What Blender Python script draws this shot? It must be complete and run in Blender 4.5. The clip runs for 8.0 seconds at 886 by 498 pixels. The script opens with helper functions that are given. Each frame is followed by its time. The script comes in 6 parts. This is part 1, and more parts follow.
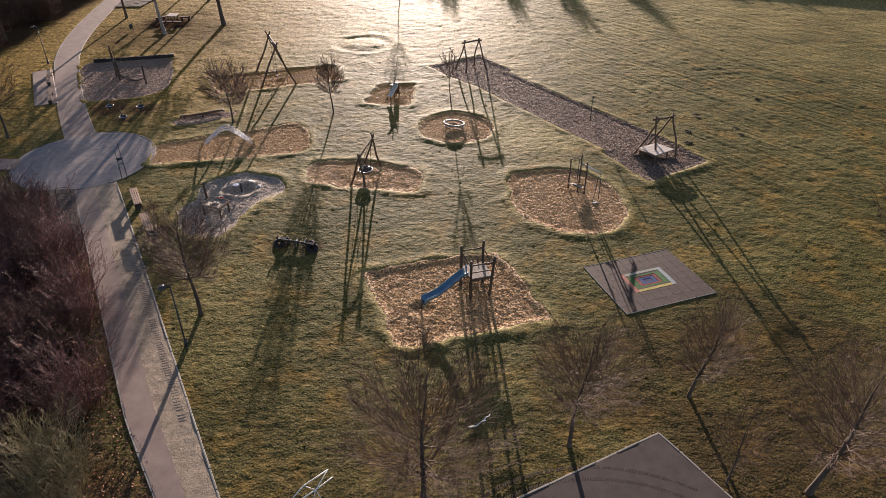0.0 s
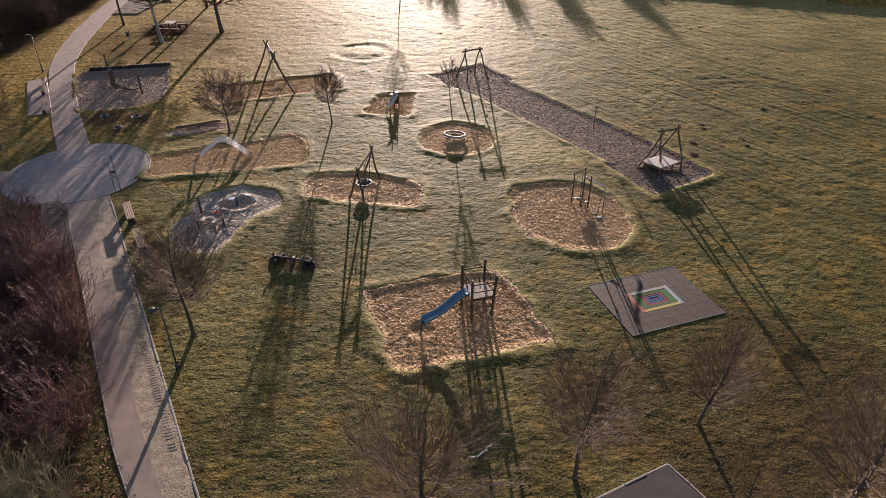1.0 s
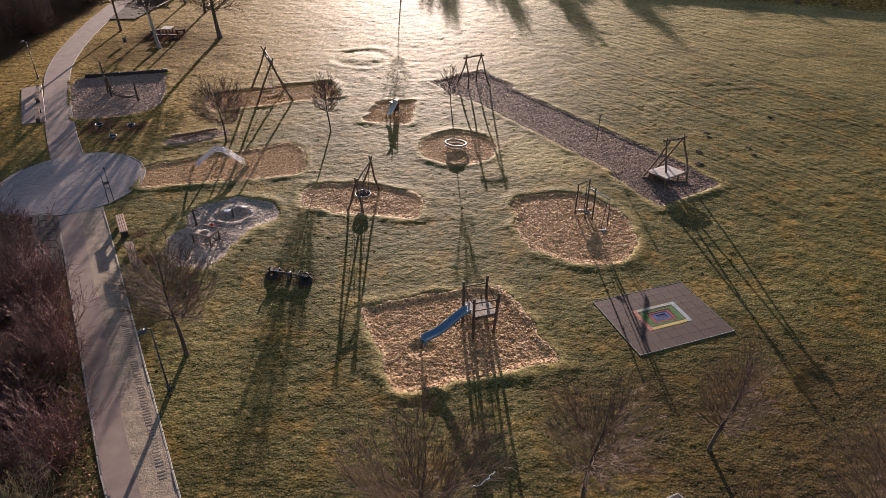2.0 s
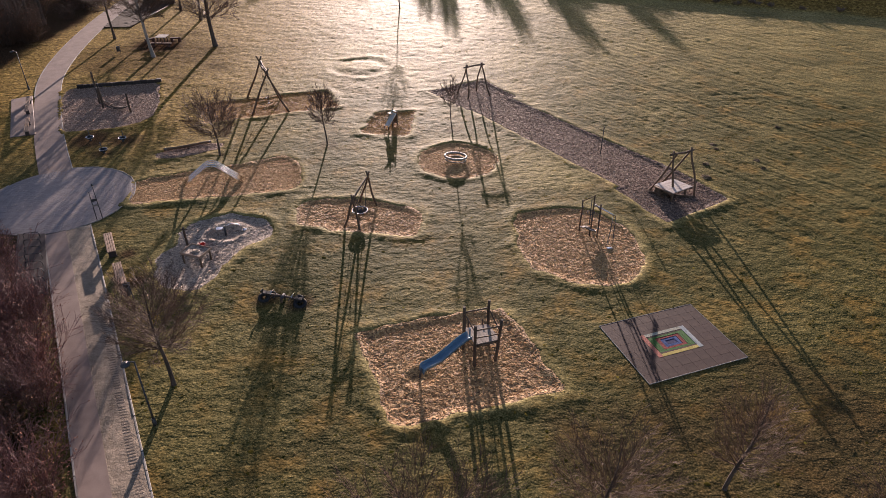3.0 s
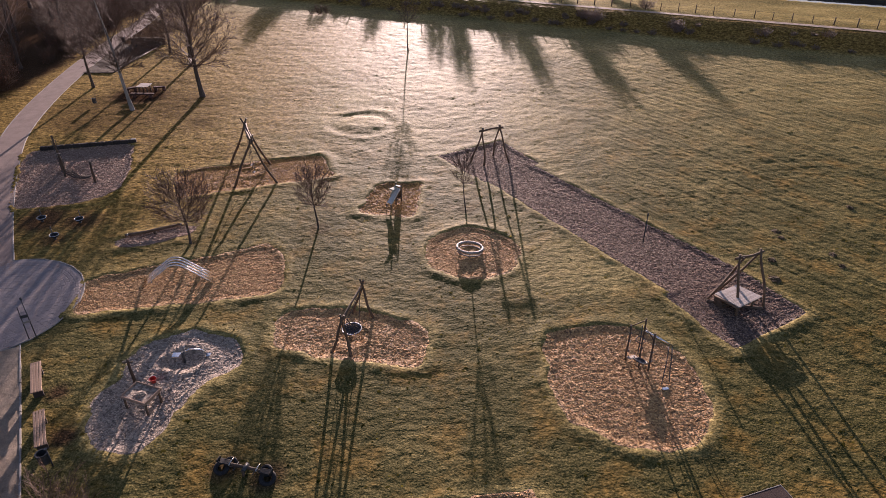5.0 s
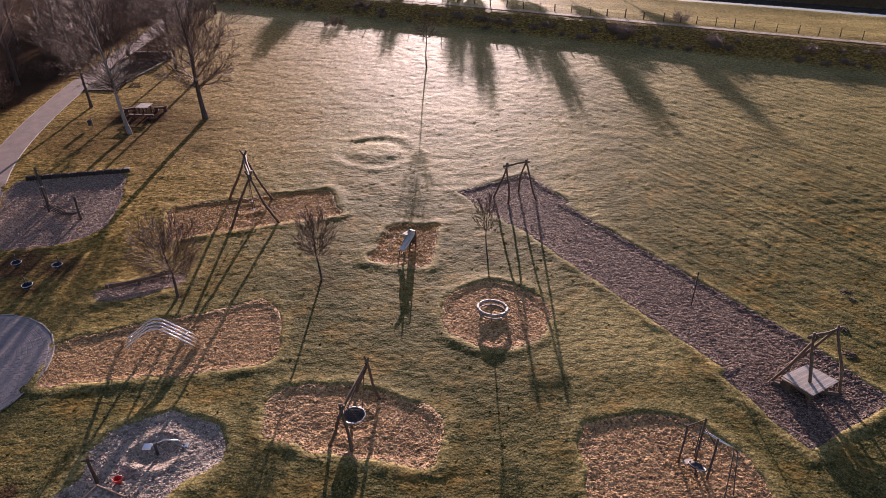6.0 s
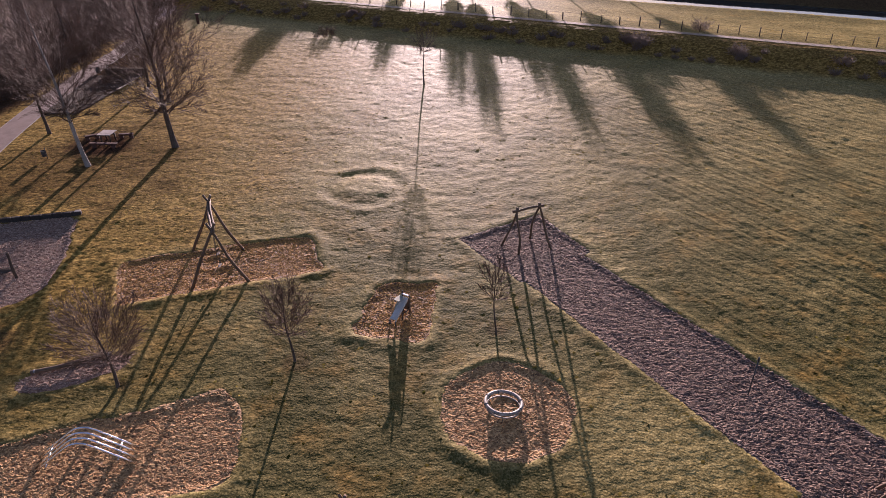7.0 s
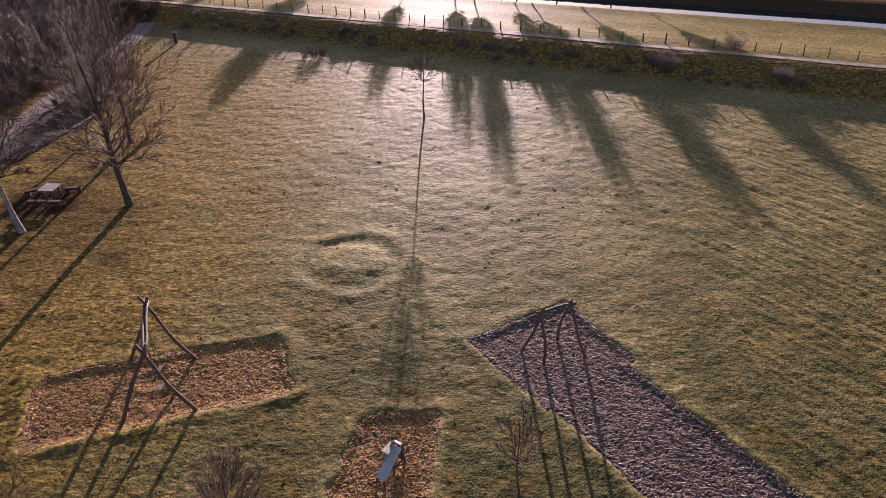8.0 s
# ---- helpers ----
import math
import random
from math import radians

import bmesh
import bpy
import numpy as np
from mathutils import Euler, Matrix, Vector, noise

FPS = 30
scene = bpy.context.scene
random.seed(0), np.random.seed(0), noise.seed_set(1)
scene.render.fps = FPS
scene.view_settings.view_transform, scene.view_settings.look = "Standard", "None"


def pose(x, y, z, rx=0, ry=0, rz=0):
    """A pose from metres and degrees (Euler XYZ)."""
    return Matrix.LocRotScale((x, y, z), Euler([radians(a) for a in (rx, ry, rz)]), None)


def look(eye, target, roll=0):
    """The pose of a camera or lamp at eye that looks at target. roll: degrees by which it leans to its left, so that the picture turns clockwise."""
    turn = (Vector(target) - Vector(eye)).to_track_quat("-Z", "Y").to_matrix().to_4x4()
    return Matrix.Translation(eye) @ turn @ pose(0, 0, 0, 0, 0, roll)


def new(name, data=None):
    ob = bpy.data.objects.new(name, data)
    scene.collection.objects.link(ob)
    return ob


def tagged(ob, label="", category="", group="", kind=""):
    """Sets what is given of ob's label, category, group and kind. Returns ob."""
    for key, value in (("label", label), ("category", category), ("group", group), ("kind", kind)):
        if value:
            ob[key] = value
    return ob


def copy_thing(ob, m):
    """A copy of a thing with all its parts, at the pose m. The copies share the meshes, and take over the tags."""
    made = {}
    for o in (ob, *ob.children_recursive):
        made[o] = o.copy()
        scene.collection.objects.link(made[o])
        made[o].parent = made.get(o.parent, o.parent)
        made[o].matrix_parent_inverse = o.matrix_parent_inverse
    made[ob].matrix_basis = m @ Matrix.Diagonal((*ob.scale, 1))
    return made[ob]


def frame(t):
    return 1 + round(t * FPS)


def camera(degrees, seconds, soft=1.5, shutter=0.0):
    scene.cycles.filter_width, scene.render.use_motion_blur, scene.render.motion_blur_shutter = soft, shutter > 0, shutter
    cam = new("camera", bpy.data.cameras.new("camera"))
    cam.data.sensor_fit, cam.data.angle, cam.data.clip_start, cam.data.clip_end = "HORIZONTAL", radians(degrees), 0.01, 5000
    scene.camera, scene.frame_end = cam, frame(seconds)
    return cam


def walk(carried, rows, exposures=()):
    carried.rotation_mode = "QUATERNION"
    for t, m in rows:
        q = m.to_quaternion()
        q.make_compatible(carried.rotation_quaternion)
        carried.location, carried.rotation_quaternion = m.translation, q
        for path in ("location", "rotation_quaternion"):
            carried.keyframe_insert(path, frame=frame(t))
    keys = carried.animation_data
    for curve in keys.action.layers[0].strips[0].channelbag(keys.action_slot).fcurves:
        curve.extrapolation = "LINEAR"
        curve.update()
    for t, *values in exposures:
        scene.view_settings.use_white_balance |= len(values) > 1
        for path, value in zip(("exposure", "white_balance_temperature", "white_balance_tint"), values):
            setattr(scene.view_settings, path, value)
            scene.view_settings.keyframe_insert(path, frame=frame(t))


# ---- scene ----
cam = camera(67.0, 8.0, soft=0.85)
PATH = [
    (0, (0.272, -0.91, 19.837), (0.344, 0.753, 18.729), 0.3),
    (0.5, (0.305, -0.338, 19.868), (0.376, 1.328, 18.764), 0.3),
    (1, (0.321, 0.277, 19.914), (0.392, 1.946, 18.814), 0.3),
    (1.5, (0.348, 0.93, 19.926), (0.417, 2.601, 18.83), 0.3),
    (3, (0.463, 3.017, 19.95), (0.531, 4.694, 18.863), 0.1),
    (3.5, (0.577, 4.832, 19.893), (0.643, 6.519, 18.821), -0.0),
    (4, (0.727, 7.264, 19.948), (0.793, 8.962, 18.895), -0.1),
    (4.5, (0.812, 9.696, 19.982), (0.877, 11.403, 18.941), -0.2),
    (4.7, (0.768, 10.745, 20.104), (0.826, 12.45, 19.06), -0.2),
    (5.8, (0.703, 16.366, 20.452), (0.691, 18.077, 19.416), 0.1),
    (6, (0.752, 17.767, 20.283), (0.739, 19.478, 19.247), -0.2),
    (6.5, (0.751, 21.041, 19.97), (0.737, 22.752, 18.936), -0.3),
    (7, (0.826, 24.961, 19.754), (0.809, 26.672, 18.72), -0.6),
    (7.5, (0.846, 29.557, 19.719), (0.822, 31.269, 18.685), -1.0),
    (8, (0.842, 34.453, 19.705), (0.811, 36.163, 18.668), -1.3),
]
walk(cam, [(t, look(eye, target, roll)) for t, eye, target, roll in PATH], exposures=[(0.0, 1.80, 6050, 25), (4.5, 1.70, 6040, 37), (8.0, 1.66, 5720, 43)])

# ---------------------------------------------------------------- light
SUN_HEIGHT = 7.8   # degrees over the horizon, low winter sun straight ahead (+y)
world = bpy.data.worlds.new("winter_sky")
scene.world = world
world.use_nodes = True
sky = world.node_tree.nodes.new("ShaderNodeTexSky")
sky.sky_type = "NISHITA"
sky.sun_disc = False
sky.sun_elevation = radians(SUN_HEIGHT)
sky.sun_rotation = 0.0
sky.dust_density = 0.8
sky.ozone_density = 1.0
world.node_tree.links.new(sky.outputs[0], world.node_tree.nodes["Background"].inputs[0])
world.node_tree.nodes["Background"].inputs[1].default_value = 0.064

lamp = bpy.data.lights.new("sun", "SUN")
lamp.energy = 5.0
lamp.angle = radians(0.4)
lamp.color = (1.0, 0.84, 0.62)
sun = new("sun", lamp)
sun.matrix_world = look((0, 100 * math.cos(radians(SUN_HEIGHT)), 100 * math.sin(radians(SUN_HEIGHT))), (0, 0, 0))


# ---------------------------------------------------------------- materials
def material(name):
    m = bpy.data.materials.new(name)
    m.use_nodes = True
    return m, m.node_tree.nodes, m.node_tree.links, m.node_tree.nodes["Principled BSDF"]


def noise_node(nodes, links, scale, detail=4.0, stretch=None, rough=0.6):
    tex = nodes.new("ShaderNodeTexNoise")
    tex.inputs["Scale"].default_value = scale
    tex.inputs["Detail"].default_value = detail
    tex.inputs["Roughness"].default_value = rough
    co = nodes.new("ShaderNodeTexCoord")
    if stretch:
        mp = nodes.new("ShaderNodeMapping")
        mp.inputs["Scale"].default_value = stretch
        links.new(co.outputs["Object"], mp.inputs[0])
        links.new(mp.outputs[0], tex.inputs["Vector"])
    else:
        links.new(co.outputs["Object"], tex.inputs["Vector"])
    return tex


def ramp(nodes, links, source, stops):
    r = nodes.new("ShaderNodeValToRGB")
    e = r.color_ramp.elements
    while len(e) < len(stops):
        e.new(0.5)
    for el, (at, col) in zip(e, stops):
        el.position, el.color = at, (*col, 1)
    links.new(source, r.inputs[0])
    return r.outputs[0]


def mix(nodes, links, fac, a, b, mode="MIX"):
    n = nodes.new("ShaderNodeMix")
    n.data_type, n.blend_type = "RGBA", mode
    if isinstance(fac, float):
        n.inputs[0].default_value = fac
    else:
        links.new(fac, n.inputs[0])
    for k, v in ((6, a), (7, b)):
        if isinstance(v, tuple):
            n.inputs[k].default_value = (*v, 1)
        else:
            links.new(v, n.inputs[k])
    return n.outputs[2]


def bump(nodes, links, bsdf, height, strength, distance, before=None):
    b = nodes.new("ShaderNodeBump")
    b.inputs["Strength"].default_value = strength
    b.inputs["Distance"].default_value = distance
    links.new(height, b.inputs["Height"])
    if before:
        links.new(before, b.inputs["Normal"])
    links.new(b.outputs[0], bsdf.inputs["Normal"])
    return b.outputs[0]


def simple(name, dark, light, scale=6.0, rough=0.7, metal=0.0, relief=0.3, distance=0.01, stretch=None, vary=0.0, fine=60.0):
    """Two-scale mottled surface."""
    m, nodes, links, bsdf = material(name)
    a = noise_node(nodes, links, scale, 5.0, stretch)
    b = noise_node(nodes, links, fine, 3.0, stretch)
    col = ramp(nodes, links, a.outputs[0], [(0.3, dark), (0.7, light)])
    col = mix(nodes, links, 0.35, col, ramp(nodes, links, b.outputs[0], [(0.3, tuple(c * 0.55 for c in dark)), (0.75, tuple(min(1, c * 1.25) for c in light))]))
    if vary:
        info = nodes.new("ShaderNodeObjectInfo")
        grey = ramp(nodes, links, info.outputs["Random"], [(0.0, (1 - vary,) * 3), (1.0, (1.0, 1.0, 1.0))])
        col = mix(nodes, links, 1.0, col, grey, "MULTIPLY")
    links.new(col, bsdf.inputs["Base Color"])
    bsdf.inputs["Roughness"].default_value = rough
    bsdf.inputs["Metallic"].default_value = metal
    bsdf.inputs["Specular IOR Level"].default_value = 0.5 if rough < 0.7 else 0.2
    n1 = bump(nodes, links, bsdf, a.outputs[0], relief * 0.6, distance * 3)
    bump(nodes, links, bsdf, b.outputs[0], relief, distance, n1)
    return m


def grass_sheet():
    """Winter turf: olive and straw patches, brown litter and painted darkening by one mask, old mowing ridges on the
    open side.
    """
    m, nodes, links, bsdf = material("turf")
    big = noise_node(nodes, links, 0.10, 4.0)
    mid = noise_node(nodes, links, 1.1, 5.0, (0.7, 1.2, 1), 0.65)
    tuft = noise_node(nodes, links, 3.3, 6.0, (0.85, 1.05, 1), 0.76)
    fine = noise_node(nodes, links, 13.0, 5.0, (1.0, 0.95, 1), 0.75)
    turn = nodes.new("ShaderNodeMapping")
    turn.inputs["Rotation"].default_value = (0, 0, radians(56))
    stretch = nodes.new("ShaderNodeMapping")
    stretch.inputs["Scale"].default_value = (0.22, 1.5, 1)
    mow = nodes.new("ShaderNodeTexNoise")
    mow.inputs["Scale"].default_value = 1.3
    mow.inputs["Detail"].default_value = 1.5
    links.new(nodes.new("ShaderNodeTexCoord").outputs["Object"], turn.inputs[0])
    links.new(turn.outputs[0], stretch.inputs[0])
    links.new(stretch.outputs[0], mow.inputs["Vector"])
    col = ramp(nodes, links, mid.outputs[0], [(0.34, (0.017, 0.022, 0.006)), (0.5, (0.045, 0.045, 0.012)), (0.66, (0.108, 0.084, 0.030))])
    blades = ramp(nodes, links, tuft.outputs[0], [(0.36, (0.011, 0.014, 0.005)), (0.5, (0.057, 0.056, 0.017)), (0.64, (0.235, 0.180, 0.068))])
    straw = ramp(nodes, links, fine.outputs[0], [(0.39, (0.009, 0.012, 0.005)), (0.5, (0.052, 0.052, 0.016)), (0.62, (0.31, 0.24, 0.095))])
    col = mix(nodes, links, 0.55, col, blades)
    col = mix(nodes, links, 0.45, col, straw)
    rust = noise_node(nodes, links, 0.45, 5.0)
    col = mix(nodes, links, ramp(nodes, links, rust.outputs[0], [(0.50, (0.0,) * 3), (0.68, (0.6,) * 3)]), col, ramp(nodes, links, tuft.outputs[0], [(0.38, (0.050, 0.030, 0.007)), (0.62, (0.34, 0.20, 0.046))]))
    # straw colour; its mask also carries the painted brightening with distance
    dry_bright = nodes.new("ShaderNodeAttribute")
    dry_bright.attribute_name = "dry_bright"
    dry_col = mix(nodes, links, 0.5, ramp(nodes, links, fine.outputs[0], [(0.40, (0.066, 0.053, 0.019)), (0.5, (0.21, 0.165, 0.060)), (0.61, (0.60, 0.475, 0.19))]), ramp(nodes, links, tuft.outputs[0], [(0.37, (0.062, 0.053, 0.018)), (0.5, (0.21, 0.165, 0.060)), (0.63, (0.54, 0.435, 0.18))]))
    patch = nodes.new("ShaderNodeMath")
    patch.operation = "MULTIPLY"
    links.new(dry_bright.outputs["Fac"], patch.inputs[0])
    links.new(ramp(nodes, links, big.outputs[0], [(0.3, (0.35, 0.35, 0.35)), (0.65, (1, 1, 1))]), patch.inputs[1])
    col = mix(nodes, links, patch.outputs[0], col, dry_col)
    bent = nodes.new("ShaderNodeAttribute")
    bent.attribute_name = "rust"
    col = mix(nodes, links, bent.outputs["Fac"], col, ramp(nodes, links, tuft.outputs[0], [(0.36, (0.050, 0.030, 0.006)), (0.5, (0.19, 0.115, 0.024)), (0.64, (0.50, 0.32, 0.080))]))
    soil_dim = nodes.new("ShaderNodeAttribute")
    soil_dim.attribute_name = "soil_dim"
    litter = ramp(nodes, links, fine.outputs[0], [(0.3, (0.010, 0.007, 0.005)), (0.52, (0.046, 0.028, 0.018)), (0.68, (0.140, 0.080, 0.046))])
    col = mix(nodes, links, soil_dim.outputs["Fac"], col, litter)
    links.new(col, bsdf.inputs["Base Color"])
    bsdf.inputs["Roughness"].default_value = 0.68
    gloss = nodes.new("ShaderNodeAttribute")
    gloss.attribute_name = "gloss"
    dew = nodes.new("ShaderNodeMath")
    dew.operation = "MULTIPLY"
    dew.inputs[1].default_value = 0.016
    links.new(gloss.outputs["Fac"], dew.inputs[0])
    links.new(dew.outputs[0], bsdf.inputs["Specular IOR Level"])
    bsdf.inputs["Specular Tint"].default_value = (1.0, 0.86, 0.52, 1)
    ridge = nodes.new("ShaderNodeAttribute")
    ridge.attribute_name = "ridge"
    lines = nodes.new("ShaderNodeMath")
    lines.operation = "MULTIPLY"
    links.new(ridge.outputs["Fac"], lines.inputs[0])
    links.new(mow.outputs[0], lines.inputs[1])
    hump = noise_node(nodes, links, 1.3, 2.0, (0.8, 1.1, 1), 0.45)
    lump = noise_node(nodes, links, 4.4, 2.0, (0.85, 1.1, 1), 0.45)
    grain = noise_node(nodes, links, 10.0, 1.0, None, 0.45)
    n0 = bump(nodes, links, bsdf, lines.outputs[0], 1.0, 0.10)
    n1 = bump(nodes, links, bsdf, hump.outputs[0], 0.8, 0.03, n0)
    n2 = bump(nodes, links, bsdf, lump.outputs[0], 1.0, 0.030, n1)
    bump(nodes, links, bsdf, grain.outputs[0], 0.9, 0.019, n2)
    return m


def clump_material():
    """Grass clumps: each its own tone between green and straw, paler by the turf's straw mask."""
    m, nodes, links, bsdf = material("grass_clumps")
    geo = nodes.new("ShaderNodeNewGeometry")
    green = ramp(nodes, links, geo.outputs["Random Per Island"], [(0.0, (0.040, 0.042, 0.008)), (0.5, (0.066, 0.062, 0.012)), (0.85, (0.105, 0.088, 0.018)), (1.0, (0.14, 0.11, 0.025))])
    straw = ramp(nodes, links, geo.outputs["Random Per Island"], [(0.0, (0.15, 0.115, 0.030)), (0.5, (0.24, 0.185, 0.050)), (0.85, (0.33, 0.25, 0.072)), (1.0, (0.42, 0.32, 0.10))])
    dry_bright = nodes.new("ShaderNodeAttribute")
    dry_bright.attribute_name = "dry_bright"
    col = mix(nodes, links, dry_bright.outputs["Fac"], green, straw)
    links.new(col, bsdf.inputs["Base Color"])
    bsdf.inputs["Roughness"].default_value = 0.9
    bsdf.inputs["Specular IOR Level"].default_value = 0.0
    tr = nodes.new("ShaderNodeBsdfTranslucent")
    links.new(col, tr.inputs["Color"])
    mx = nodes.new("ShaderNodeMixShader")
    mx.inputs[0].default_value = 0.5
    links.new(bsdf.outputs[0], mx.inputs[1])
    links.new(tr.outputs[0], mx.inputs[2])
    links.new(mx.outputs[0], nodes["Material Output"].inputs["Surface"])
    return m


def stick_material(name, dark, mid_c, light):
    """Single wood chips, each with its own tone."""
    m, nodes, links, bsdf = material(name)
    geo = nodes.new("ShaderNodeNewGeometry")
    col = ramp(nodes, links, geo.outputs["Random Per Island"], [(0.0, dark), (0.45, mid_c), (1.0, light)])
    grain = noise_node(nodes, links, 45.0, 3.0)
    col = mix(nodes, links, 0.3, col, ramp(nodes, links, grain.outputs[0], [(0.35, dark), (0.65, light)]))
    links.new(col, bsdf.inputs["Base Color"])
    bsdf.inputs["Roughness"].default_value = 0.85
    bsdf.inputs["Specular IOR Level"].default_value = 0.2
    return m


def chips(name, dark, mid_c, light):
    """Wood chips or gravel: cells of their own tone with rough relief."""
    m, nodes, links, bsdf = material(name)
    vor = nodes.new("ShaderNodeTexVoronoi")
    vor.inputs["Scale"].default_value = 11.0
    co = nodes.new("ShaderNodeTexCoord")
    links.new(co.outputs["Object"], vor.inputs["Vector"])
    sep = nodes.new("ShaderNodeSeparateColor")
    links.new(vor.outputs["Color"], sep.inputs[0])
    big = noise_node(nodes, links, 0.8, 4.0)
    col = ramp(nodes, links, sep.outputs[0], [(0.0, dark), (0.5, mid_c), (1.0, light)])
    col = mix(nodes, links, ramp(nodes, links, big.outputs[0], [(0.35, (0.0,) * 3), (0.7, (0.55,) * 3)]), col, dark)
    links.new(col, bsdf.inputs["Base Color"])
    bsdf.inputs["Roughness"].default_value = 0.85
    fine = noise_node(nodes, links, 22.0, 4.0)
    heap = nodes.new("ShaderNodeMath")
    heap.operation = "SUBTRACT"
    heap.inputs[0].default_value = 1.0
    links.new(vor.outputs["Distance"], heap.inputs[1])
    clod = noise_node(nodes, links, 8.0, 3.0, (0.8, 1.1, 1))
    n0 = bump(nodes, links, bsdf, clod.outputs[0], 0.8, 0.075)
    n1 = bump(nodes, links, bsdf, heap.outputs[0], 0.3, 0.03, n0)
    bump(nodes, links, bsdf, fine.outputs[0], 0.6, 0.03, n1)
    return m


TURF = grass_sheet()
CLUMPS = clump_material()
CHIPS = chips("wood_chips", (0.095, 0.045, 0.016), (0.33, 0.178, 0.066), (0.61, 0.375, 0.155))
CHIPS_RED = chips("red_wood_chips", (0.060, 0.023, 0.006), (0.215, 0.098, 0.022), (0.46, 0.235, 0.058))
CHIPS_BROWN = chips("faded_wood_chips", (0.080, 0.037, 0.021), (0.24, 0.122, 0.072), (0.42, 0.27, 0.18))
CHIPS_GREY = chips("grey_wood_chips", (0.022, 0.013, 0.010), (0.065, 0.041, 0.033), (0.16, 0.107, 0.088))
SAND = chips("pale_sand", (0.10, 0.072, 0.052), (0.27, 0.205, 0.15), (0.48, 0.38, 0.29))
STICKS = {
    "wood_chips": stick_material("light_wood_chip_pieces", (0.13, 0.060, 0.022), (0.42, 0.225, 0.086), (0.72, 0.465, 0.215)),
    "red_wood_chips": stick_material("red_wood_chip_pieces", (0.10, 0.040, 0.010), (0.36, 0.168, 0.038), (0.70, 0.41, 0.115)),
    "faded_wood_chips": stick_material("faded_wood_chip_pieces", (0.08, 0.046, 0.032), (0.25, 0.16, 0.115), (0.50, 0.36, 0.265)),
    "grey_wood_chips": stick_material("grey_wood_chip_pieces", (0.026, 0.016, 0.012), (0.105, 0.064, 0.046), (0.40, 0.270, 0.19)),
    "pale_sand": stick_material("pale_gravel_pieces", (0.14, 0.105, 0.08), (0.38, 0.30, 0.23), (0.66, 0.54, 0.42)),
}
ASPHALT = simple("worn_red_asphalt", (0.15, 0.108, 0.090), (0.25, 0.185, 0.155), 1.2, 0.72, 0, 0.35, 0.01)
GRAVEL = simple("sandy_gravel", (0.13, 0.10, 0.072), (0.34, 0.27, 0.195), 2.2, 0.9, 0, 0.8, 0.03, fine=25.0)
COBBLE = simple("grey_cobbles", (0.155, 0.136, 0.134), (0.27, 0.238, 0.23), 2.5, 0.85, 0, 0.4, 0.01, vary=0.15)
KERB = simple("pale_concrete", (0.22, 0.20, 0.18), (0.36, 0.335, 0.30), 5.0, 0.85, 0, 0.3, 0.006, vary=0.25)
CONCRETE = simple("grey_concrete", (0.040, 0.030, 0.027), (0.078, 0.061, 0.055), 1.5, 0.85, 0, 0.35, 0.008)
RUBBER = simple("brown_rubber_tiles", (0.036, 0.020, 0.017), (0.062, 0.037, 0.031), 2.0, 0.72, 0, 0.4, 0.006, vary=0.18)
WOOD = simple("weathered_round_timber", (0.06, 0.038, 0.024), (0.17, 0.115, 0.075), 3.0, 0.75, 0, 0.5, 0.008, (1, 1, 0.15))
WOOD_DARK = simple("dark_stained_timber", (0.045, 0.032, 0.024), (0.12, 0.085, 0.06), 4.0, 0.75, 0, 0.5, 0.006, (1, 1, 0.2))
PLANK = simple("grey_weathered_planks", (0.19, 0.152, 0.125), (0.38, 0.32, 0.27), 4.0, 0.75, 0, 0.4, 0.004, (0.2, 1, 1), vary=0.3)
RED_LOG = simple("dark_reddish_split_log", (0.045, 0.022, 0.018), (0.13, 0.066, 0.050), 4.0, 0.8, 0, 0.6, 0.012, (0.2, 1, 1))
PLANK_PALE = simple("bleached_deck_planks", (0.30, 0.25, 0.215), (0.55, 0.48, 0.42), 4.0, 0.6, 0, 0.4, 0.004, (0.2, 1, 1), vary=0.3)
SLAT = simple("brown_bench_slats", (0.22, 0.145, 0.10), (0.40, 0.28, 0.20), 4.0, 0.9, 0, 0.35, 0.004, (1, 0.2, 1), vary=0.25)
STEEL = simple("brushed_stainless_steel", (0.55, 0.55, 0.56), (0.72, 0.72, 0.73), 8.0, 0.27, 1.0, 0.1, 0.002)
IRON = simple("dark_painted_iron", (0.028, 0.029, 0.031), (0.060, 0.062, 0.066), 9.0, 0.6, 0.2, 0.2, 0.002)
ROPE = simple("dark_rope", (0.03, 0.028, 0.028), (0.09, 0.08, 0.075), 20.0, 0.8, 0, 0.4, 0.004)
TYRE = simple("black_rubber", (0.012, 0.012, 0.013), (0.035, 0.034, 0.034), 12.0, 0.7, 0, 0.4, 0.006)
WALL_STONE = simple("dark_wall_stone", (0.028, 0.023, 0.021), (0.065, 0.054, 0.048), 5.0, 0.9, 0, 0.6, 0.012, vary=0.3)
BARK = simple("grey_brown_bark", (0.040, 0.030, 0.024), (0.13, 0.10, 0.08), 5.0, 0.85, 0, 0.7, 0.02, (1, 1, 0.25))
BARK_PALE = simple("pale_grey_bark", (0.14, 0.125, 0.11), (0.34, 0.31, 0.28), 4.0, 0.8, 0, 0.6, 0.015, (1, 1, 0.3))
TWIG = simple("brown_twigs", (0.052, 0.033, 0.024), (0.138, 0.090, 0.064), 3.0, 0.7, 0, 0.2, 0.004)
DEAD_LEAF = stick_material("curled_dead_leaves", (0.045, 0.016, 0.010), (0.17, 0.065, 0.038), (0.40, 0.20, 0.13))
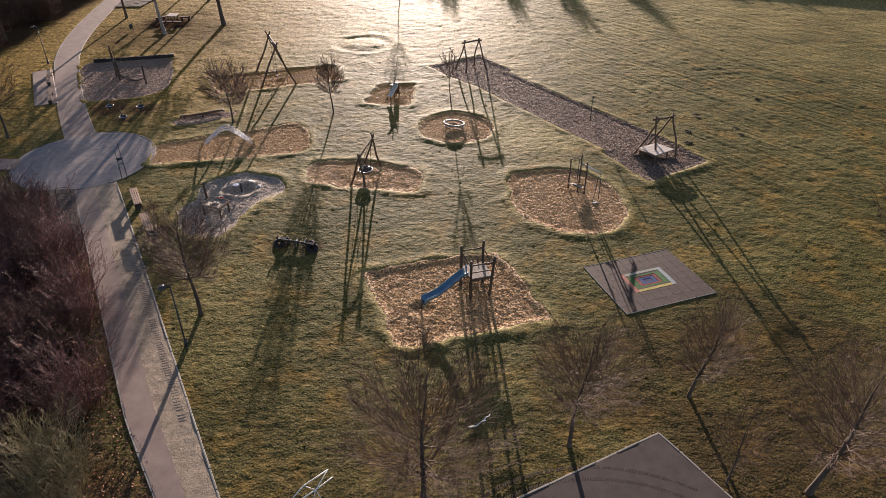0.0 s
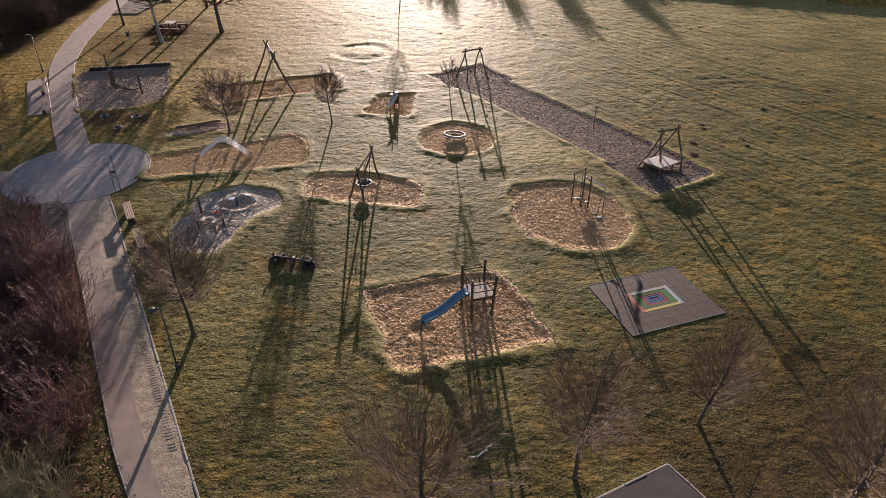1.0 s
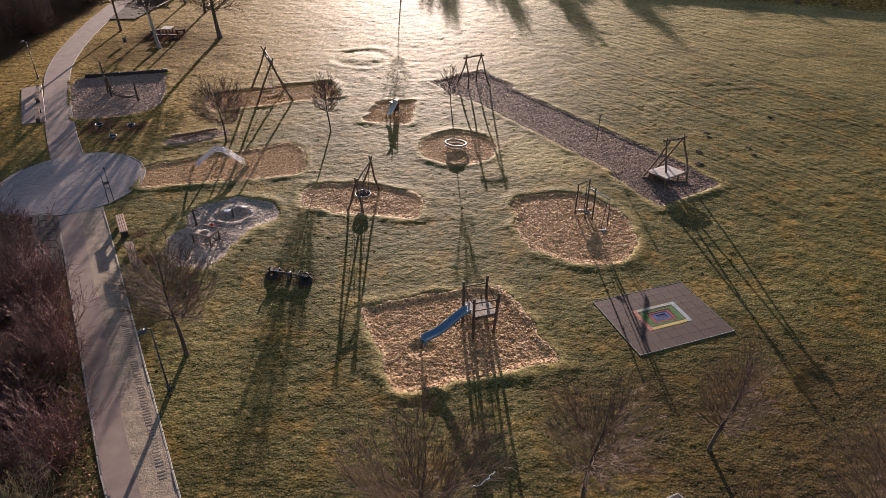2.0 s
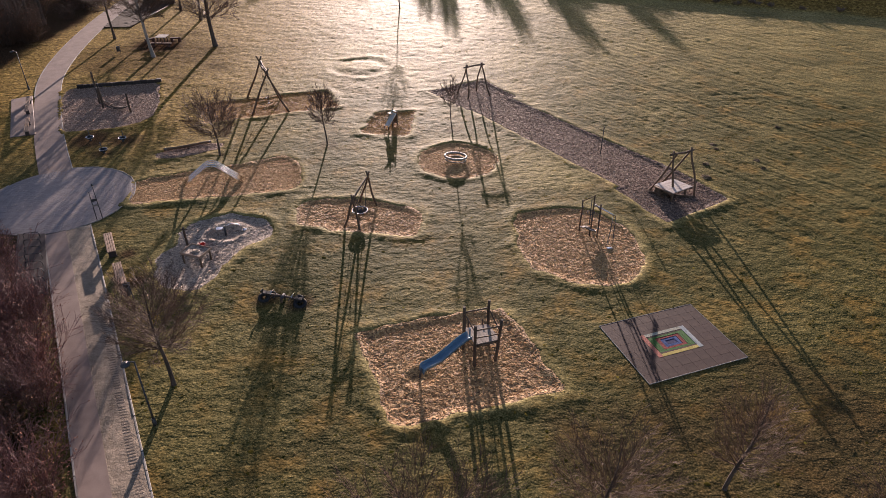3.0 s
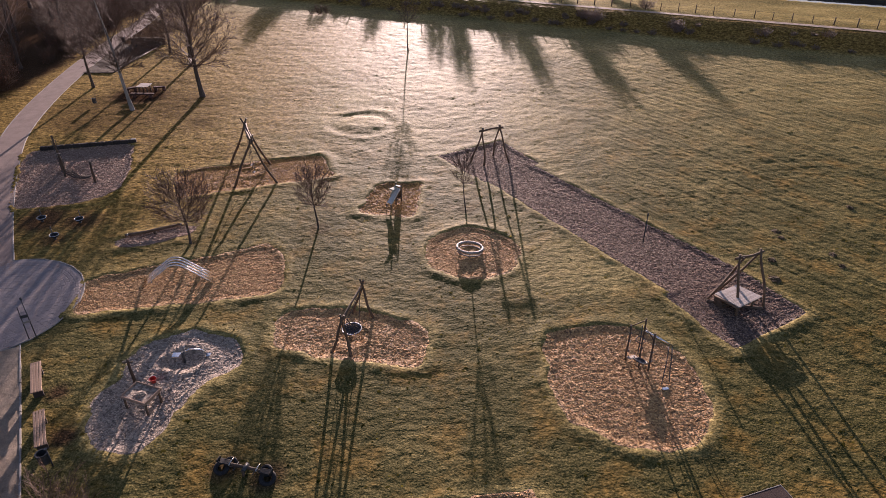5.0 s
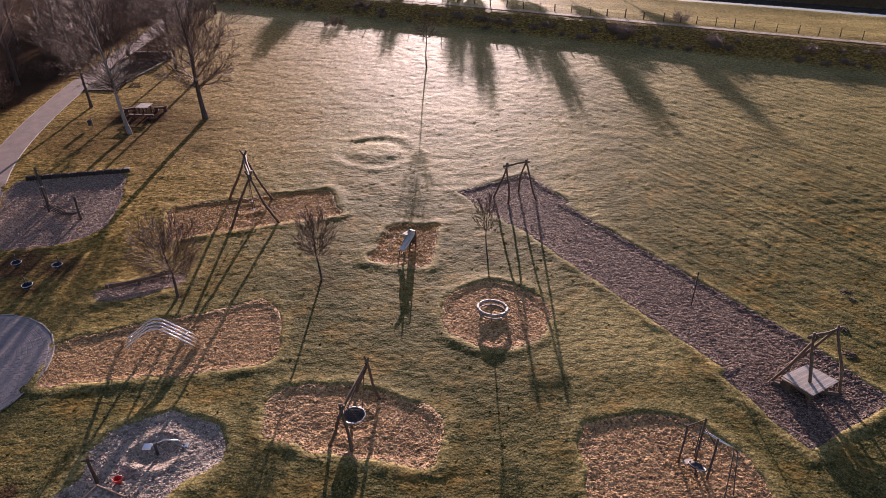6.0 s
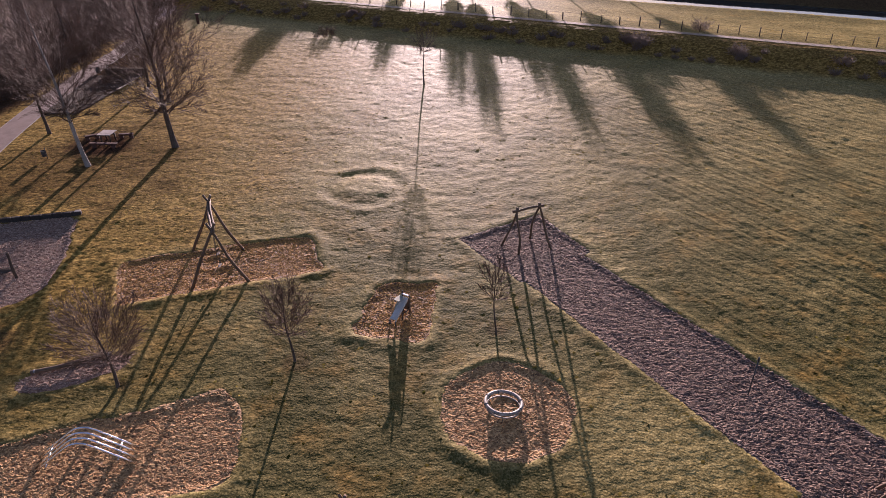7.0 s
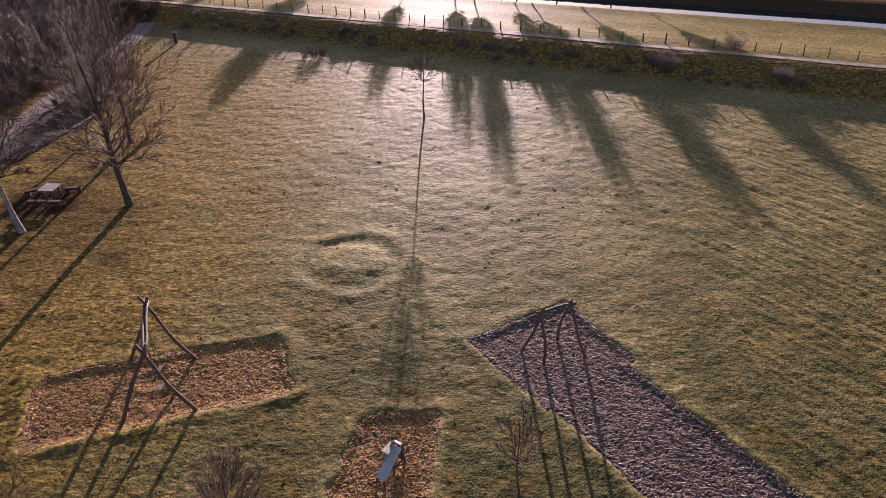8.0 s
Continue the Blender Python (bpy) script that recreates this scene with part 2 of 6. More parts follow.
TWIG_RED = simple("dark_red_twigs", (0.055, 0.024, 0.024), (0.17, 0.075, 0.070), 2.0, 0.6, 0, 0.2, 0.004)
TWIG_WOOD = simple("pale_wood_twigs", (0.10, 0.072, 0.058), (0.25, 0.18, 0.145), 2.0, 0.7, 0, 0.2, 0.004)
TWIG_OLIVE = simple("olive_twigs", (0.10, 0.083, 0.036), (0.26, 0.21, 0.10), 2.0, 0.6, 0, 0.2, 0.004)
RING_PAINT = simple("worn_pale_ring_paint", (0.05, 0.044, 0.038), (0.40, 0.35, 0.29), 5.0, 0.6, 0, 0.3, 0.004)
WHITE = simple("white_paint", (0.62, 0.61, 0.58), (0.82, 0.81, 0.78), 6.0, 0.5, 0, 0.2, 0.003)
RED = simple("red_plastic", (0.42, 0.03, 0.02), (0.60, 0.06, 0.04), 6.0, 0.4, 0, 0.1, 0.002)
BLUE = simple("blue_slide_plastic", (0.06, 0.13, 0.20), (0.095, 0.19, 0.27), 3.0, 0.22, 0, 0.1, 0.002)
SOIL = simple("dark_loose_soil", (0.020, 0.014, 0.010), (0.060, 0.042, 0.029), 8.0, 0.95, 0, 0.8, 0.03)
MOLE_SOIL = simple("crumbly_brown_soil", (0.035, 0.024, 0.012), (0.105, 0.072, 0.036), 9.0, 0.95, 0, 0.8, 0.03)
MUD = simple("drying_mud", (0.09, 0.07, 0.055), (0.17, 0.135, 0.105), 6.0, 0.9, 0, 0.5, 0.01)
CHUTE = simple("pale_grey_plastic", (0.42, 0.40, 0.36), (0.56, 0.54, 0.49), 6.0, 0.45, 0, 0.2, 0.003)
MAT_COLOURS = {
    "salmon": simple("salmon_rubber", (0.302, 0.101, 0.072), (0.396, 0.158, 0.115), 8.0, 0.8, 0, 0.5, 0.01),
    "yellow": simple("yellow_rubber", (0.36, 0.274, 0.065), (0.461, 0.374, 0.115), 8.0, 0.8, 0, 0.5, 0.01),
    "cream": simple("cream_rubber", (0.25, 0.255, 0.20), (0.33, 0.33, 0.27), 8.0, 0.8, 0, 0.5, 0.01),
    "pale": simple("pale_blue_rubber", (0.24, 0.275, 0.28), (0.32, 0.35, 0.35), 8.0, 0.8, 0, 0.5, 0.01),
    "green": simple("green_rubber", (0.022, 0.079, 0.018), (0.047, 0.137, 0.029), 8.0, 0.8, 0, 0.5, 0.01),
    "red": simple("red_rubber", (0.144, 0.02, 0.02), (0.216, 0.04, 0.036), 8.0, 0.8, 0, 0.5, 0.01),
    "blue": simple("blue_rubber", (0.014, 0.04, 0.13), (0.029, 0.072, 0.209), 8.0, 0.8, 0, 0.5, 0.01),
    "navy": simple("navy_rubber", (0.011, 0.014, 0.058), (0.022, 0.029, 0.101), 8.0, 0.8, 0, 0.5, 0.01),
}


def water_material():
    m, nodes, links, bsdf = material("river_water")
    bsdf.inputs["Base Color"].default_value = (0.02, 0.028, 0.03, 1)
    bsdf.inputs["Roughness"].default_value = 0.04
    bsdf.inputs["IOR"].default_value = 1.33
    n = noise_node(nodes, links, 1.2, 3.0)
    bump(nodes, links, bsdf, n.outputs[0], 0.05, 0.02)
    return m


WATER = water_material()


# ---------------------------------------------------------------- shaping helpers
def lattice(ix, iy, seed):
    h = (ix * 374761393 + iy * 668265263 + seed * 974711) & 0x7FFFFFFF
    h = ((h ^ (h >> 13)) * 1274126177) & 0x7FFFFFFF
    return ((h ^ (h >> 16)) & 0xFFFF) / 65535.0


def value_noise(x, y, scale, seed):
    x, y = np.asarray(x, float) / scale, np.asarray(y, float) / scale
    ix, iy = np.floor(x).astype(np.int64), np.floor(y).astype(np.int64)
    fx, fy = x - ix, y - iy
    fx, fy = fx * fx * (3 - 2 * fx), fy * fy * (3 - 2 * fy)
    a, b = lattice(ix, iy, seed), lattice(ix + 1, iy, seed)
    c, d = lattice(ix, iy + 1, seed), lattice(ix + 1, iy + 1, seed)
    return (a + (b - a) * fx) * (1 - fy) + (c + (d - c) * fx) * fy - 0.5


def fbm(x, y, scale, seed, octaves=3, fall=0.5):
    return sum(value_noise(x, y, scale / 2.1 ** k, seed + k) * fall ** k for k in range(octaves))


def smooth(e0, e1, v):
    t = np.clip((v - e0) / (e1 - e0), 0, 1)
    return t * t * (3 - 2 * t)


def mesh_from(name, verts, faces, mat, shade=False):
    me = bpy.data.meshes.new(name)
    me.from_pydata(verts, [], faces)
    me.materials.append(mat)
    if shade:
        me.shade_smooth()
    return me


def thing(name, x, y, z=0.0, rz=0.0, label="", category="", group="", kind=""):
    ob = new(name)
    ob.empty_display_size = 0.2
    ob.matrix_basis = pose(x, y, z, 0, 0, rz)
    return tagged(ob, label, category, group, kind)


def part(name, bm, mat, parent, label=""):
    me = bpy.data.meshes.new(name)
    bm.to_mesh(me)
    bm.free()
    me.materials.append(mat)
    ob = new(name, me)
    ob.parent = parent
    return tagged(ob, label)


def solid(name, bm, mat, label="", category="", group="", kind=""):
    """A thing that is one mesh, built in world coordinates."""
    me = bpy.data.meshes.new(name)
    bm.to_mesh(me)
    bm.free()
    me.materials.append(mat)
    return tagged(new(name, me), label, category, group, kind)


def box(bm, x, y, z, sx, sy, sz, m=None, bevel=0.01):
    r = bmesh.ops.create_cube(bm, size=1.0)
    vs = r["verts"]
    bmesh.ops.scale(bm, vec=(sx, sy, sz), verts=vs)
    if bevel:
        es = list({e for v in vs for e in v.link_edges})
        rr = bmesh.ops.bevel(bm, geom=es, offset=min(bevel, 0.3 * min(sx, sy, sz)), segments=1, affect="EDGES")
        vs = list({v for f in rr["faces"] for v in f.verts} | {v for v in vs if v.is_valid})
    bmesh.ops.translate(bm, vec=(x, y, z), verts=vs)
    if m is not None:
        bmesh.ops.transform(bm, matrix=m, verts=vs)
    return vs


def made_box(x, y, z, sx, sy, sz, m=None, bevel=0.01):
    bm = bmesh.new()
    box(bm, x, y, z, sx, sy, sz, m, bevel)
    return bm


def tube(bm, pts, radii, k=8, cap=True):
    """A round bar through points, tapering by the radii."""
    pts = [Vector(p) for p in pts]
    if not hasattr(radii, "__len__"):
        radii = [radii] * len(pts)
    rings, side = [], None
    for i, p in enumerate(pts):
        d = (pts[min(i + 1, len(pts) - 1)] - pts[max(i - 1, 0)]).normalized()
        if side is None:
            side = d.orthogonal().normalized()
        side = (side - d * side.dot(d)).normalized()
        other = d.cross(side)
        rings.append([bm.verts.new(p + (side * math.cos(a) + other * math.sin(a)) * radii[i]) for a in (2 * math.pi * j / k for j in range(k))])
    for a, b in zip(rings, rings[1:]):
        for j in range(k):
            f = bm.faces.new((a[j], a[(j + 1) % k], b[(j + 1) % k], b[j]))
            f.smooth = k > 5
    if cap:
        bm.faces.new(list(reversed(rings[0])))
        bm.faces.new(rings[-1])
    return bm


def bar(pts, radii, k=8):
    return tube(bmesh.new(), pts, radii, k)


def crooked(a, b, r0, r1, wobble=0.06, seed=0, n=7, k=8):
    """A naturally grown robinia post from a to b."""
    rng = random.Random(seed)
    a, b = Vector(a), Vector(b)
    ph1, ph2 = rng.uniform(0, 6.28), rng.uniform(0, 6.28)
    d = (b - a).normalized()
    s = d.orthogonal().normalized()
    o = d.cross(s)
    pts, rad = [], []
    for i in range(n):
        t = i / (n - 1)
        w = wobble * math.sin(math.pi * t)
        pts.append(a.lerp(b, t) + s * w * math.sin(ph1 + 4.2 * t) + o * w * math.sin(ph2 + 3.3 * t))
        rad.append((r0 + (r1 - r0) * t) * (1 + rng.uniform(-0.08, 0.1)))
    return bar(pts, rad, k)


def ring(bm, cx, cy, cz, R, r, n=28, k=8, tilt=None):
    rows = []
    for i in range(n):
        a = 2 * math.pi * i / n
        c, s = math.cos(a), math.sin(a)
        rows.append([bm.verts.new((c * (R + r * math.cos(b)), s * (R + r * math.cos(b)), r * math.sin(b))) for b in (2 * math.pi * j / k for j in range(k))])
    vs = [v for row in rows for v in row]
    for i in range(n):
        a, b = rows[i], rows[(i + 1) % n]
        for j in range(k):
            bm.faces.new((a[j], b[j], b[(j + 1) % k], a[(j + 1) % k])).smooth = True
    if tilt is not None:
        bmesh.ops.transform(bm, matrix=tilt, verts=vs)
    bmesh.ops.translate(bm, vec=(cx, cy, cz), verts=vs)
    return bm


def dome(bm, R, h, n=14, rows=5, rough=0.15, seed=0):
    """A lumpy heap."""
    rng = random.Random(seed)
    top = bm.verts.new((0, 0, h))
    last = None
    for i in range(1, rows + 1):
        t = i / rows
        cur = []
        for j in range(n):
            a = 2 * math.pi * j / n
            rr = R * t * (1 + rng.uniform(-rough, rough))
            cur.append(bm.verts.new((rr * math.cos(a), rr * math.sin(a), h * (1 - t * t) * (1 + rng.uniform(-rough, rough)) - (0.06 if i == rows else 0))))
        for j in range(n):
            if last is None:
                bm.faces.new((top, cur[j], cur[(j + 1) % n]))
            else:
                bm.faces.new((last[j], cur[j], cur[(j + 1) % n], last[(j + 1) % n]))
        last = cur
    return bm


# ---------------------------------------------------------------- the lie of the land
def convex(x, y, pts, k=3.0):
    """Signed distance to a convex outline (counter-clockwise or clockwise corners) with soft corners."""
    cx, cy = sum(p[0] for p in pts) / len(pts), sum(p[1] for p in pts) / len(pts)
    ds = []
    for (x0, y0), (x1, y1) in zip(pts, pts[1:] + pts[:1]):
        nx, ny = y1 - y0, x0 - x1
        ln = math.hypot(nx, ny)
        nx, ny = nx / ln, ny / ln
        if (cx - x0) * nx + (cy - y0) * ny > 0:
            nx, ny = -nx, -ny
        ds.append((x - x0) * nx + (y - y0) * ny)
    mx = np.max(ds, axis=0)
    return mx + np.log(sum(np.exp(k * (d - mx)) for d in ds)) / k


def ellipse(x, y, cx, cy, a, b, turn=0.0):
    c, s = math.cos(radians(turn)), math.sin(radians(turn))
    u, v = (x - cx) * c + (y - cy) * s, -(x - cx) * s + (y - cy) * c
    q = np.sqrt((u / a) ** 2 + (v / b) ** 2)
    return (q - 1) * min(a, b)


def blend(a, b, k=2.0):
    return -np.log(np.exp(-k * np.clip(a, -8, 8)) + np.exp(-k * np.clip(b, -8, 8))) / k


def slide_pit(x, y): return convex(x, y, [(-2.7, 27.0), (4.4, 28.5), (6.4, 22.8), (-0.7, 21.1)], 4)
def climb_pit(x, y): return convex(x, y, [(6.0, 37.6), (10.6, 38.2), (12.7, 35.6), (12.8, 32.3), (11.3, 30.1), (8.2, 30.1), (5.9, 32.3)], 2.2)
def nest_pit(x, y): return convex(x, y, [(-6.8, 39.5), (-3.6, 40.0), (0.9, 37.9), (0.3, 35.2), (-4.4, 35.8), (-6.9, 37.0)], 3)
def toy_pit(x, y): return blend(ellipse(x, y, -10.5, 36.0, 2.5, 2.0), ellipse(x, y, -11.7, 32.7, 2.2, 1.8, 105), 1.6)
def bars_pit(x, y): return convex(x, y, [(-18.1, 42.6), (-8.5, 46.2), (-7.2, 44.0), (-7.2, 41.2), (-17.2, 39.4)], 3)
def swing_pit(x, y): return convex(x, y, [(-17.7, 56.5), (-7.4, 59.3), (-6.1, 55.5), (-16.0, 52.3)], 5)
def small_pit(x, y): return convex(x, y, [(-2.9, 54.1), (0.2, 54.1), (-0.2, 49.1), (-3.9, 49.9)], 5)
def ring_pit(x, y): return ellipse(x, y, 3.2, 45.0, 2.75, 2.75)
def left_pit(x, y): return convex(x, y, [(-30.0, 60.3), (-22.2, 61.9), (-20.3, 54.2), (-21.6, 51.8), (-26.4, 50.8)], 2.5)
def beam_pit(x, y): return ellipse(x, y, -15.7, 47.2, 2.3, 0.85, 22)
def cable_pit(x, y):
    far = convex(x, y, [(1.4, 58.75), (6.4, 61.6), (8.8, 57.2), (4.6, 54.2)], 14)
    lane = convex(x, y, [(3.2, 56.9), (7.6, 57.9), (17.6, 43.0), (13.5, 40.4)], 14)
    near = convex(x, y, [(12.9, 40.4), (16.4, 43.6), (17.5, 43.4), (19.7, 38.8), (14.9, 36.1)], 12)
    return np.minimum(np.minimum(far, lane), near) - 0.6 * edge_wobble(x, y)


PITS = [
    ("wood_chip_pit", slide_pit, CHIPS, (-4, 20, 8, 30), "light wood-chip fall area under the blue slide"),
    ("wood_chip_pit", climb_pit, CHIPS, (4.5, 28.5, 14, 39.5), "round light wood-chip area under the sand works"),
    ("wood_chip_pit", nest_pit, CHIPS, (-8.5, 33.5, 2.5, 41.5), "wood-chip area under the basket swing"),
    ("sand_pit", toy_pit, SAND, (-15.5, 29, -6.5, 39.5), "kidney-shaped pale sand pit with play table"),
    ("wood_chip_pit", bars_pit, CHIPS, (-19.5, 38, -5.5, 47.5), "long wood-chip area under the steel bars"),
    ("wood_chip_pit", swing_pit, CHIPS_RED, (-19, 51, -5, 60.5), "reddish wood-chip area under the tall swing"),
    ("wood_chip_pit", small_pit, CHIPS_RED, (-5, 48, 1.5, 55.5), "reddish wood-chip area under the small slide"),
    ("wood_chip_pit", ring_pit, CHIPS, (-0.5, 41.2, 7, 48.8), "round light brown wood-chip area under the spinning ring"),
    ("wood_chip_pit", left_pit, CHIPS_BROWN, (-32, 49, -18.5, 62.5), "greyish brown wood-chip area beside the low wall"),
    ("wood_chip_pit", beam_pit, CHIPS_BROWN, (-18.8, 45, -12.8, 49.5), "narrow worn chip strip under the balance beam"),
    ("wood_chip_lane", cable_pit, CHIPS_GREY, (0.5, 34.8, 21, 62.5), "long grey wood-chip lane under the cable ride"),
]


def edge_wobble(x, y):
    return 0.30 * fbm(x, y, 0.9, 40, 3)


PATH_RIGHT = [(-4.2, 8.7), (-6.7, 13.7), (-9.2, 18.6), (-13.2, 26.5), (-18.6, 37.1), (-22.7, 44.5), (-26.1, 51.0), (-29.3, 58.0), (-31.65, 64.2), (-33.35, 72.5), (-34.55, 83.0), (-35.1, 94.0), (-35.25, 102.0), (-36.4, 114.0), (-38.2, 126.0)]
PATH_WIDTH = [1.75, 1.8, 2.25, 2.3, 2.4, 2.0, 1.95, 1.95, 2.0, 2.1, 2.15, 2.15, 2.1, 2.2, 2.3]


def path_lines(steps=10):
    """Right edge and across-vector of the path, evenly smoothed."""
    out = []
    n = len(PATH_RIGHT)
    for i in range(n - 1):
        p0, p1, p2, p3 = (Vector(PATH_RIGHT[min(max(j, 0), n - 1)]) for j in (i - 1, i, i + 1, i + 2))
        for s in range(steps):
            t = s / steps
            p = 0.5 * ((2 * p1) + (p2 - p0) * t + (2 * p0 - 5 * p1 + 4 * p2 - p3) * t * t + (3 * p1 - p0 - 3 * p2 + p3) * t ** 3)
            out.append((p, PATH_WIDTH[i] * (1 - t) + PATH_WIDTH[i + 1] * t))
    res = []
    for i, (p, w) in enumerate(out):
        d = (out[min(i + 1, len(out) - 1)][0] - out[max(i - 1, 0)][0]).normalized()
        res.append((p, Vector((-d.y, d.x)), w))
    return res


PATH_LINE = path_lines()
PLAZA = (-21.8, 40.4, 4.35)


def path_distance(x, y):
    """Distance outside the paved surfaces."""
    x, y = np.asarray(x, float), np.asarray(y, float)
    best = np.hypot(x - PLAZA[0], y - PLAZA[1]) - PLAZA[2]
    for p, a, w in PATH_LINE:
        q = p + a * (w / 2)
        best = np.minimum(best, np.hypot(x - q.x, y - q.y) - w / 2 - 0.1)
    return best


def dike(x, y):
    v = y + 0.46 * x
    z = 1.52 * smooth(106.2, 113.0, v) - 0.95 * smooth(115.3, 128, v) - 0.6 * smooth(126.0, 138.0, v)
    z = z - 0.9 * smooth(140.2, 141.6, v) + 1.8 * smooth(146.4, 151.0, v)
    lumps = smooth(106.8, 108.5, v) * (1 - smooth(111.2, 112.6, v))
    return z + lumps * 0.22 * np.abs(fbm(x, y, 1.6, 70, 3))


def land(x, y):
    """Height of the turf."""
    x, y = np.asarray(x, float), np.asarray(y, float)
    v = y + 0.46 * x
    z = 0.014 * fbm(x * 0.55, y, 0.7, 11, 2, 0.6) + 0.028 * value_noise(x * 0.85, y, 0.23, 31) + 0.026 * value_noise(x * 0.9, y, 0.135, 37)
    rough = smooth(13, 19, x + 2 * fbm(x, y, 4.0, 17, 2)) * smooth(22, 30, y)
    z = z + rough * (0.018 * fbm(x * 0.6 + 0.3 * y, y - 0.25 * x, 0.5, 19, 2, 0.6) + 0.04 * value_noise(0.06 * (0.83 * y - 0.55 * x), 0.83 * x + 0.55 * y, 0.5, 23))
    z = z + 0.042 * smooth(40, 66, y) * (1 - smooth(112, 114, v)) * fbm(x * 0.7, y, 0.65, 13, 2, 0.6) + 0.06 * fbm(x, y, 9.0, 21, 2)
    z = z * (1 - 0.7 * smooth(0.5, 0, path_distance(x, y))) - 0.012 * smooth(0.4, 0, path_distance(x, y))
    z = z + dike(x, y)
    # grown-over rings in the meadow
    q = np.hypot((x + 4.75), (y - 65.6))
    q = q * (1 + 0.05 * fbm(x, y, 2.0, 33, 2))
    z = z + 0.04 * np.exp(-((q - 3.2) / 0.5) ** 2) + 0.075 * np.exp(-(q / 1.7) ** 6) - 0.04 * np.exp(-((q - 2.4) / 0.45) ** 2)
    # wheel tracks
    for cx, cy, r in ((27.0, 47.5, 9.6), (27.0, 47.5, 8.2), (27.0, 47.5, 7.4), (24.0, 27.0, 9.0), (24.0, 27.0, 7.6)):
        q = np.hypot(x - cx, y - cy)
        z = z - 0.022 * np.exp(-((q - r) / 0.24) ** 2) * smooth(-0.3, 0.25, fbm(x, y, 3.0, 90, 2))
    lane = (x - 19.0) * 0.83 + (y - 58.0) * 0.55
    for off in (0.0, 1.7):
        z = z - 0.018 * np.exp(-((lane - off) / 0.2) ** 2) * (y > 30)
    for _, fn, _, (x0, y0, x1, y1), _ in PITS:
        near = (x > x0) & (x < x1) & (y > y0) & (y < y1)
        if near.any():
            d = fn(x[near], y[near]) + edge_wobble(x[near], y[near])
            z[near] = z[near] * smooth(-0.1, 0.6, d) + (0.055 + 0.085 * value_noise(x[near], y[near], 1.1, 61)) * np.exp(-((d - 0.22) / np.where(d < 0.22, 0.25, 0.42)) ** 2) - 0.28 * smooth(-0.02, -0.3, d)
    z = np.where(path_distance(x, y) < -0.32, -0.12, z)
    pad = convex(x, y, [(8.55, 26.9), (13.35, 28.45), (14.9, 24.55), (9.95, 22.95)], 20)
    z = np.where(pad < -0.22, -0.15, np.where(pad < 0.25, z * 0.3 + 0.005, z))
    court = convex(x, y, [(-18.0, 3.3), (9.2, 15.95), (16.1, 3.7), (-11.0, -9.0)], 20)
    z = np.where(court < -0.3, -0.1, np.where(court < 0.2, z * 0.3, z))
    return z


def spaced(lo, a, b, hi, fine, grow=1.16):
    mid = list(np.arange(a, b + fine / 2, fine))
    left, right, s = [], [], fine
    p = a
    while p > lo:
        s *= grow
        p -= s
        left.append(p)
    p, s = mid[-1], fine
    while p < hi:
        s *= grow
        p += s
        right.append(p)
    return np.array(left[::-1] + mid + right)


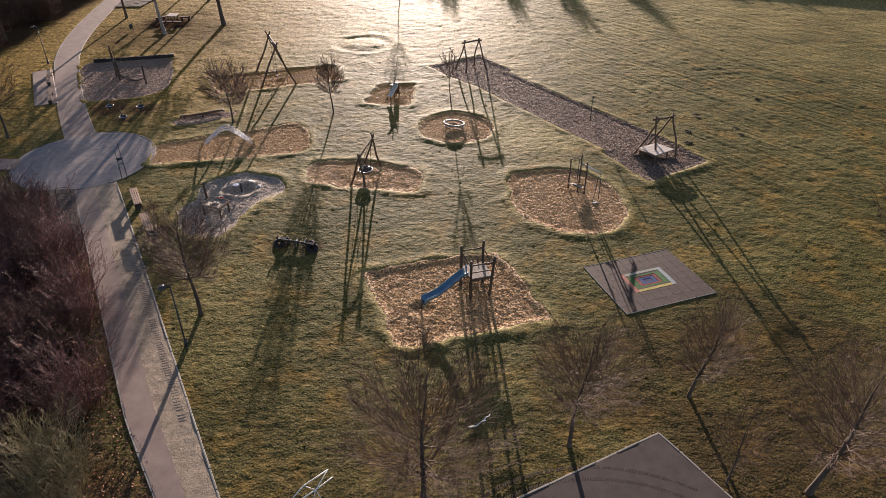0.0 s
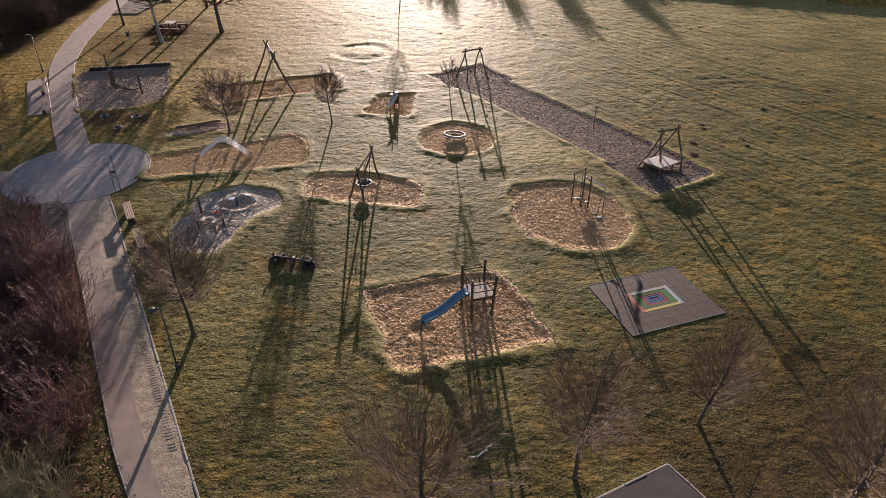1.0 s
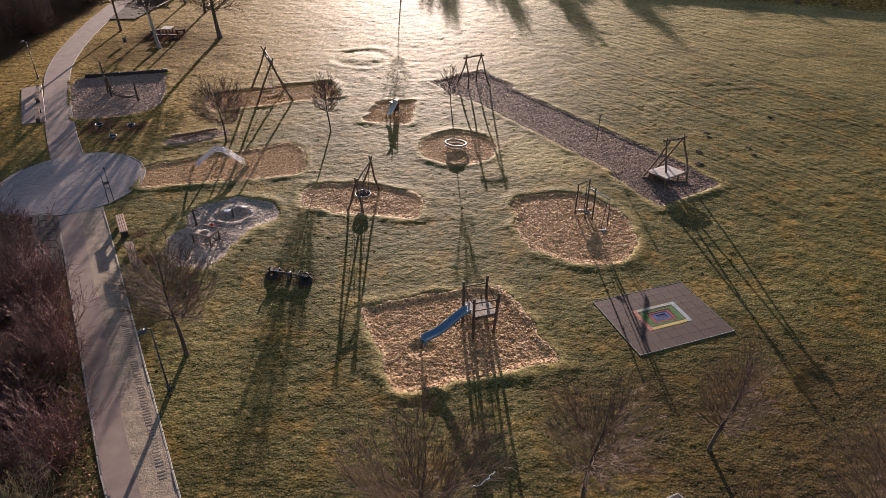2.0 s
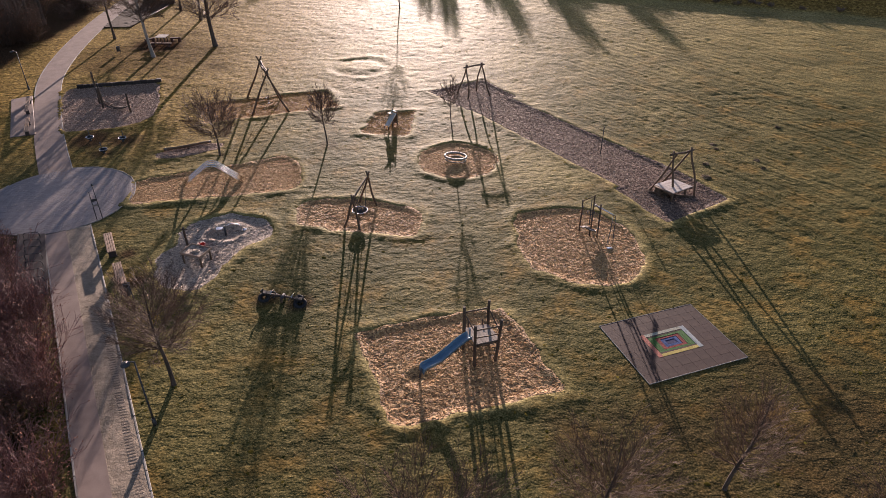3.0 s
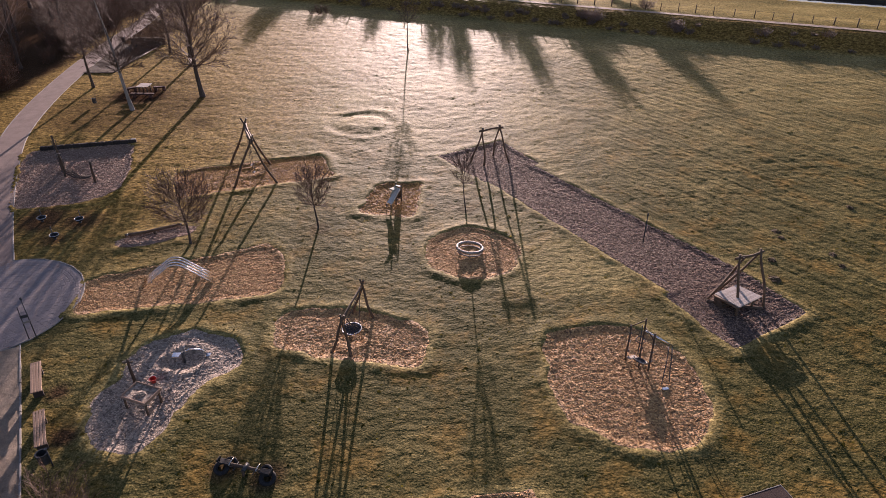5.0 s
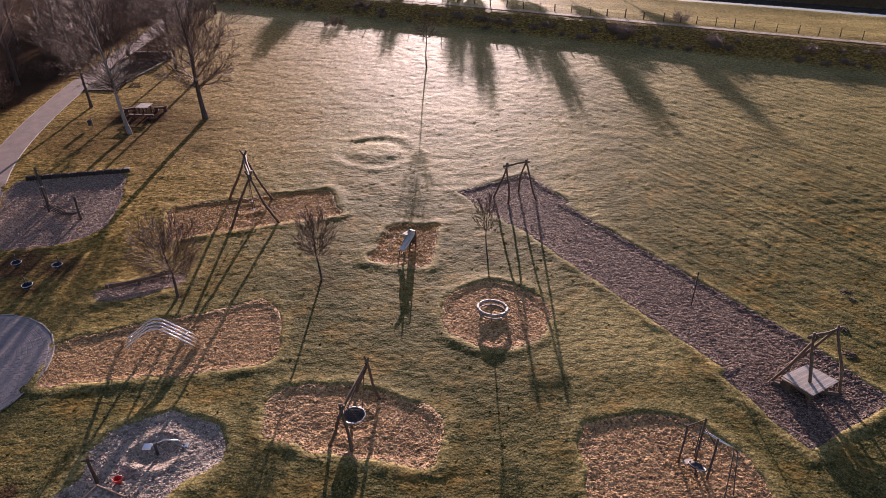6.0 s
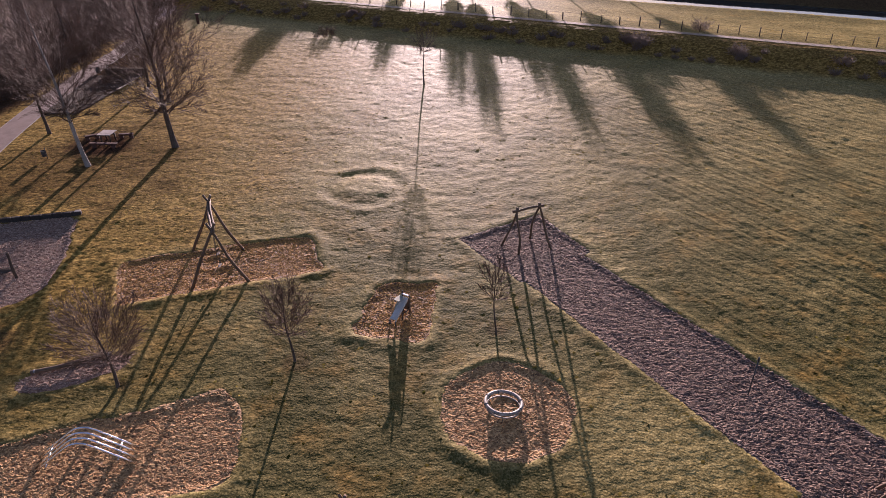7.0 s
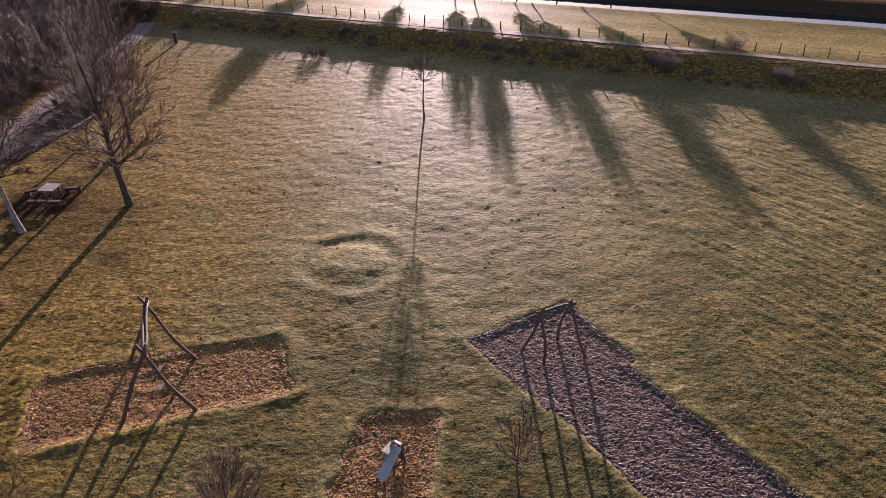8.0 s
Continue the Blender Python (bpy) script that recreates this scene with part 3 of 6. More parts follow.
def tint(x, y):
    """Shares of bare litter, straw and rusty grass in the turf; parts also paint brightness and shade."""
    v = y + 0.46 * x
    n1 = fbm(x, y, 3.0, 50, 3)
    # brown litter under the shrubs, on the dike flank and along the path
    pr = np.interp(y, [p.y for p, a, w in PATH_LINE], [p.x - w for p, a, w in PATH_LINE])
    soil_dim = smooth(0.2, 2.2, pr - x + n1 * 2) * (y < 36) * 0.85
    # wood floor: brown litter, with the wood's shade painted into the same tone
    soil_dim = np.maximum(soil_dim, smooth(-37.6, -39.6, x + 2 * n1) * (y > 45) * 0.95)
    soil_dim = np.maximum(soil_dim, smooth(106.4, 108.2, v + n1) * smooth(114.0, 113.0, v) * 0.3)
    # near right: litter under the trees, plus foreground fall-off painted as darker ground
    soil_dim = np.maximum(soil_dim, 0.6 * smooth(15.0, 5.0, np.hypot(x - 17, (y - 13)) + 7 * n1))
    # whole foreground toned down the same way, painted light fall-off
    soil_dim = np.maximum(soil_dim, 0.3 * smooth(24.0, 13.0, y + 6 * n1))
    soil_dim = np.maximum(soil_dim, smooth(147.0, 148.0, v) * smooth(154.0, 153.0, v) * 0.9)
    soil_dim = np.maximum(soil_dim, 0.5 * smooth(11.0, 4.0, np.hypot((x + 24.0) * 1.1, y - 70.0) + 5 * n1))
    soil_dim = np.maximum(soil_dim, 0.9 * smooth(-30.2, -31.4, x + n1) * smooth(-37, -36, x) * smooth(91, 92, y) * smooth(107, 101, y))
    # trodden or bare spots: under benches, trees, bowls, the picnic place and the seesaw's ends
    for cx, cy, r, bare in ((-15.3, 34.0, 1.1, 0.9), (-14.0, 31.4, 1.1, 0.9), (-13.2, 46.4, 0.6, 0.5), (-6.0, 48.0, 0.5, 0.4), (3.1, 50.0, 0.55, 0.45), (-20.0, 73.1, 0.9, 0.7), (-25.3, 69.7, 1.0, 0.7), (-21.0, 49.1, 2.4, 0.9), (-23.4, 49.3, 2.4, 0.9), (-21.6, 47.1, 1.7, 0.8), (-25.9, 73.6, 4.6, 1.0), (-7.15, 29.75, 0.8, 0.7), (-5.45, 29.25, 0.8, 0.7)):
        soil_dim = np.maximum(soil_dim, bare * smooth(r * 0.95, r * 0.3, np.hypot(x - cx, y - cy) + n1 * 0.7))
    # straw rises with y; also paints the brighter distance and dimmer foreground
    dry_bright = np.clip(0.04 + 0.82 * smooth(40, 76, y) + n1 * 0.55, 0, 1)
    dry_bright = np.clip(dry_bright - 0.14 * smooth(8, 26, x + 6 * n1) * smooth(36, 56, y) * smooth(84, 66, y), 0, 1)
    dry_bright = np.maximum(dry_bright, smooth(117, 123, v) * 0.8)
    for _, fn, _, (x0, y0, x1, y1), _ in PITS:
        near = (x > x0) & (x < x1) & (y > y0) & (y < y1)
        d = fn(x[near], y[near])
        dry_bright[near] = np.maximum(dry_bright[near], 0.8 * smooth(0.7, 0.1, np.abs(d)))
    dry_bright = np.maximum(dry_bright, smooth(6.0, 2.5, np.hypot(x - 9.0, (y - 44.0) * 1.1) + 3 * n1) * 0.9)
    # straw on the dike flank also lightens its shaded side, as haze would
    dry_bright = np.maximum(dry_bright, 0.7 * smooth(106.0, 108.0, v))
    crest = smooth(112.8, 113.4, v) * smooth(115.3, 114.7, v)
    dry_bright = np.maximum(dry_bright, crest)
    rust = 0.75 * smooth(-4.0, -17.0, x + 8 * n1 - 0.15 * (y - 66)) * smooth(38, 54, y + 4 * n1) * smooth(104, 92, v)
    # brown flank grass, kept light so the colour holds the haze over it
    rust = np.maximum(rust, 0.95 * smooth(106.4, 108.2, v + n1) * smooth(114.0, 113.0, v))
    return soil_dim, dry_bright, rust


def build_ground():
    xs = spaced(-1500, -31, 34, 1500, 0.14, 1.06)
    low, high = spaced(-800, 14, 60, 60, 0.13, 1.14), spaced(112, 60.1, 112, 2500, 0.24, 1.025)
    ys = np.concatenate([low, high + 0.1])
    X, Y = np.meshgrid(xs, ys)
    Z = land(X.ravel(), Y.ravel())
    far = np.hypot(X.ravel(), Y.ravel() - 60)
    Z = np.where(far > 260, 0.3, Z)
    nx, ny = len(xs), len(ys)
    co = np.column_stack([X.ravel(), Y.ravel(), Z])
    me = bpy.data.meshes.new("ground")
    me.vertices.add(nx * ny)
    me.vertices.foreach_set("co", co.ravel())
    i, j = np.meshgrid(np.arange(nx - 1), np.arange(ny - 1))
    a = (j * nx + i).ravel()
    quads = np.column_stack([a, a + 1, a + 1 + nx, a + nx])
    nq = len(quads)
    me.loops.add(nq * 4)
    me.polygons.add(nq)
    me.loops.foreach_set("vertex_index", quads.ravel())
    me.polygons.foreach_set("loop_start", np.arange(nq) * 4)
    me.update(calc_edges=True)
    me.shade_smooth()
    soil_dim, dry_bright, rust = tint(X.ravel(), Y.ravel())
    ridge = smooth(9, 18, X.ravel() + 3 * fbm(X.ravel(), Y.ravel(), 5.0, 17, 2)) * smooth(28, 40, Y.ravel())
    gloss = (1 - soil_dim) * (1 - 0.8 * smooth(110, 117, Y.ravel() + 0.46 * X.ravel()))
    for key, val in (("soil_dim", soil_dim), ("dry_bright", dry_bright), ("ridge", ridge), ("gloss", gloss), ("rust", rust)):
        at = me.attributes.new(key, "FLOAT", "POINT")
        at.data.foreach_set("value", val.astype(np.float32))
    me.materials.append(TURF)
    return tagged(new("ground", me), "uneven winter turf of olive and straw colour", "ground", kind="structure")


build_ground()


def grid_patch(name, fn, box_, mat, step, height, limit=0.22):
    """A lumpy sheet that fills an outline."""
    x0, y0, x1, y1 = box_
    xs, ys = np.arange(x0, x1, step), np.arange(y0, y1, step)
    X, Y = np.meshgrid(xs, ys)
    x, y = X.ravel(), Y.ravel()
    d = fn(x, y) + edge_wobble(x, y)
    z = height(x, y, d)
    keep = d < limit
    idx = -np.ones(len(x), int)
    idx[keep] = np.arange(keep.sum())
    nx = len(xs)
    i, j = np.meshgrid(np.arange(nx - 1), np.arange(len(ys) - 1))
    a = (j * nx + i).ravel()
    q = np.column_stack([a, a + 1, a + 1 + nx, a + nx])
    q = idx[q]
    q = q[(q >= 0).all(axis=1)]
    me = bpy.data.meshes.new(name)
    co = np.column_stack([x, y, z])[keep]
    me.vertices.add(len(co))
    me.vertices.foreach_set("co", co.ravel())
    me.loops.add(len(q) * 4)
    me.polygons.add(len(q))
    me.loops.foreach_set("vertex_index", q.ravel())
    me.polygons.foreach_set("loop_start", np.arange(len(q)) * 4)
    me.update(calc_edges=True)
    me.shade_smooth()
    me.materials.append(mat)
    return new(name, me)


def chip_height(x, y, d):
    ridge = 1 - np.abs(2 * value_noise(x * 0.65, y, 0.09, 5)) * 2
    lumps = 0.012 * ridge + 0.022 * fbm(x * 0.75, y, 0.16, 15, 1, 0.5)
    waves = 0.02 * fbm(x, y, 2.2, 9, 2)
    # dug hollow in the sand pit, trodden hollows under the slide's end and the basket swing
    for cx, cy, r, deep in ((-10.55, 36.0, 0.75, 0.17), (-11.2, 35.75, 0.45, 0.09), (0.35, 23.85, 0.55, 0.07), (-3.05, 37.5, 0.7, 0.06), (-12.2, 56.4, 0.6, 0.05), (-11.5, 55.2, 0.6, 0.05)):
        q = np.hypot(x - cx, y - cy) / r
        waves = waves - deep * np.exp(-q ** 4) + 0.3 * deep * np.exp(-((q - 1.3) / 0.3) ** 2)
    return 0.022 + (lumps + waves) * smooth(0.1, -0.3, d) - 0.05 * smooth(0.06, 0.2, d) - 0.075 * smooth(0.02, -0.45, d)


for name, fn, mat, area, label in PITS:
    tagged(grid_patch(name, fn, area, mat, 0.055, chip_height), label, "play surface", kind="structure")


def chip_pieces(name, fn, area, mat, label, seed, per=240):
    """Loose stick-like pieces over a pit: a ridged sliver each, lying at any angle."""
    rs = np.random.RandomState(seed)
    x0, y0, x1, y1 = area
    n = int((x1 - x0) * (y1 - y0) * per)
    x, y = rs.uniform(x0, x1, n), rs.uniform(y0, y1, n)
    d = fn(x, y) + edge_wobble(x, y)
    keep = d < rs.uniform(-0.22, 0.10, n)
    x, y, d = x[keep], y[keep], d[keep]
    n = len(x)
    z = chip_height(x, y, d) + rs.uniform(-0.006, 0.006, n)
    a = rs.normal(0.0, 0.75, n)
    sand = mat == SAND
    far = np.where(y > 40, 1.25, 0.9) * (1.35 if mat == CHIPS_GREY else 0.72 if mat == CHIPS_RED else 1.0)
    ln = rs.uniform(0.022, 0.062, n) * (0.6 if sand else 1) * far
    w = rs.uniform(0.008, 0.019, n) * (1.2 if sand else 1) * far
    h = rs.uniform(0.007, 0.017, n) * far
    tilt, lean = rs.normal(0, 0.004, n), rs.normal(0.0014, 0.0019, n)
    ca, sa = np.cos(a), np.sin(a)
    v = np.empty((n, 8, 3))
    for k, (u, s, t) in enumerate(((-1, -1, 0), (1, -1, 0), (1, 1, 0), (-1, 1, 0), (-0.93, -0.7, 1), (0.9, -0.75, 1), (0.95, 0.7, 1), (-0.88, 0.75, 1))):
        v[:, k, 0] = x + ca * ln * u - sa * w * s
        v[:, k, 1] = y + sa * ln * u + ca * w * s
        v[:, k, 2] = z + h * t + tilt * u - lean * s - 0.008 * (1 - t)
    base = (np.arange(n) * 8)[:, None]
    quads = np.concatenate([base + np.array([q]) for q in ((4, 5, 6, 7), (0, 1, 5, 4), (2, 3, 7, 6))])
    me = bpy.data.meshes.new("chip_pieces")
    me.vertices.add(n * 8)
    me.vertices.foreach_set("co", v.ravel())
    me.loops.add(quads.size)
    me.polygons.add(len(quads))
    me.loops.foreach_set("vertex_index", quads.ravel().astype(np.int32))
    me.polygons.foreach_set("loop_start", np.arange(len(quads)) * 4)
    me.update(calc_edges=True)
    me.materials.append(STICKS[mat.name])
    return tagged(new(name, me), label, "wood chips" if not sand else "gravel", kind="stuff")


for k, (name, fn, mat, area, label) in enumerate(PITS):
    what = "loose pale sand and gravel pieces" if mat == SAND else "loose wood-chip pieces"
    chip_pieces("wood_chips" if mat != SAND else "gravel", fn, area, mat, what + " on the " + label.split(" under")[0].split(" with")[0].split(" beside")[0], 500 + k)


# ---------------------------------------------------------------- paved surfaces
def strip(name, lo, hi, z, mat, label, rows=None, cat="path"):
    """A paved band between two shares of the path's width, with edges that go down into the ground."""
    bm = bmesh.new()
    prev = None
    for p, a, w in (rows or PATH_LINE):
        l, r = p + a * (w * lo), p + a * (w * hi)
        zz = z + float(dike(np.array([p.x]), np.array([p.y]))[0])
        n = 6
        cur = [bm.verts.new((l.x, l.y, zz - 0.2))]
        for k in range(n + 1):
            q = l.lerp(r, k / n)
            cur.append(bm.verts.new((q.x, q.y, zz + 0.012 * float(value_noise(q.x, q.y, 0.8, 3)))))
        cur.append(bm.verts.new((r.x, r.y, zz - 0.2)))
        if prev:
            for k in range(len(cur) - 1):
                bm.faces.new((prev[k], cur[k], cur[k + 1], prev[k + 1]))
        prev = cur
    bmesh.ops.recalc_face_normals(bm, faces=bm.faces)
    return solid(name, bm, mat, label, cat, kind="structure")


NEAR_ROWS = [row for row in PATH_LINE if row[0].y < 37.4]
FAR_ROWS = [row for row in PATH_LINE if row[0].y > 43.4]
path = strip("path", 0.54, 1.0, 0.035, ASPHALT, "worn reddish asphalt half of the footpath", NEAR_ROWS)
gravel_path = strip("gravel_path", 0.015, 0.54, 0.022, GRAVEL, "sandy gravel half of the footpath", NEAR_ROWS)
far_path = strip("path", 0.015, 1.0, 0.03, ASPHALT, "curving worn reddish asphalt footpath", FAR_ROWS)


def kerb_stone():
    bm = bmesh.new()
    box(bm, 0, 0, 0, 0.97, 0.075, 0.26, None, 0.012)
    me = bpy.data.meshes.new("kerb_stone")
    bm.to_mesh(me)
    bm.free()
    me.materials.append(KERB)
    return me


KERB_MESH = kerb_stone()


def kerb_line(pts, parent, lift=-0.092):
    """One-metre kerb stones end to end along a line."""
    carry = 0.5
    for a, b in zip(pts, pts[1:]):
        d = b - a
        ln = d.length
        while carry < ln:
            q = a + d * (carry / ln)
            st = new("kerb_stone", KERB_MESH)
            zz = float(dike(np.array([q.x]), np.array([q.y]))[0])
            st.matrix_basis = pose(q.x, q.y, lift + zz + random.uniform(-0.008, 0.012), random.uniform(-1, 1), random.uniform(-0.6, 0.6), math.degrees(math.atan2(d.y, d.x)) + random.uniform(-0.7, 0.7))
            st.parent = parent
            carry += 1.0
        carry -= ln


kerb_line([p for p, a, w in NEAR_ROWS], gravel_path)
kerb_line([p + a * (w + 0.04) for p, a, w in NEAR_ROWS if p.y < 36], path, -0.098)
kerb_line([p for p, a, w in FAR_ROWS if p.y < 112], far_path, -0.095)
kerb_line([p + a * (w + 0.04) for p, a, w in FAR_ROWS if 59 < p.y < 100], far_path, -0.10)


def build_plaza():
    cx, cy, R = PLAZA
    bm = bmesh.new()
    n = 72
    rings = []
    for r in (0.01, 1.0, 2.0, 3.0, 4.0, R):
        rings.append([bm.verts.new((cx + r * math.cos(2 * math.pi * k / n), cy + r * math.sin(2 * math.pi * k / n), 0.028)) for k in range(n)])
    rings.append([bm.verts.new((v.co.x, v.co.y, -0.2)) for v in rings[-1]])
    for a, b in zip(rings, rings[1:]):
        for k in range(n):
            bm.faces.new((a[k], b[k], b[(k + 1) % n], a[(k + 1) % n]))
    plaza = solid("plaza", bm, COBBLE, "round cobbled plaza where the paths meet", "plaza", kind="structure")
    bm = bmesh.new()
    box(bm, 0, 0, 0, 0.25, 0.21, 0.05, None, 0.008)
    me = bpy.data.meshes.new("cobble")
    bm.to_mesh(me)
    bm.free()
    me.materials.append(COBBLE)
    # the outer rings of setts one by one, the rest as one mesh
    verts, faces = [], []
    for i, r in enumerate(np.arange(0.25, R - 0.15, 0.225)):
        m = max(6, int(2 * math.pi * r / 0.27))
        for k in range(m):
            a = 2 * math.pi * (k + 0.5 * (i % 2)) / m
            x, y = cx + r * math.cos(a), cy + r * math.sin(a)
            if r > 3.75:
                ob = new("cobble", me)
                ob.matrix_basis = pose(x, y, 0.0095 + random.uniform(-0.001, 0.001), random.uniform(-0.3, 0.3), random.uniform(-0.3, 0.3), math.degrees(a) + 90)
                ob.parent = plaza
            else:
                u = Vector((-math.sin(a), math.cos(a))) * 0.118
                w = Vector((math.cos(a), math.sin(a))) * 0.098
                z = 0.0345 + random.uniform(-0.003, 0.003)
                b = len(verts)
                for s, t in ((-1, -1), (1, -1), (1, 1), (-1, 1)):
                    verts.append((x + s * u.x + t * w.x, y + s * u.y + t * w.y, 0.03))
                for s, t in ((-1, -1), (1, -1), (1, 1), (-1, 1)):
                    verts.append((x + 0.94 * (s * u.x + t * w.x), y + 0.94 * (s * u.y + t * w.y), z))
                faces += [(b + 4, b + 5, b + 6, b + 7)] + [(b + q, b + (q + 1) % 4, b + 4 + (q + 1) % 4, b + 4 + q) for q in range(4)]
    rest = new("cobbles", mesh_from("cobbles", verts, faces, COBBLE))
    rest.parent = plaza
    tagged(rest, kind="stuff")
    pts = [Vector((cx + (R + 0.05) * math.cos(a), cy + (R + 0.05) * math.sin(a))) for a in np.linspace(-1.1, 2.0, 26)]
    kerb_line(pts, plaza, -0.09)
    pts = [Vector((cx + (R + 0.05) * math.cos(a), cy + (R + 0.05) * math.sin(a))) for a in np.linspace(2.7, 4.2, 12)]
    kerb_line(pts, plaza, -0.10)
    return plaza


def slab(name, pts, top, mat, label, cat):
    bm = bmesh.new()
    up = [bm.verts.new((x, y, top)) for x, y in pts]
    dn = [bm.verts.new((x, y, -0.25)) for x, y in pts]
    bm.faces.new(up)
    for k in range(len(pts)):
        bm.faces.new((up[k], dn[k], dn[(k + 1) % len(pts)], up[(k + 1) % len(pts)]))
    bmesh.ops.recalc_face_normals(bm, faces=bm.faces)
    es = [e for e in bm.edges if all(abs(v.co.z - top) < 1e-6 for v in e.verts)]
    bmesh.ops.bevel(bm, geom=es, offset=0.02, segments=1, affect="EDGES")
    return solid(name, bm, mat, label, cat, kind="structure")


side_path = slab("side_path", [(-26.0, 40.5), (-40.0, 41.8), (-40.0, 40.2), (-25.6, 38.9)], 0.06, ASPHALT, "narrow asphalt side path off the plaza", "path")
bay = slab("bench_bay", [(-29.5, 50.0), (-27.9, 50.5), (-32.0, 58.8), (-33.3, 57.9)], 0.07, ASPHALT, "paved bench bay beside the footpath", "pavement")
court = slab("court", [(-18.0, 3.3), (9.2, 15.95), (16.1, 3.7), (-11.0, -9.0)], 0.07, CONCRETE, "grey paved yard with wheel marks", "pavement")
kerb_line([Vector((-18.0, 3.3)), Vector((9.2, 15.95)), Vector((16.1, 3.7))], court, -0.053)

# wheel marks: rows of lug prints
def lug_tracks(name, points, mat, label, width=0.32, gap=0.16, z=0.06):
    verts, faces = [], []
    for (x, y), (x2, y2) in zip(points, points[1:]):
        d = Vector((x2 - x, y2 - y))
        n = max(1, int(d.length / gap))
        d.normalize()
        s = Vector((-d.y, d.x))
        for k in range(n):
            c = Vector((x, y)) + d * (k * gap)
            b = len(verts)
            for u, v in ((-1, -1), (1, -1), (1, 1), (-1, 1)):
                q = c + s * (u * width / 2) + d * (v * 0.035 + u * 0.03)
                verts.append((q.x, q.y, z))
            for u, v in ((-0.8, -0.6), (0.8, -0.6), (0.8, 0.6), (-0.8, 0.6)):
                q = c + s * (u * width / 2) + d * (v * 0.035 + u * 0.03)
                verts.append((q.x, q.y, z + 0.016))
            faces += [(b + 4, b + 5, b + 6, b + 7)] + [(b + q, b + (q + 1) % 4, b + 4 + (q + 1) % 4, b + 4 + q) for q in range(4)]
    ob = new(name, mesh_from(name, verts, faces, mat))
    return tagged(ob, label, "tyre track", kind="stuff")


lug_tracks("tyre_track", [tuple(p + a * 0.36) for p, a, w in NEAR_ROWS if 17 < p.y < 29], MUD, "muddy tyre lug prints along the gravel edge", z=0.012)
for R in (6.4, 6.9):
    lug_tracks("tyre_track", [(9.0 + R * math.cos(a) * 1.0 - 3.0, 7.6 + R * math.sin(a)) for a in np.linspace(1.0, 2.4, 24)], SOIL, "dark curved tyre lug prints on the yard", 0.16, 0.09, 0.0565)
build_plaza()


# ---------------------------------------------------------------- trampoline pad
def trampoline():
    t = thing("trampoline", 11.72, 25.72, -0.06, 17.3, "ground trampoline of nested coloured rubber mats in a brown tiled pad", "trampoline")
    part("base", made_box(0, 0, -0.08, 4.98, 4.02, 0.22), CONCRETE, t, "concrete base")
    bm = bmesh.new()
    for x, y, sx, sy in ((0, 2.015, 5.06, 0.03), (0, -2.015, 5.06, 0.03), (2.515, 0, 0.03, 4.0), (-2.515, 0, 0.03, 4.0)):
        box(bm, x, y, 0.002, sx, sy, 0.19, None, 0.006)
    part("edging", bm, KERB, t, "thin pale edging strip")
    tile = None
    hx, hy = 1.17, 0.76
    for i in range(10):
        for j in range(8):
            x, y = -2.25 + 0.5 * i, -1.75 + 0.5 * j
            if abs(x) < hx - 0.1 and abs(y) < hy - 0.1:
                continue
            if tile is None:
                tile = part("rubber_tile", made_box(0, 0, 0, 0.4985, 0.4985, 0.06, None, 0.003), RUBBER, t)
                tile.matrix_basis = pose(x, y, 0.06)
            else:
                ob = new("rubber_tile", tile.data)
                ob.parent = t
                ob.matrix_basis = pose(x, y, 0.06 + random.uniform(-0.0012, 0.0012), 0, 0, random.uniform(-0.15, 0.15))
    def band(name, ox, oy, ix, iy, z, col, sides="lrtb"):
        for s in sides:
            wx, wy = ox - ix, oy - iy
            b = {"l": (-(ox + ix) / 2, 0, wx, 2 * oy), "r": ((ox + ix) / 2, 0, wx, 2 * oy), "t": (0, (oy + iy) / 2, 2 * ix, wy), "b": (0, -(oy + iy) / 2, 2 * ix, wy)}[s]
            bm = bmesh.new()
            n = max(2, int(max(b[2], b[3]) / 0.07))
            for k in range(n):
                if b[2] > b[3]:
                    box(bm, b[0] - b[2] / 2 + (k + 0.5) * b[2] / n, b[1], z, b[2] / n * 0.93, b[3], 0.05, None, 0)
                else:
                    box(bm, b[0], b[1] - b[3] / 2 + (k + 0.5) * b[3] / n, z, b[2], b[3] / n * 0.93, 0.05, None, 0)
            part(name, bm, MAT_COLOURS[col[s]], t)
    part("pan", made_box(0, 0, 0.02, 2.34, 1.52, 0.04, None, 0), TYRE, t, "black under-mat")
    band("border_mat", hx, hy, hx - 0.22, hy - 0.17, 0.070, {"l": "salmon", "r": "pale", "t": "cream", "b": "yellow"})
    band("green_mat", hx - 0.24, hy - 0.19, hx - 0.55, hy - 0.37, 0.062, dict.fromkeys("lrtb", "green"))
    band("red_mat", hx - 0.56, hy - 0.38, hx - 0.74, hy - 0.49, 0.055, dict.fromkeys("lrtb", "red"))
    band("blue_mat", hx - 0.75, hy - 0.50, hx - 0.92, hy - 0.62, 0.048, dict.fromkeys("lrtb", "blue"))
    part("centre_mat", made_box(0, 0, 0.048, 0.48, 0.26, 0.03, None, 0.005), MAT_COLOURS["navy"], t, "navy centre mat")
    return t


trampoline()


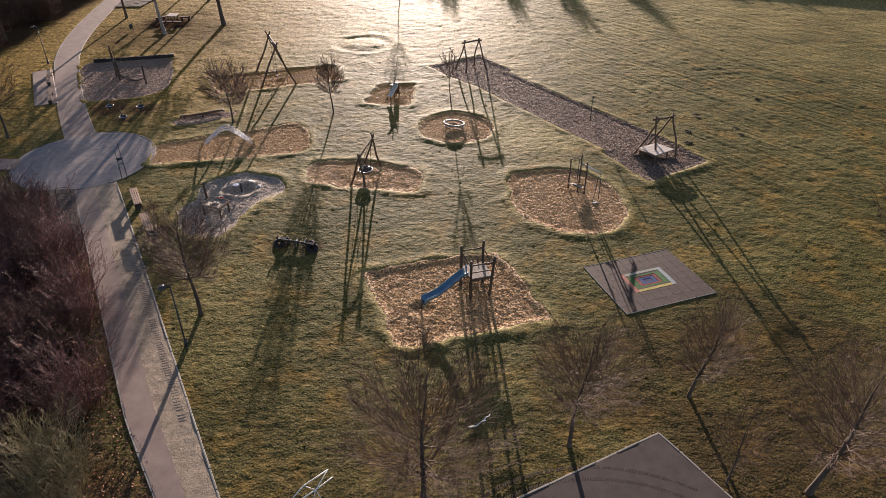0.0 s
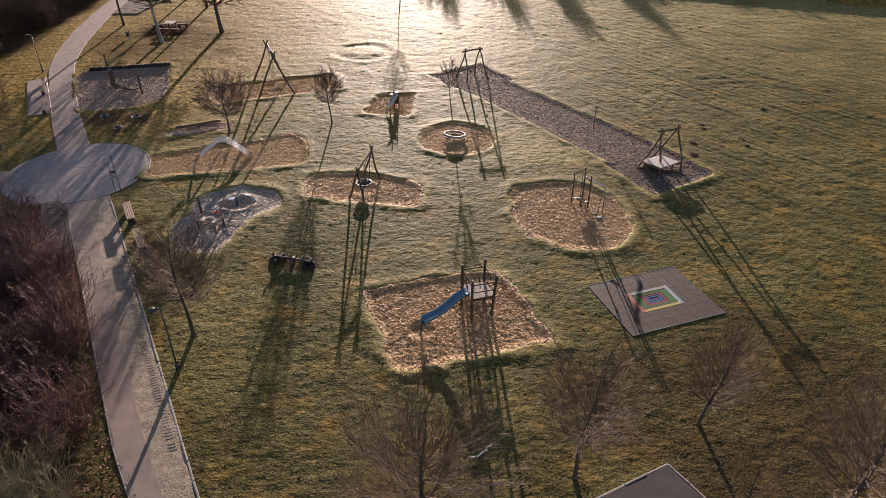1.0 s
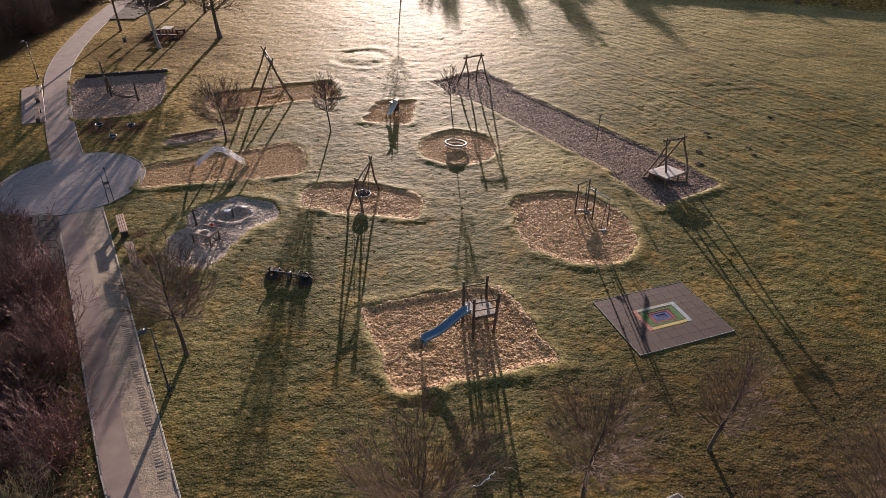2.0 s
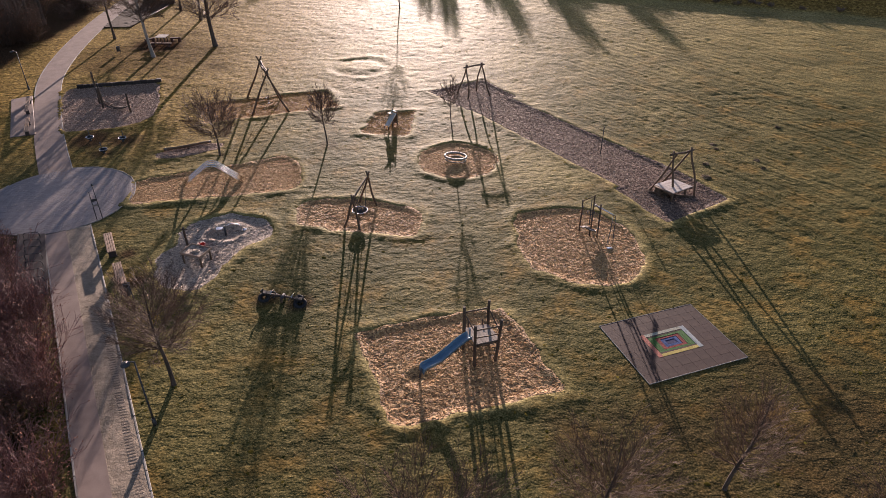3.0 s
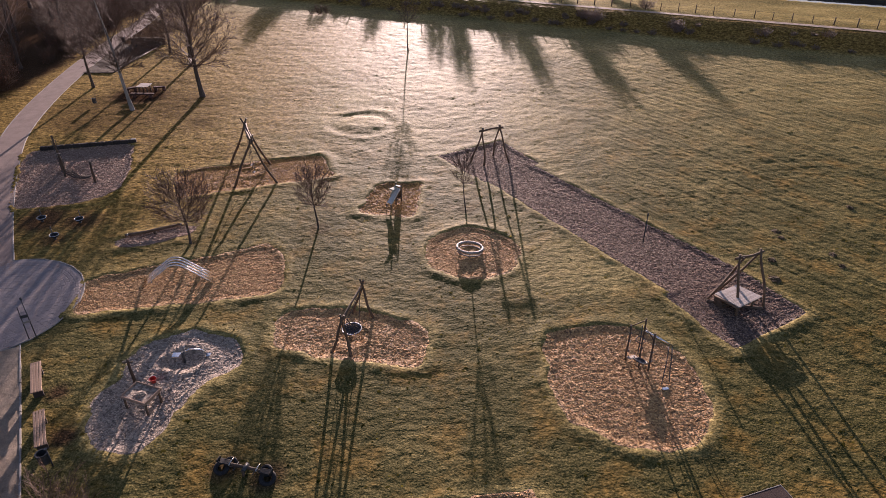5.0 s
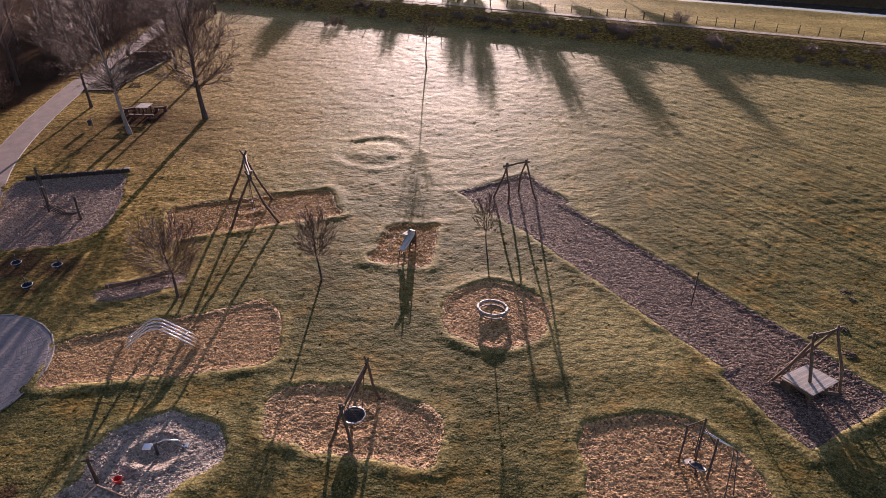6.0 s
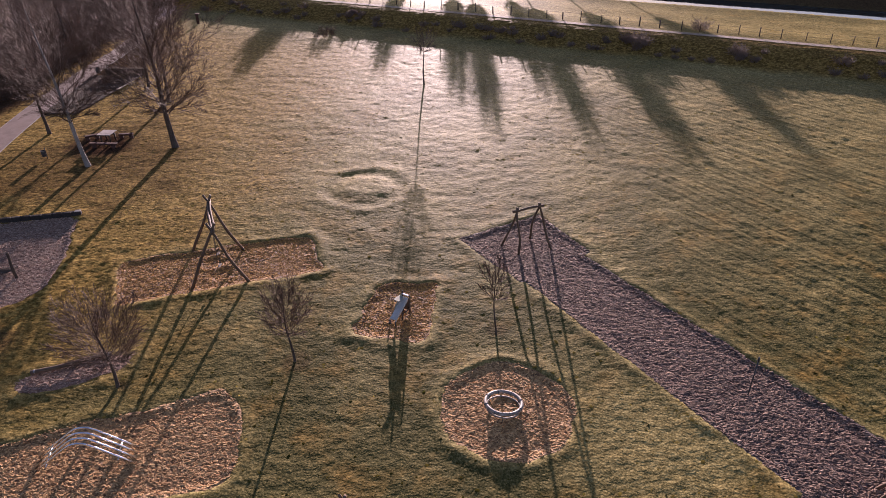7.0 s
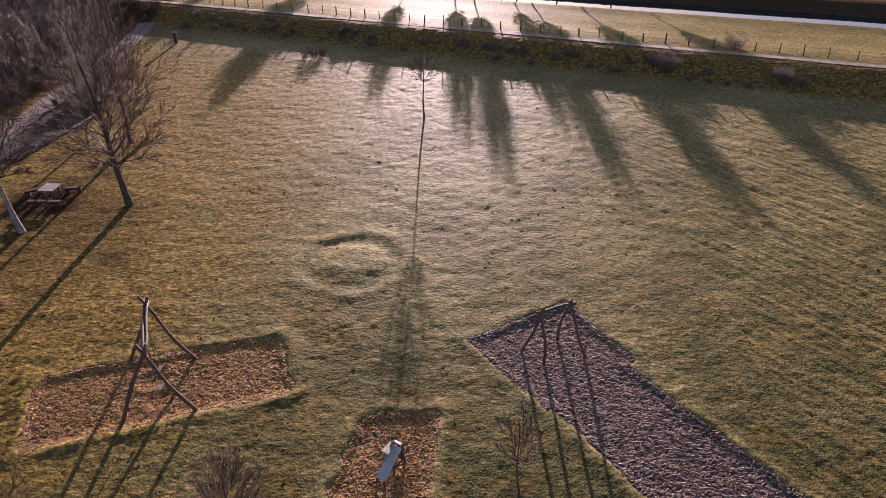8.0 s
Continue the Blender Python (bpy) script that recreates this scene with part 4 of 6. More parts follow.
# ---------------------------------------------------------------- slide tower
def slide_tower():
    ox, oy = 3.05, 25.25
    t = thing("slide_tower", ox, oy, -0.1, 0, "dark timber play tower with a plank deck and blue slide", "play tower")
    L = lambda x, y, z: (x - ox, y - oy, z + 0.1)
    posts = ((2.30, 25.66, 2.3), (2.70, 24.57, 2.15), (3.79, 24.86, 2.2), (3.40, 25.95, 2.4))
    for i, (x, y, h) in enumerate(posts):
        lean = 0.16 if i == 2 else 0.0
        part("post", crooked(L(x - lean, y, -0.35), L(x + lean * 0.3, y, h), 0.075, 0.062, 0.03, 10 + i, 7), WOOD_DARK, t)
    a, b, c, d = (Vector(L(p[0], p[1], 1.12)) for p in posts)
    n = 9
    for k in range(n):
        f0, f1 = (k + 0.04) / n, (k + 0.96) / n
        bm = bmesh.new()
        q = [b.lerp(c, f0) * 1, b.lerp(c, f1), a.lerp(d, f1), a.lerp(d, f0)]
        up = [bm.verts.new(v) for v in q]
        dn = [bm.verts.new(v - Vector((0, 0, 0.045))) for v in q]
        bm.faces.new(up)
        bm.faces.new(dn[::-1])
        for j in range(4):
            bm.faces.new((up[j], dn[j], dn[(j + 1) % 4], up[(j + 1) % 4]))
        bmesh.ops.recalc_face_normals(bm, faces=bm.faces)
        part("deck_plank", bm, PLANK, t)
    for p, q in ((a, d), (b, c)):
        part("joist", bar([p - Vector((0, 0, 0.11)), q - Vector((0, 0, 0.11))], 0.05, 6), WOOD, t)
    up = Vector((0, 0, 0.75))
    part("handrail", crooked(b + up, c + up, 0.035, 0.035, 0.015, 3), WOOD, t)
    part("handrail", crooked(a + up * 1.15, d + up * 1.2, 0.035, 0.035, 0.02, 4), WOOD, t)
    part("handrail", crooked(a + up * 1.1, b + up * 0.9, 0.03, 0.03, 0.015, 5), WOOD, t)
    part("handrail", crooked(d + up * 1.1, c + up * 0.6, 0.03, 0.03, 0.015, 6), WOOD, t)
    part("handrail", crooked(b + up * 0.45, c + up * 0.45, 0.03, 0.03, 0.01, 7), WOOD, t)
    # ladder at the back
    m1, m2 = a.lerp(d, 0.25) + Vector((-0.05, 0.22, 0)), a.lerp(d, 0.75) + Vector((0.03, 0.22, 0))
    for m in (m1, m2):
        part("ladder_rail", bar([m + Vector((0, 0.25, -1.3)), m + Vector((0, 0, 0.1))], 0.035, 6), WOOD_DARK, t)
    for k in range(4):
        f = (k + 0.6) / 4.6
        o = Vector((0, 0.25 * (1 - f), -1.2 * (1 - f)))
        part("rung", bar([m1 + o, m2 + o], 0.028, 6), WOOD, t)
    # slide: a trough of half-round section
    start = a.lerp(b, 0.5) + Vector((0.02, 0, 0.02))
    end = Vector(L(0.42, 23.95, 0.40))
    dirn = Vector((end.x - start.x, end.y - start.y, 0)).normalized()
    side = Vector((-dirn.y, dirn.x, 0))
    run = (Vector((end.x, end.y, 0)) - Vector((start.x, start.y, 0))).length
    prof = [(0.0, 0.0), (0.10, -0.04), (0.28, -0.28), (0.48, -0.62), (0.62, -0.82), (0.72, -0.91), (0.86, -0.95), (0.95, -0.98), (0.985, -1.05), (1.0, -1.25)]
    drop = start.z - end.z
    bm = bmesh.new()
    rows = []
    for s, f in prof:
        c0 = start + dirn * (run * s) + Vector((0, 0, drop * f))
        row = []
        for u, h in ((-0.215, 0.13), (-0.195, 0.13), (-0.17, 0.03), (-0.10, 0.0), (0.10, 0.0), (0.17, 0.03), (0.195, 0.13), (0.215, 0.13), (0.20, -0.03), (-0.20, -0.03)):
            row.append(bm.verts.new(c0 + side * u + Vector((0, 0, h))))
        rows.append(row)
    for r0, r1 in zip(rows, rows[1:]):
        for j in range(10):
            bm.faces.new((r0[j], r1[j], r1[(j + 1) % 10], r0[(j + 1) % 10])).smooth = True
    bm.faces.new(rows[0])
    bm.faces.new(rows[-1][::-1])
    bmesh.ops.recalc_face_normals(bm, faces=bm.faces)
    part("slide", bm, BLUE, t, "blue plastic slide chute")
    part("slide_foot", bar([end + Vector((-dirn.x * -0.1, 0, -0.5)), end + Vector((0, 0, -0.02))], 0.05, 8), IRON, t)
    part("slide_panel", made_box(start.x, start.y, start.z + 0.2, 0.06, 0.12, 0.42), BLUE, t)
    return t


slide_tower()


# ---------------------------------------------------------------- sand works (three posts, trough, bowl)
def sand_works():
    ox, oy = 10.15, 35.3
    t = thing("sand_works", ox, oy, -0.1, 0, "timber sand works with bright steel pipe and low dark bowl", "play frame")
    L = lambda x, y, z: Vector((x - ox, y - oy, z + 0.1))
    P = [(9.64, 35.54, 1.95), (10.32, 35.65, 2.2), (10.46, 34.75, 2.1)]
    for i, (x, y, h) in enumerate(P):
        post = part("post", crooked(L(x, y, -0.3), L(x - 0.04, y, h), 0.048, 0.04, 0.03, 30 + i), WOOD_DARK, t)
        for z in (0.55, 1.05, 1.5):
            part("clamp", ring(bmesh.new(), x - ox, y - oy, z + 0.1, 0.062, 0.018, 14, 6), IRON, post, "dark iron clamp")
    part("top_brace", bar([L(9.6, 35.54, 1.88), L(10.28, 35.65, 2.12)], 0.024, 8), WOOD, t)
    part("hoop", ring(bmesh.new(), 10.12 - ox, 35.45 - oy, 1.28, 0.20, 0.018, 22, 6, pose(0, 0, 0, 12, -8, 0)), IRON, t, "dark iron guide hoop")
    part("guide_bar", bar([L(10.12, 35.45, 0.35), L(10.10, 35.5, 1.95)], 0.022, 8), IRON, t)
    part("crossbar", bar([L(10.32, 35.65, 1.72), L(10.46, 34.75, 1.66)], 0.024, 8), WOOD_DARK, t)
    part("sand_board", made_box(0, 0, 0, 0.5, 0.26, 0.04, pose(9.78 - ox, 35.18 - oy, 0.50, -8, 10, 25)), PLANK, t, "small grey sand board")
    part("sand_pipe", bar([L(10.28, 35.55, 1.62), L(11.45, 35.05, 1.12)], 0.05, 14), STEEL, t, "bright steel sand pipe")
    part("chute_post", crooked(L(11.15, 33.85, -0.25), L(11.42, 35.02, 1.12), 0.02, 0.02, 0.03, 41, 6, 6), IRON, t)
    part("chute_post", crooked(L(10.68, 33.6, -0.25), L(11.3, 35.08, 1.15), 0.02, 0.02, 0.03, 42, 6, 6), IRON, t)
    bm = bmesh.new()
    ring(bm, 0, 0, 0, 0.36, 0.035, 24, 8)
    c = bm.verts.new((0, 0, -0.10))
    rim = [bm.verts.new((0.34 * math.cos(2 * math.pi * k / 24), 0.34 * math.sin(2 * math.pi * k / 24), -0.01)) for k in range(24)]
    mid = [bm.verts.new((0.22 * math.cos(2 * math.pi * k / 24), 0.22 * math.sin(2 * math.pi * k / 24), -0.08)) for k in range(24)]
    for k in range(24):
        bm.faces.new((rim[k], rim[(k + 1) % 24], mid[(k + 1) % 24], mid[k]))
        bm.faces.new((mid[k], mid[(k + 1) % 24], c))
    bmesh.ops.transform(bm, matrix=pose(10.08 - ox, 34.98 - oy, 0.48, -16, 22, 0) @ Matrix.Diagonal((0.95, 0.8, 1, 1)), verts=bm.verts)
    part("bowl", bm, IRON, t, "shallow dark iron bowl on a stand")
    part("bowl_rim", ring(bmesh.new(), 10.08 - ox, 34.98 - oy, 0.485, 0.315, 0.016, 26, 6, pose(0, 0, 0, -16, 22, 0)), STEEL, t, "bright worn rim")
    part("scoop", made_box(0, 0, 0, 0.34, 0.16, 0.07, pose(10.85 - ox, 33.55 - oy, 0.10, 0, 8, 20), 0.025), STEEL, t, "small bright steel scoop")
    part("stand", bar([L(10.08, 34.98, -0.3), L(10.08, 34.98, 0.34)], 0.045, 8), WOOD_DARK, t)
    return t


sand_works()


# ---------------------------------------------------------------- basket swing
def rope_line(a, b, r=0.016):
    return bar([a, b], r, 5)


def nest_swing():
    ox, oy = -3.0, 37.6
    t = thing("basket_swing", ox, oy, -0.1, 0, "crooked robinia-log swing frame with a round rope basket", "swing")
    L = lambda x, y, z: Vector((x - ox, y - oy, z + 0.1))
    A, B = L(-3.3, 36.45, 1.70), L(-2.58, 38.95, 1.95)
    feet = ((-4.02, 36.35, A, 1), (-2.92, 35.95, A, 2), (-2.05, 38.95, B, 3), (-3.25, 39.4, B, 4))
    for x, y, top, sd in feet:
        f = L(x, y, -0.3)
        part("log_leg", crooked(f, top + (top - f).normalized() * 0.34, 0.068, 0.05, 0.10, 50 + sd, 8), WOOD, t)
    part("crossbeam", crooked(A + (A - B).normalized() * 0.25, B + (B - A).normalized() * 0.25, 0.058, 0.052, 0.05, 57), WOOD, t)
    basket = part("basket", ring(bmesh.new(), -3.04 - ox, 37.5 - oy, 0.55, 0.46, 0.022, 30, 8), STEEL, t, "grey padded basket rim")
    bm = bmesh.new()
    for k in range(-5, 6):
        u = k * 0.082
        h = math.sqrt(max(0, 0.44 ** 2 - u * u))
        for p, q in (((u, -h), (u, h)), ((-h, u), (h, u))):
            pts = [(p[0] + (q[0] - p[0]) * f - 3.04 - ox, p[1] + (q[1] - p[1]) * f + 37.5 - oy, 0.54 - 0.22 * (1 - ((p[0] + (q[0] - p[0]) * f) ** 2 + (p[1] + (q[1] - p[1]) * f) ** 2) / 0.2)) for f in np.linspace(0, 1, 7)]
            tube(bm, pts, 0.03, 4)
    part("net", bm, ROPE, basket, "black rope net")
    for s, top in ((-1, A.lerp(B, 0.12)), (1, A.lerp(B, 0.88))):
        for u in (-1, 1):
            part("rope", rope_line(top, Vector((-3.04 - ox + u * 0.32, 37.5 - oy + s * 0.32, 0.57))), ROPE, t)
    return t


nest_swing()


# ---------------------------------------------------------------- tall swing
def tall_swing():
    ox, oy = -11.9, 55.8
    t = thing("tall_swing", ox, oy, -0.1, 0, "tall robinia-log swing with two hanging seats", "swing")
    L = lambda x, y, z: Vector((x - ox, y - oy, z + 0.1))
    A, B = L(-12.3, 57.5, 3.15), L(-11.15, 54.3, 3.15)
    for x, y, top, sd in ((-10.85, 57.8, A, 1), (-13.9, 57.6, A, 2), (-9.65, 54.45, B, 3), (-12.75, 53.9, B, 4)):
        f = L(x, y, -0.3)
        part("log_leg", crooked(f, top + (top - f).normalized() * 0.5, 0.088, 0.06, 0.12, 60 + sd, 9), WOOD, t)
    d = (B - A).normalized()
    part("crossbeam", crooked(A - d * 0.3, B + d * 0.3, 0.08, 0.075, 0.05, 66), WOOD, t)
    part("crossbeam", crooked(A - d * 0.2 + Vector((0.12, 0, 0.08)), B + d * 0.25 + Vector((0.1, 0, 0.06)), 0.055, 0.055, 0.05, 67), WOOD, t)
    for f in (0.30, 0.68):
        c = A.lerp(B, f)
        part("seat", made_box(c.x, c.y, 0.55, 0.15, 0.36, 0.04, None, 0.015), PLANK, t, "pale swing seat")
        for u in (-0.2, 0.2):
            part("chain", rope_line(c + d * u, Vector((c.x, c.y + u, 0.57)), 0.012), IRON, t)
    return t


tall_swing()


# ---------------------------------------------------------------- cable ride
def cable_start():
    ox, oy = 16.6, 39.7
    t = thing("cable_ride_start", ox, oy, -0.1, 0, "log gantry over a raised plank deck of the cable ride", "cable ride")
    L = lambda x, y, z: Vector((x - ox, y - oy, z + 0.1))
    A, B = L(16.05, 39.9, 2.58), L(17.33, 40.45, 2.60)
    part("log_post", crooked(L(16.13, 39.02, -0.3), A + Vector((0, 0, 0.25)), 0.075, 0.06, 0.08, 71), WOOD, t)
    part("log_post", crooked(L(17.64, 39.25, -0.3), B + Vector((0, 0, 0.2)), 0.075, 0.06, 0.12, 72), WOOD, t)
    part("crossbeam", crooked(A - Vector((0.2, 0.05, 0)), B + Vector((0.2, 0.05, 0.02)), 0.07, 0.065, 0.06, 73), WOOD, t)
    part("brace", crooked(L(14.88, 40.1, -0.3), A + Vector((0.25, 0, 0.05)), 0.065, 0.055, 0.05, 74), WOOD, t)
    part("brace", crooked(L(15.95, 41.1, -0.3), B, 0.065, 0.055, 0.05, 75), WOOD, t)
    c = [L(15.13, 39.61, 0.70), L(16.53, 40.36, 0.70), L(17.40, 39.28, 0.70), L(15.90, 38.41, 0.70)]
    n = 17
    for k in range(n):
        f0, f1 = (k + 0.05) / n, (k + 0.95) / n
        q = [c[0].lerp(c[3], f0), c[0].lerp(c[3], f1), c[1].lerp(c[2], f1), c[1].lerp(c[2], f0)]
        bm = bmesh.new()
        up = [bm.verts.new(v) for v in q]
        dn = [bm.verts.new(v - Vector((0, 0, 0.05))) for v in q]
        bm.faces.new(up)
        bm.faces.new(dn[::-1])
        for j in range(4):
            bm.faces.new((up[j], dn[j], dn[(j + 1) % 4], up[(j + 1) % 4]))
        bmesh.ops.recalc_face_normals(bm, faces=bm.faces)
        part("deck_plank", bm, PLANK_PALE, t)
    for a, b in ((0, 3), (1, 2)):
        part("joist", bar([c[a] - Vector((0, 0, 0.12)), c[b] - Vector((0, 0, 0.12))], 0.06, 8), WOOD, t)
    for k in range(4):
        m = c[k].lerp((c[0] + c[2]) / 2, 0.32)
        part("deck_leg", bar([Vector((m.x, m.y, -0.3)), m - Vector((0, 0, 0.1))], 0.07, 8), WOOD, t)
    ang = math.degrees(math.atan2(0.75, 1.40))
    for k in range(4):
        part("step_board", made_box(0, 0, 0, 0.85, 0.62 - 0.10 * k, 0.155, pose(15.72 - ox, 39.72 - oy, 0.14 + 0.165 * k, 0, 0, ang)), WOOD_DARK, t)
    part("ground_log", crooked(L(14.95, 39.95, -0.02), L(17.58, 39.22, -0.02), 0.10, 0.09, 0.05, 76), WOOD_DARK, t)
    return t


def cable_end():
    ox, oy = 5.3, 57.8
    t = thing("cable_ride_end", ox, oy, -0.1, 0, "double A-frame of crooked logs ending the cable ride", "cable ride")
    L = lambda x, y, z: Vector((x - ox, y - oy, z + 0.1))
    A, B = L(4.6, 57.6, 2.45), L(5.9, 58.05, 2.5)
    for x, y, top, sd in ((3.8, 58.05, A, 1), (4.75, 57.0, A, 2), (5.55, 58.95, B, 3), (6.75, 57.6, B, 4)):
        f = L(x, y, -0.3)
        part("log_leg", crooked(f, top + (top - f).normalized() * 0.22, 0.07, 0.055, 0.12, 80 + sd, 8), WOOD, t)
    d = (B - A).normalized()
    part("crossbeam", crooked(A - d * 0.25, B + d * 0.25, 0.075, 0.07, 0.04, 86), WOOD, t)
    return t


cable_start()
cable_end()

t = thing("marker_post", 13.3, 45.8, -0.1, 0, "thin dark iron marker post beside the chip lane", "post")
part("pole", bar([(0, 0, -0.3), (0, 0, 2.0)], 0.028, 8), IRON, t)
part("knob", bar([(0, 0, 1.9), (0, 0, 2.1)], [0.05, 0.035], 8), IRON, t)


# ---------------------------------------------------------------- spinning ring
def spin_ring():
    t = thing("spinning_ring", 3.03, 45.05, -0.36, 0, "tilted pale ring seat on short steel legs", "carousel")
    tilt = pose(0, 0, 0, -6, 4, 0)
    bm = ring(bmesh.new(), 0, 0, 0.65, 0.74, 0.078, 44, 10, tilt)
    part("ring_seat", bm, RING_PAINT, t, "pale worn ring")
    for k in range(8):
        a = 2 * math.pi * (k + 0.3) / 8
        bm = ring(bmesh.new(), 0, 0, 0, 0.084, 0.012, 14, 5, pose(0, 0, 0, 90, 0, math.degrees(a)))
        bmesh.ops.translate(bm, vec=tilt @ Vector((0.74 * math.cos(a), 0.74 * math.sin(a), 0)) + Vector((0, 0, 0.65)), verts=bm.verts)
        part("band", bm, IRON, t, "dark seam band")
    part("lower_ring", ring(bmesh.new(), 0, 0, 0.42, 0.70, 0.035, 36, 8, tilt), RING_PAINT, t, "pale lower ring")
    for k in range(3):
        a = 2 * math.pi * (k + 0.2) / 3
        part("leg", bar([(0.66 * math.cos(a), 0.66 * math.sin(a), -0.3), (0.70 * math.cos(a), 0.70 * math.sin(a), 0.62)], 0.018, 8), IRON, t)
    return t


spin_ring()


# ---------------------------------------------------------------- steel climbing bars
def climbing_bars():
    ox, oy = -12.8, 42.4
    t = thing("climbing_bars", ox, oy, -0.1, 0, "four bent parallel stainless-steel climbing bars", "climbing frame")
    for k in range(4):
        o = (k - 1.5) * 0.26
        base = Vector((0.06 * (1.5 - k), o, 0.10))
        prof = [(-1.85, -0.27, 0.0), (-1.40, -0.20, 0.38), (-0.42, -0.05, 1.14), (-0.24, -0.03, 1.25), (0.0, 0.0, 1.29), (0.24, 0.03, 1.25), (0.42, 0.05, 1.14), (1.35, 0.17, 0.36), (1.75, 0.21, -0.02)]
        part("bar", bar([base + Vector(p) for p in prof], 0.038, 10), STEEL, t)
    for x, y, z in ((-1.30, -0.19, 0.43), (1.22, 0.15, 0.43)):
        part("crossbar", bar([(x + 0.12, y - 0.48, z + 0.02), (x - 0.12, y + 0.48, z + 0.02)], 0.022, 8), STEEL, t)
    return t


climbing_bars()


# ---------------------------------------------------------------- small slide
def small_slide():
    t = thing("small_slide", -1.6, 51.15, -0.1, 0, "small pale toddler slide with a cream panel", "slide")
    top, low = Vector((0.27, 0.45, 0.98)), Vector((-0.29, -0.45, 0.33))
    d = (low - top)
    s = Vector((-d.y, d.x, 0)).normalized()
    bm = bmesh.new()
    rows = []
    for f in (0, 0.15, 0.85, 1.0):
        c = top.lerp(low, f) + Vector((0, 0, 0.06 if f in (0, 1.0) else 0))
        rows.append([bm.verts.new(c + s * u + Vector((0, 0, h))) for u, h in ((-0.17, 0), (0.17, 0), (0.17, -0.03), (-0.17, -0.03))])
    for r0, r1 in zip(rows, rows[1:]):
        for j in range(4):
            bm.faces.new((r0[j], r1[j], r1[(j + 1) % 4], r0[(j + 1) % 4]))
    bm.faces.new(rows[0]); bm.faces.new(rows[-1][::-1])
    bmesh.ops.recalc_face_normals(bm, faces=bm.faces)
    part("chute", bm, CHUTE, t, "pale grey worn chute")
    for u, f, up in ((-0.185, 0.55, 0.20), (0.185, 1.0, 0.07)):
        end = top.lerp(low, f)
        q = [top + s * u + Vector((0, 0, up)), end + s * u + Vector((0, 0, 0.08)), end + s * u + Vector((0, 0, -0.05)), top + s * u + Vector((0, 0, -0.05))]
        bm = bmesh.new()
        o = s * 0.02
        f1, f2 = [bm.verts.new(v + o) for v in q], [bm.verts.new(v - o) for v in q]
        bm.faces.new(f1)
        bm.faces.new(f2[::-1])
        for j in range(4):
            bm.faces.new((f1[j], f2[j], f2[(j + 1) % 4], f1[(j + 1) % 4]))
        bmesh.ops.recalc_face_normals(bm, faces=bm.faces)
        part("side_board", bm, MAT_COLOURS["cream"] if u < 0 else CHUTE, t, "painted side board")
    for u in (-0.16, 0.16):
        mid = top.lerp(low, 0.45) + s * u
        part("leg", bar([Vector((mid.x, mid.y, -0.3)), mid - Vector((0, 0, 0.03))], 0.035, 8), WOOD_DARK, t)
        a = Vector((0.33, 0.56, 0.35)) + s * u * 1.2
        part("side_rail", bar([a, Vector((mid.x, mid.y, 0.35))], 0.03, 8), WOOD_DARK, t)
    for u in (-0.20, 0.20):
        part("post", bar([Vector((0.33, 0.56, -0.3)) + s * u, Vector((0.33, 0.56, 1.15 if u > 0 else 1.3)) + s * u], 0.04, 8), WOOD_DARK, t)
        part("foot", bar([low + s * u * 0.8 + Vector((0, 0, -0.6)), low + s * u * 0.8], 0.035, 8), IRON, t)
    part("back_board", made_box(0, 0, 0, 0.38, 0.04, 0.72, pose(0.37, 0.62, 0.52, 0, 0, math.degrees(math.atan2(s.y, s.x)))), WOOD_DARK, t)
    part("cream_panel", made_box(0, 0, 0, 0.30, 0.60, 0.03, pose(top.x - 0.26, top.y - 0.14, 1.06, -10, 8, -30)), MAT_COLOURS["cream"], t, "cream painted panel")
    part("top_board", made_box(0, 0, 0, 0.38, 0.10, 0.035, pose(0.30, 0.52, 1.14, 0, 0, math.degrees(math.atan2(s.y, s.x)))), WHITE, t, "cream painted top board")
    return t


small_slide()


# ---------------------------------------------------------------- sand pit furniture
def play_table():
    t = thing("play_table", -11.4, 33.15, -0.1, -22, "low wooden sand play table with raised rim", "play table")
    part("tray", made_box(0, 0, 0.70, 1.22, 0.92, 0.06), SAND, t, "tray filled with pale sand")
    part("sand_heap", dome(bmesh.new(), 0.28, 0.08, 12, 4, 0.2, 3), SAND, t, "little heap of pale sand").matrix_basis = pose(0.05, -0.1, 0.73)
    for x, y, sx, sy in ((0, 0.47, 1.3, 0.06), (0, -0.47, 1.3, 0.06), (0.62, 0, 0.06, 0.88), (-0.62, 0, 0.06, 0.88)):
        part("rim", made_box(x, y, 0.72, sx, sy, 0.14, None, 0.015), SLAT, t)
    for x in (-0.55, 0.55):
        for y in (-0.4, 0.4):
            part("leg", bar([(x, y, -0.3), (x, y, 0.64)], 0.05, 8), WOOD, t)
    return t


play_table()
t = thing("pulley_post", -12.3, 34.5, -0.1, 0, "dark timber post with a small crossbar in the sand", "post")
part("post", crooked((0, 0, -0.3), (-0.03, 0.05, 1.35), 0.07, 0.055, 0.03, 91), WOOD_DARK, t)
part("crossbar", bar([(-0.25, 0, 1.22), (0.2, 0.03, 1.25)], 0.03, 8), WOOD_DARK, t)


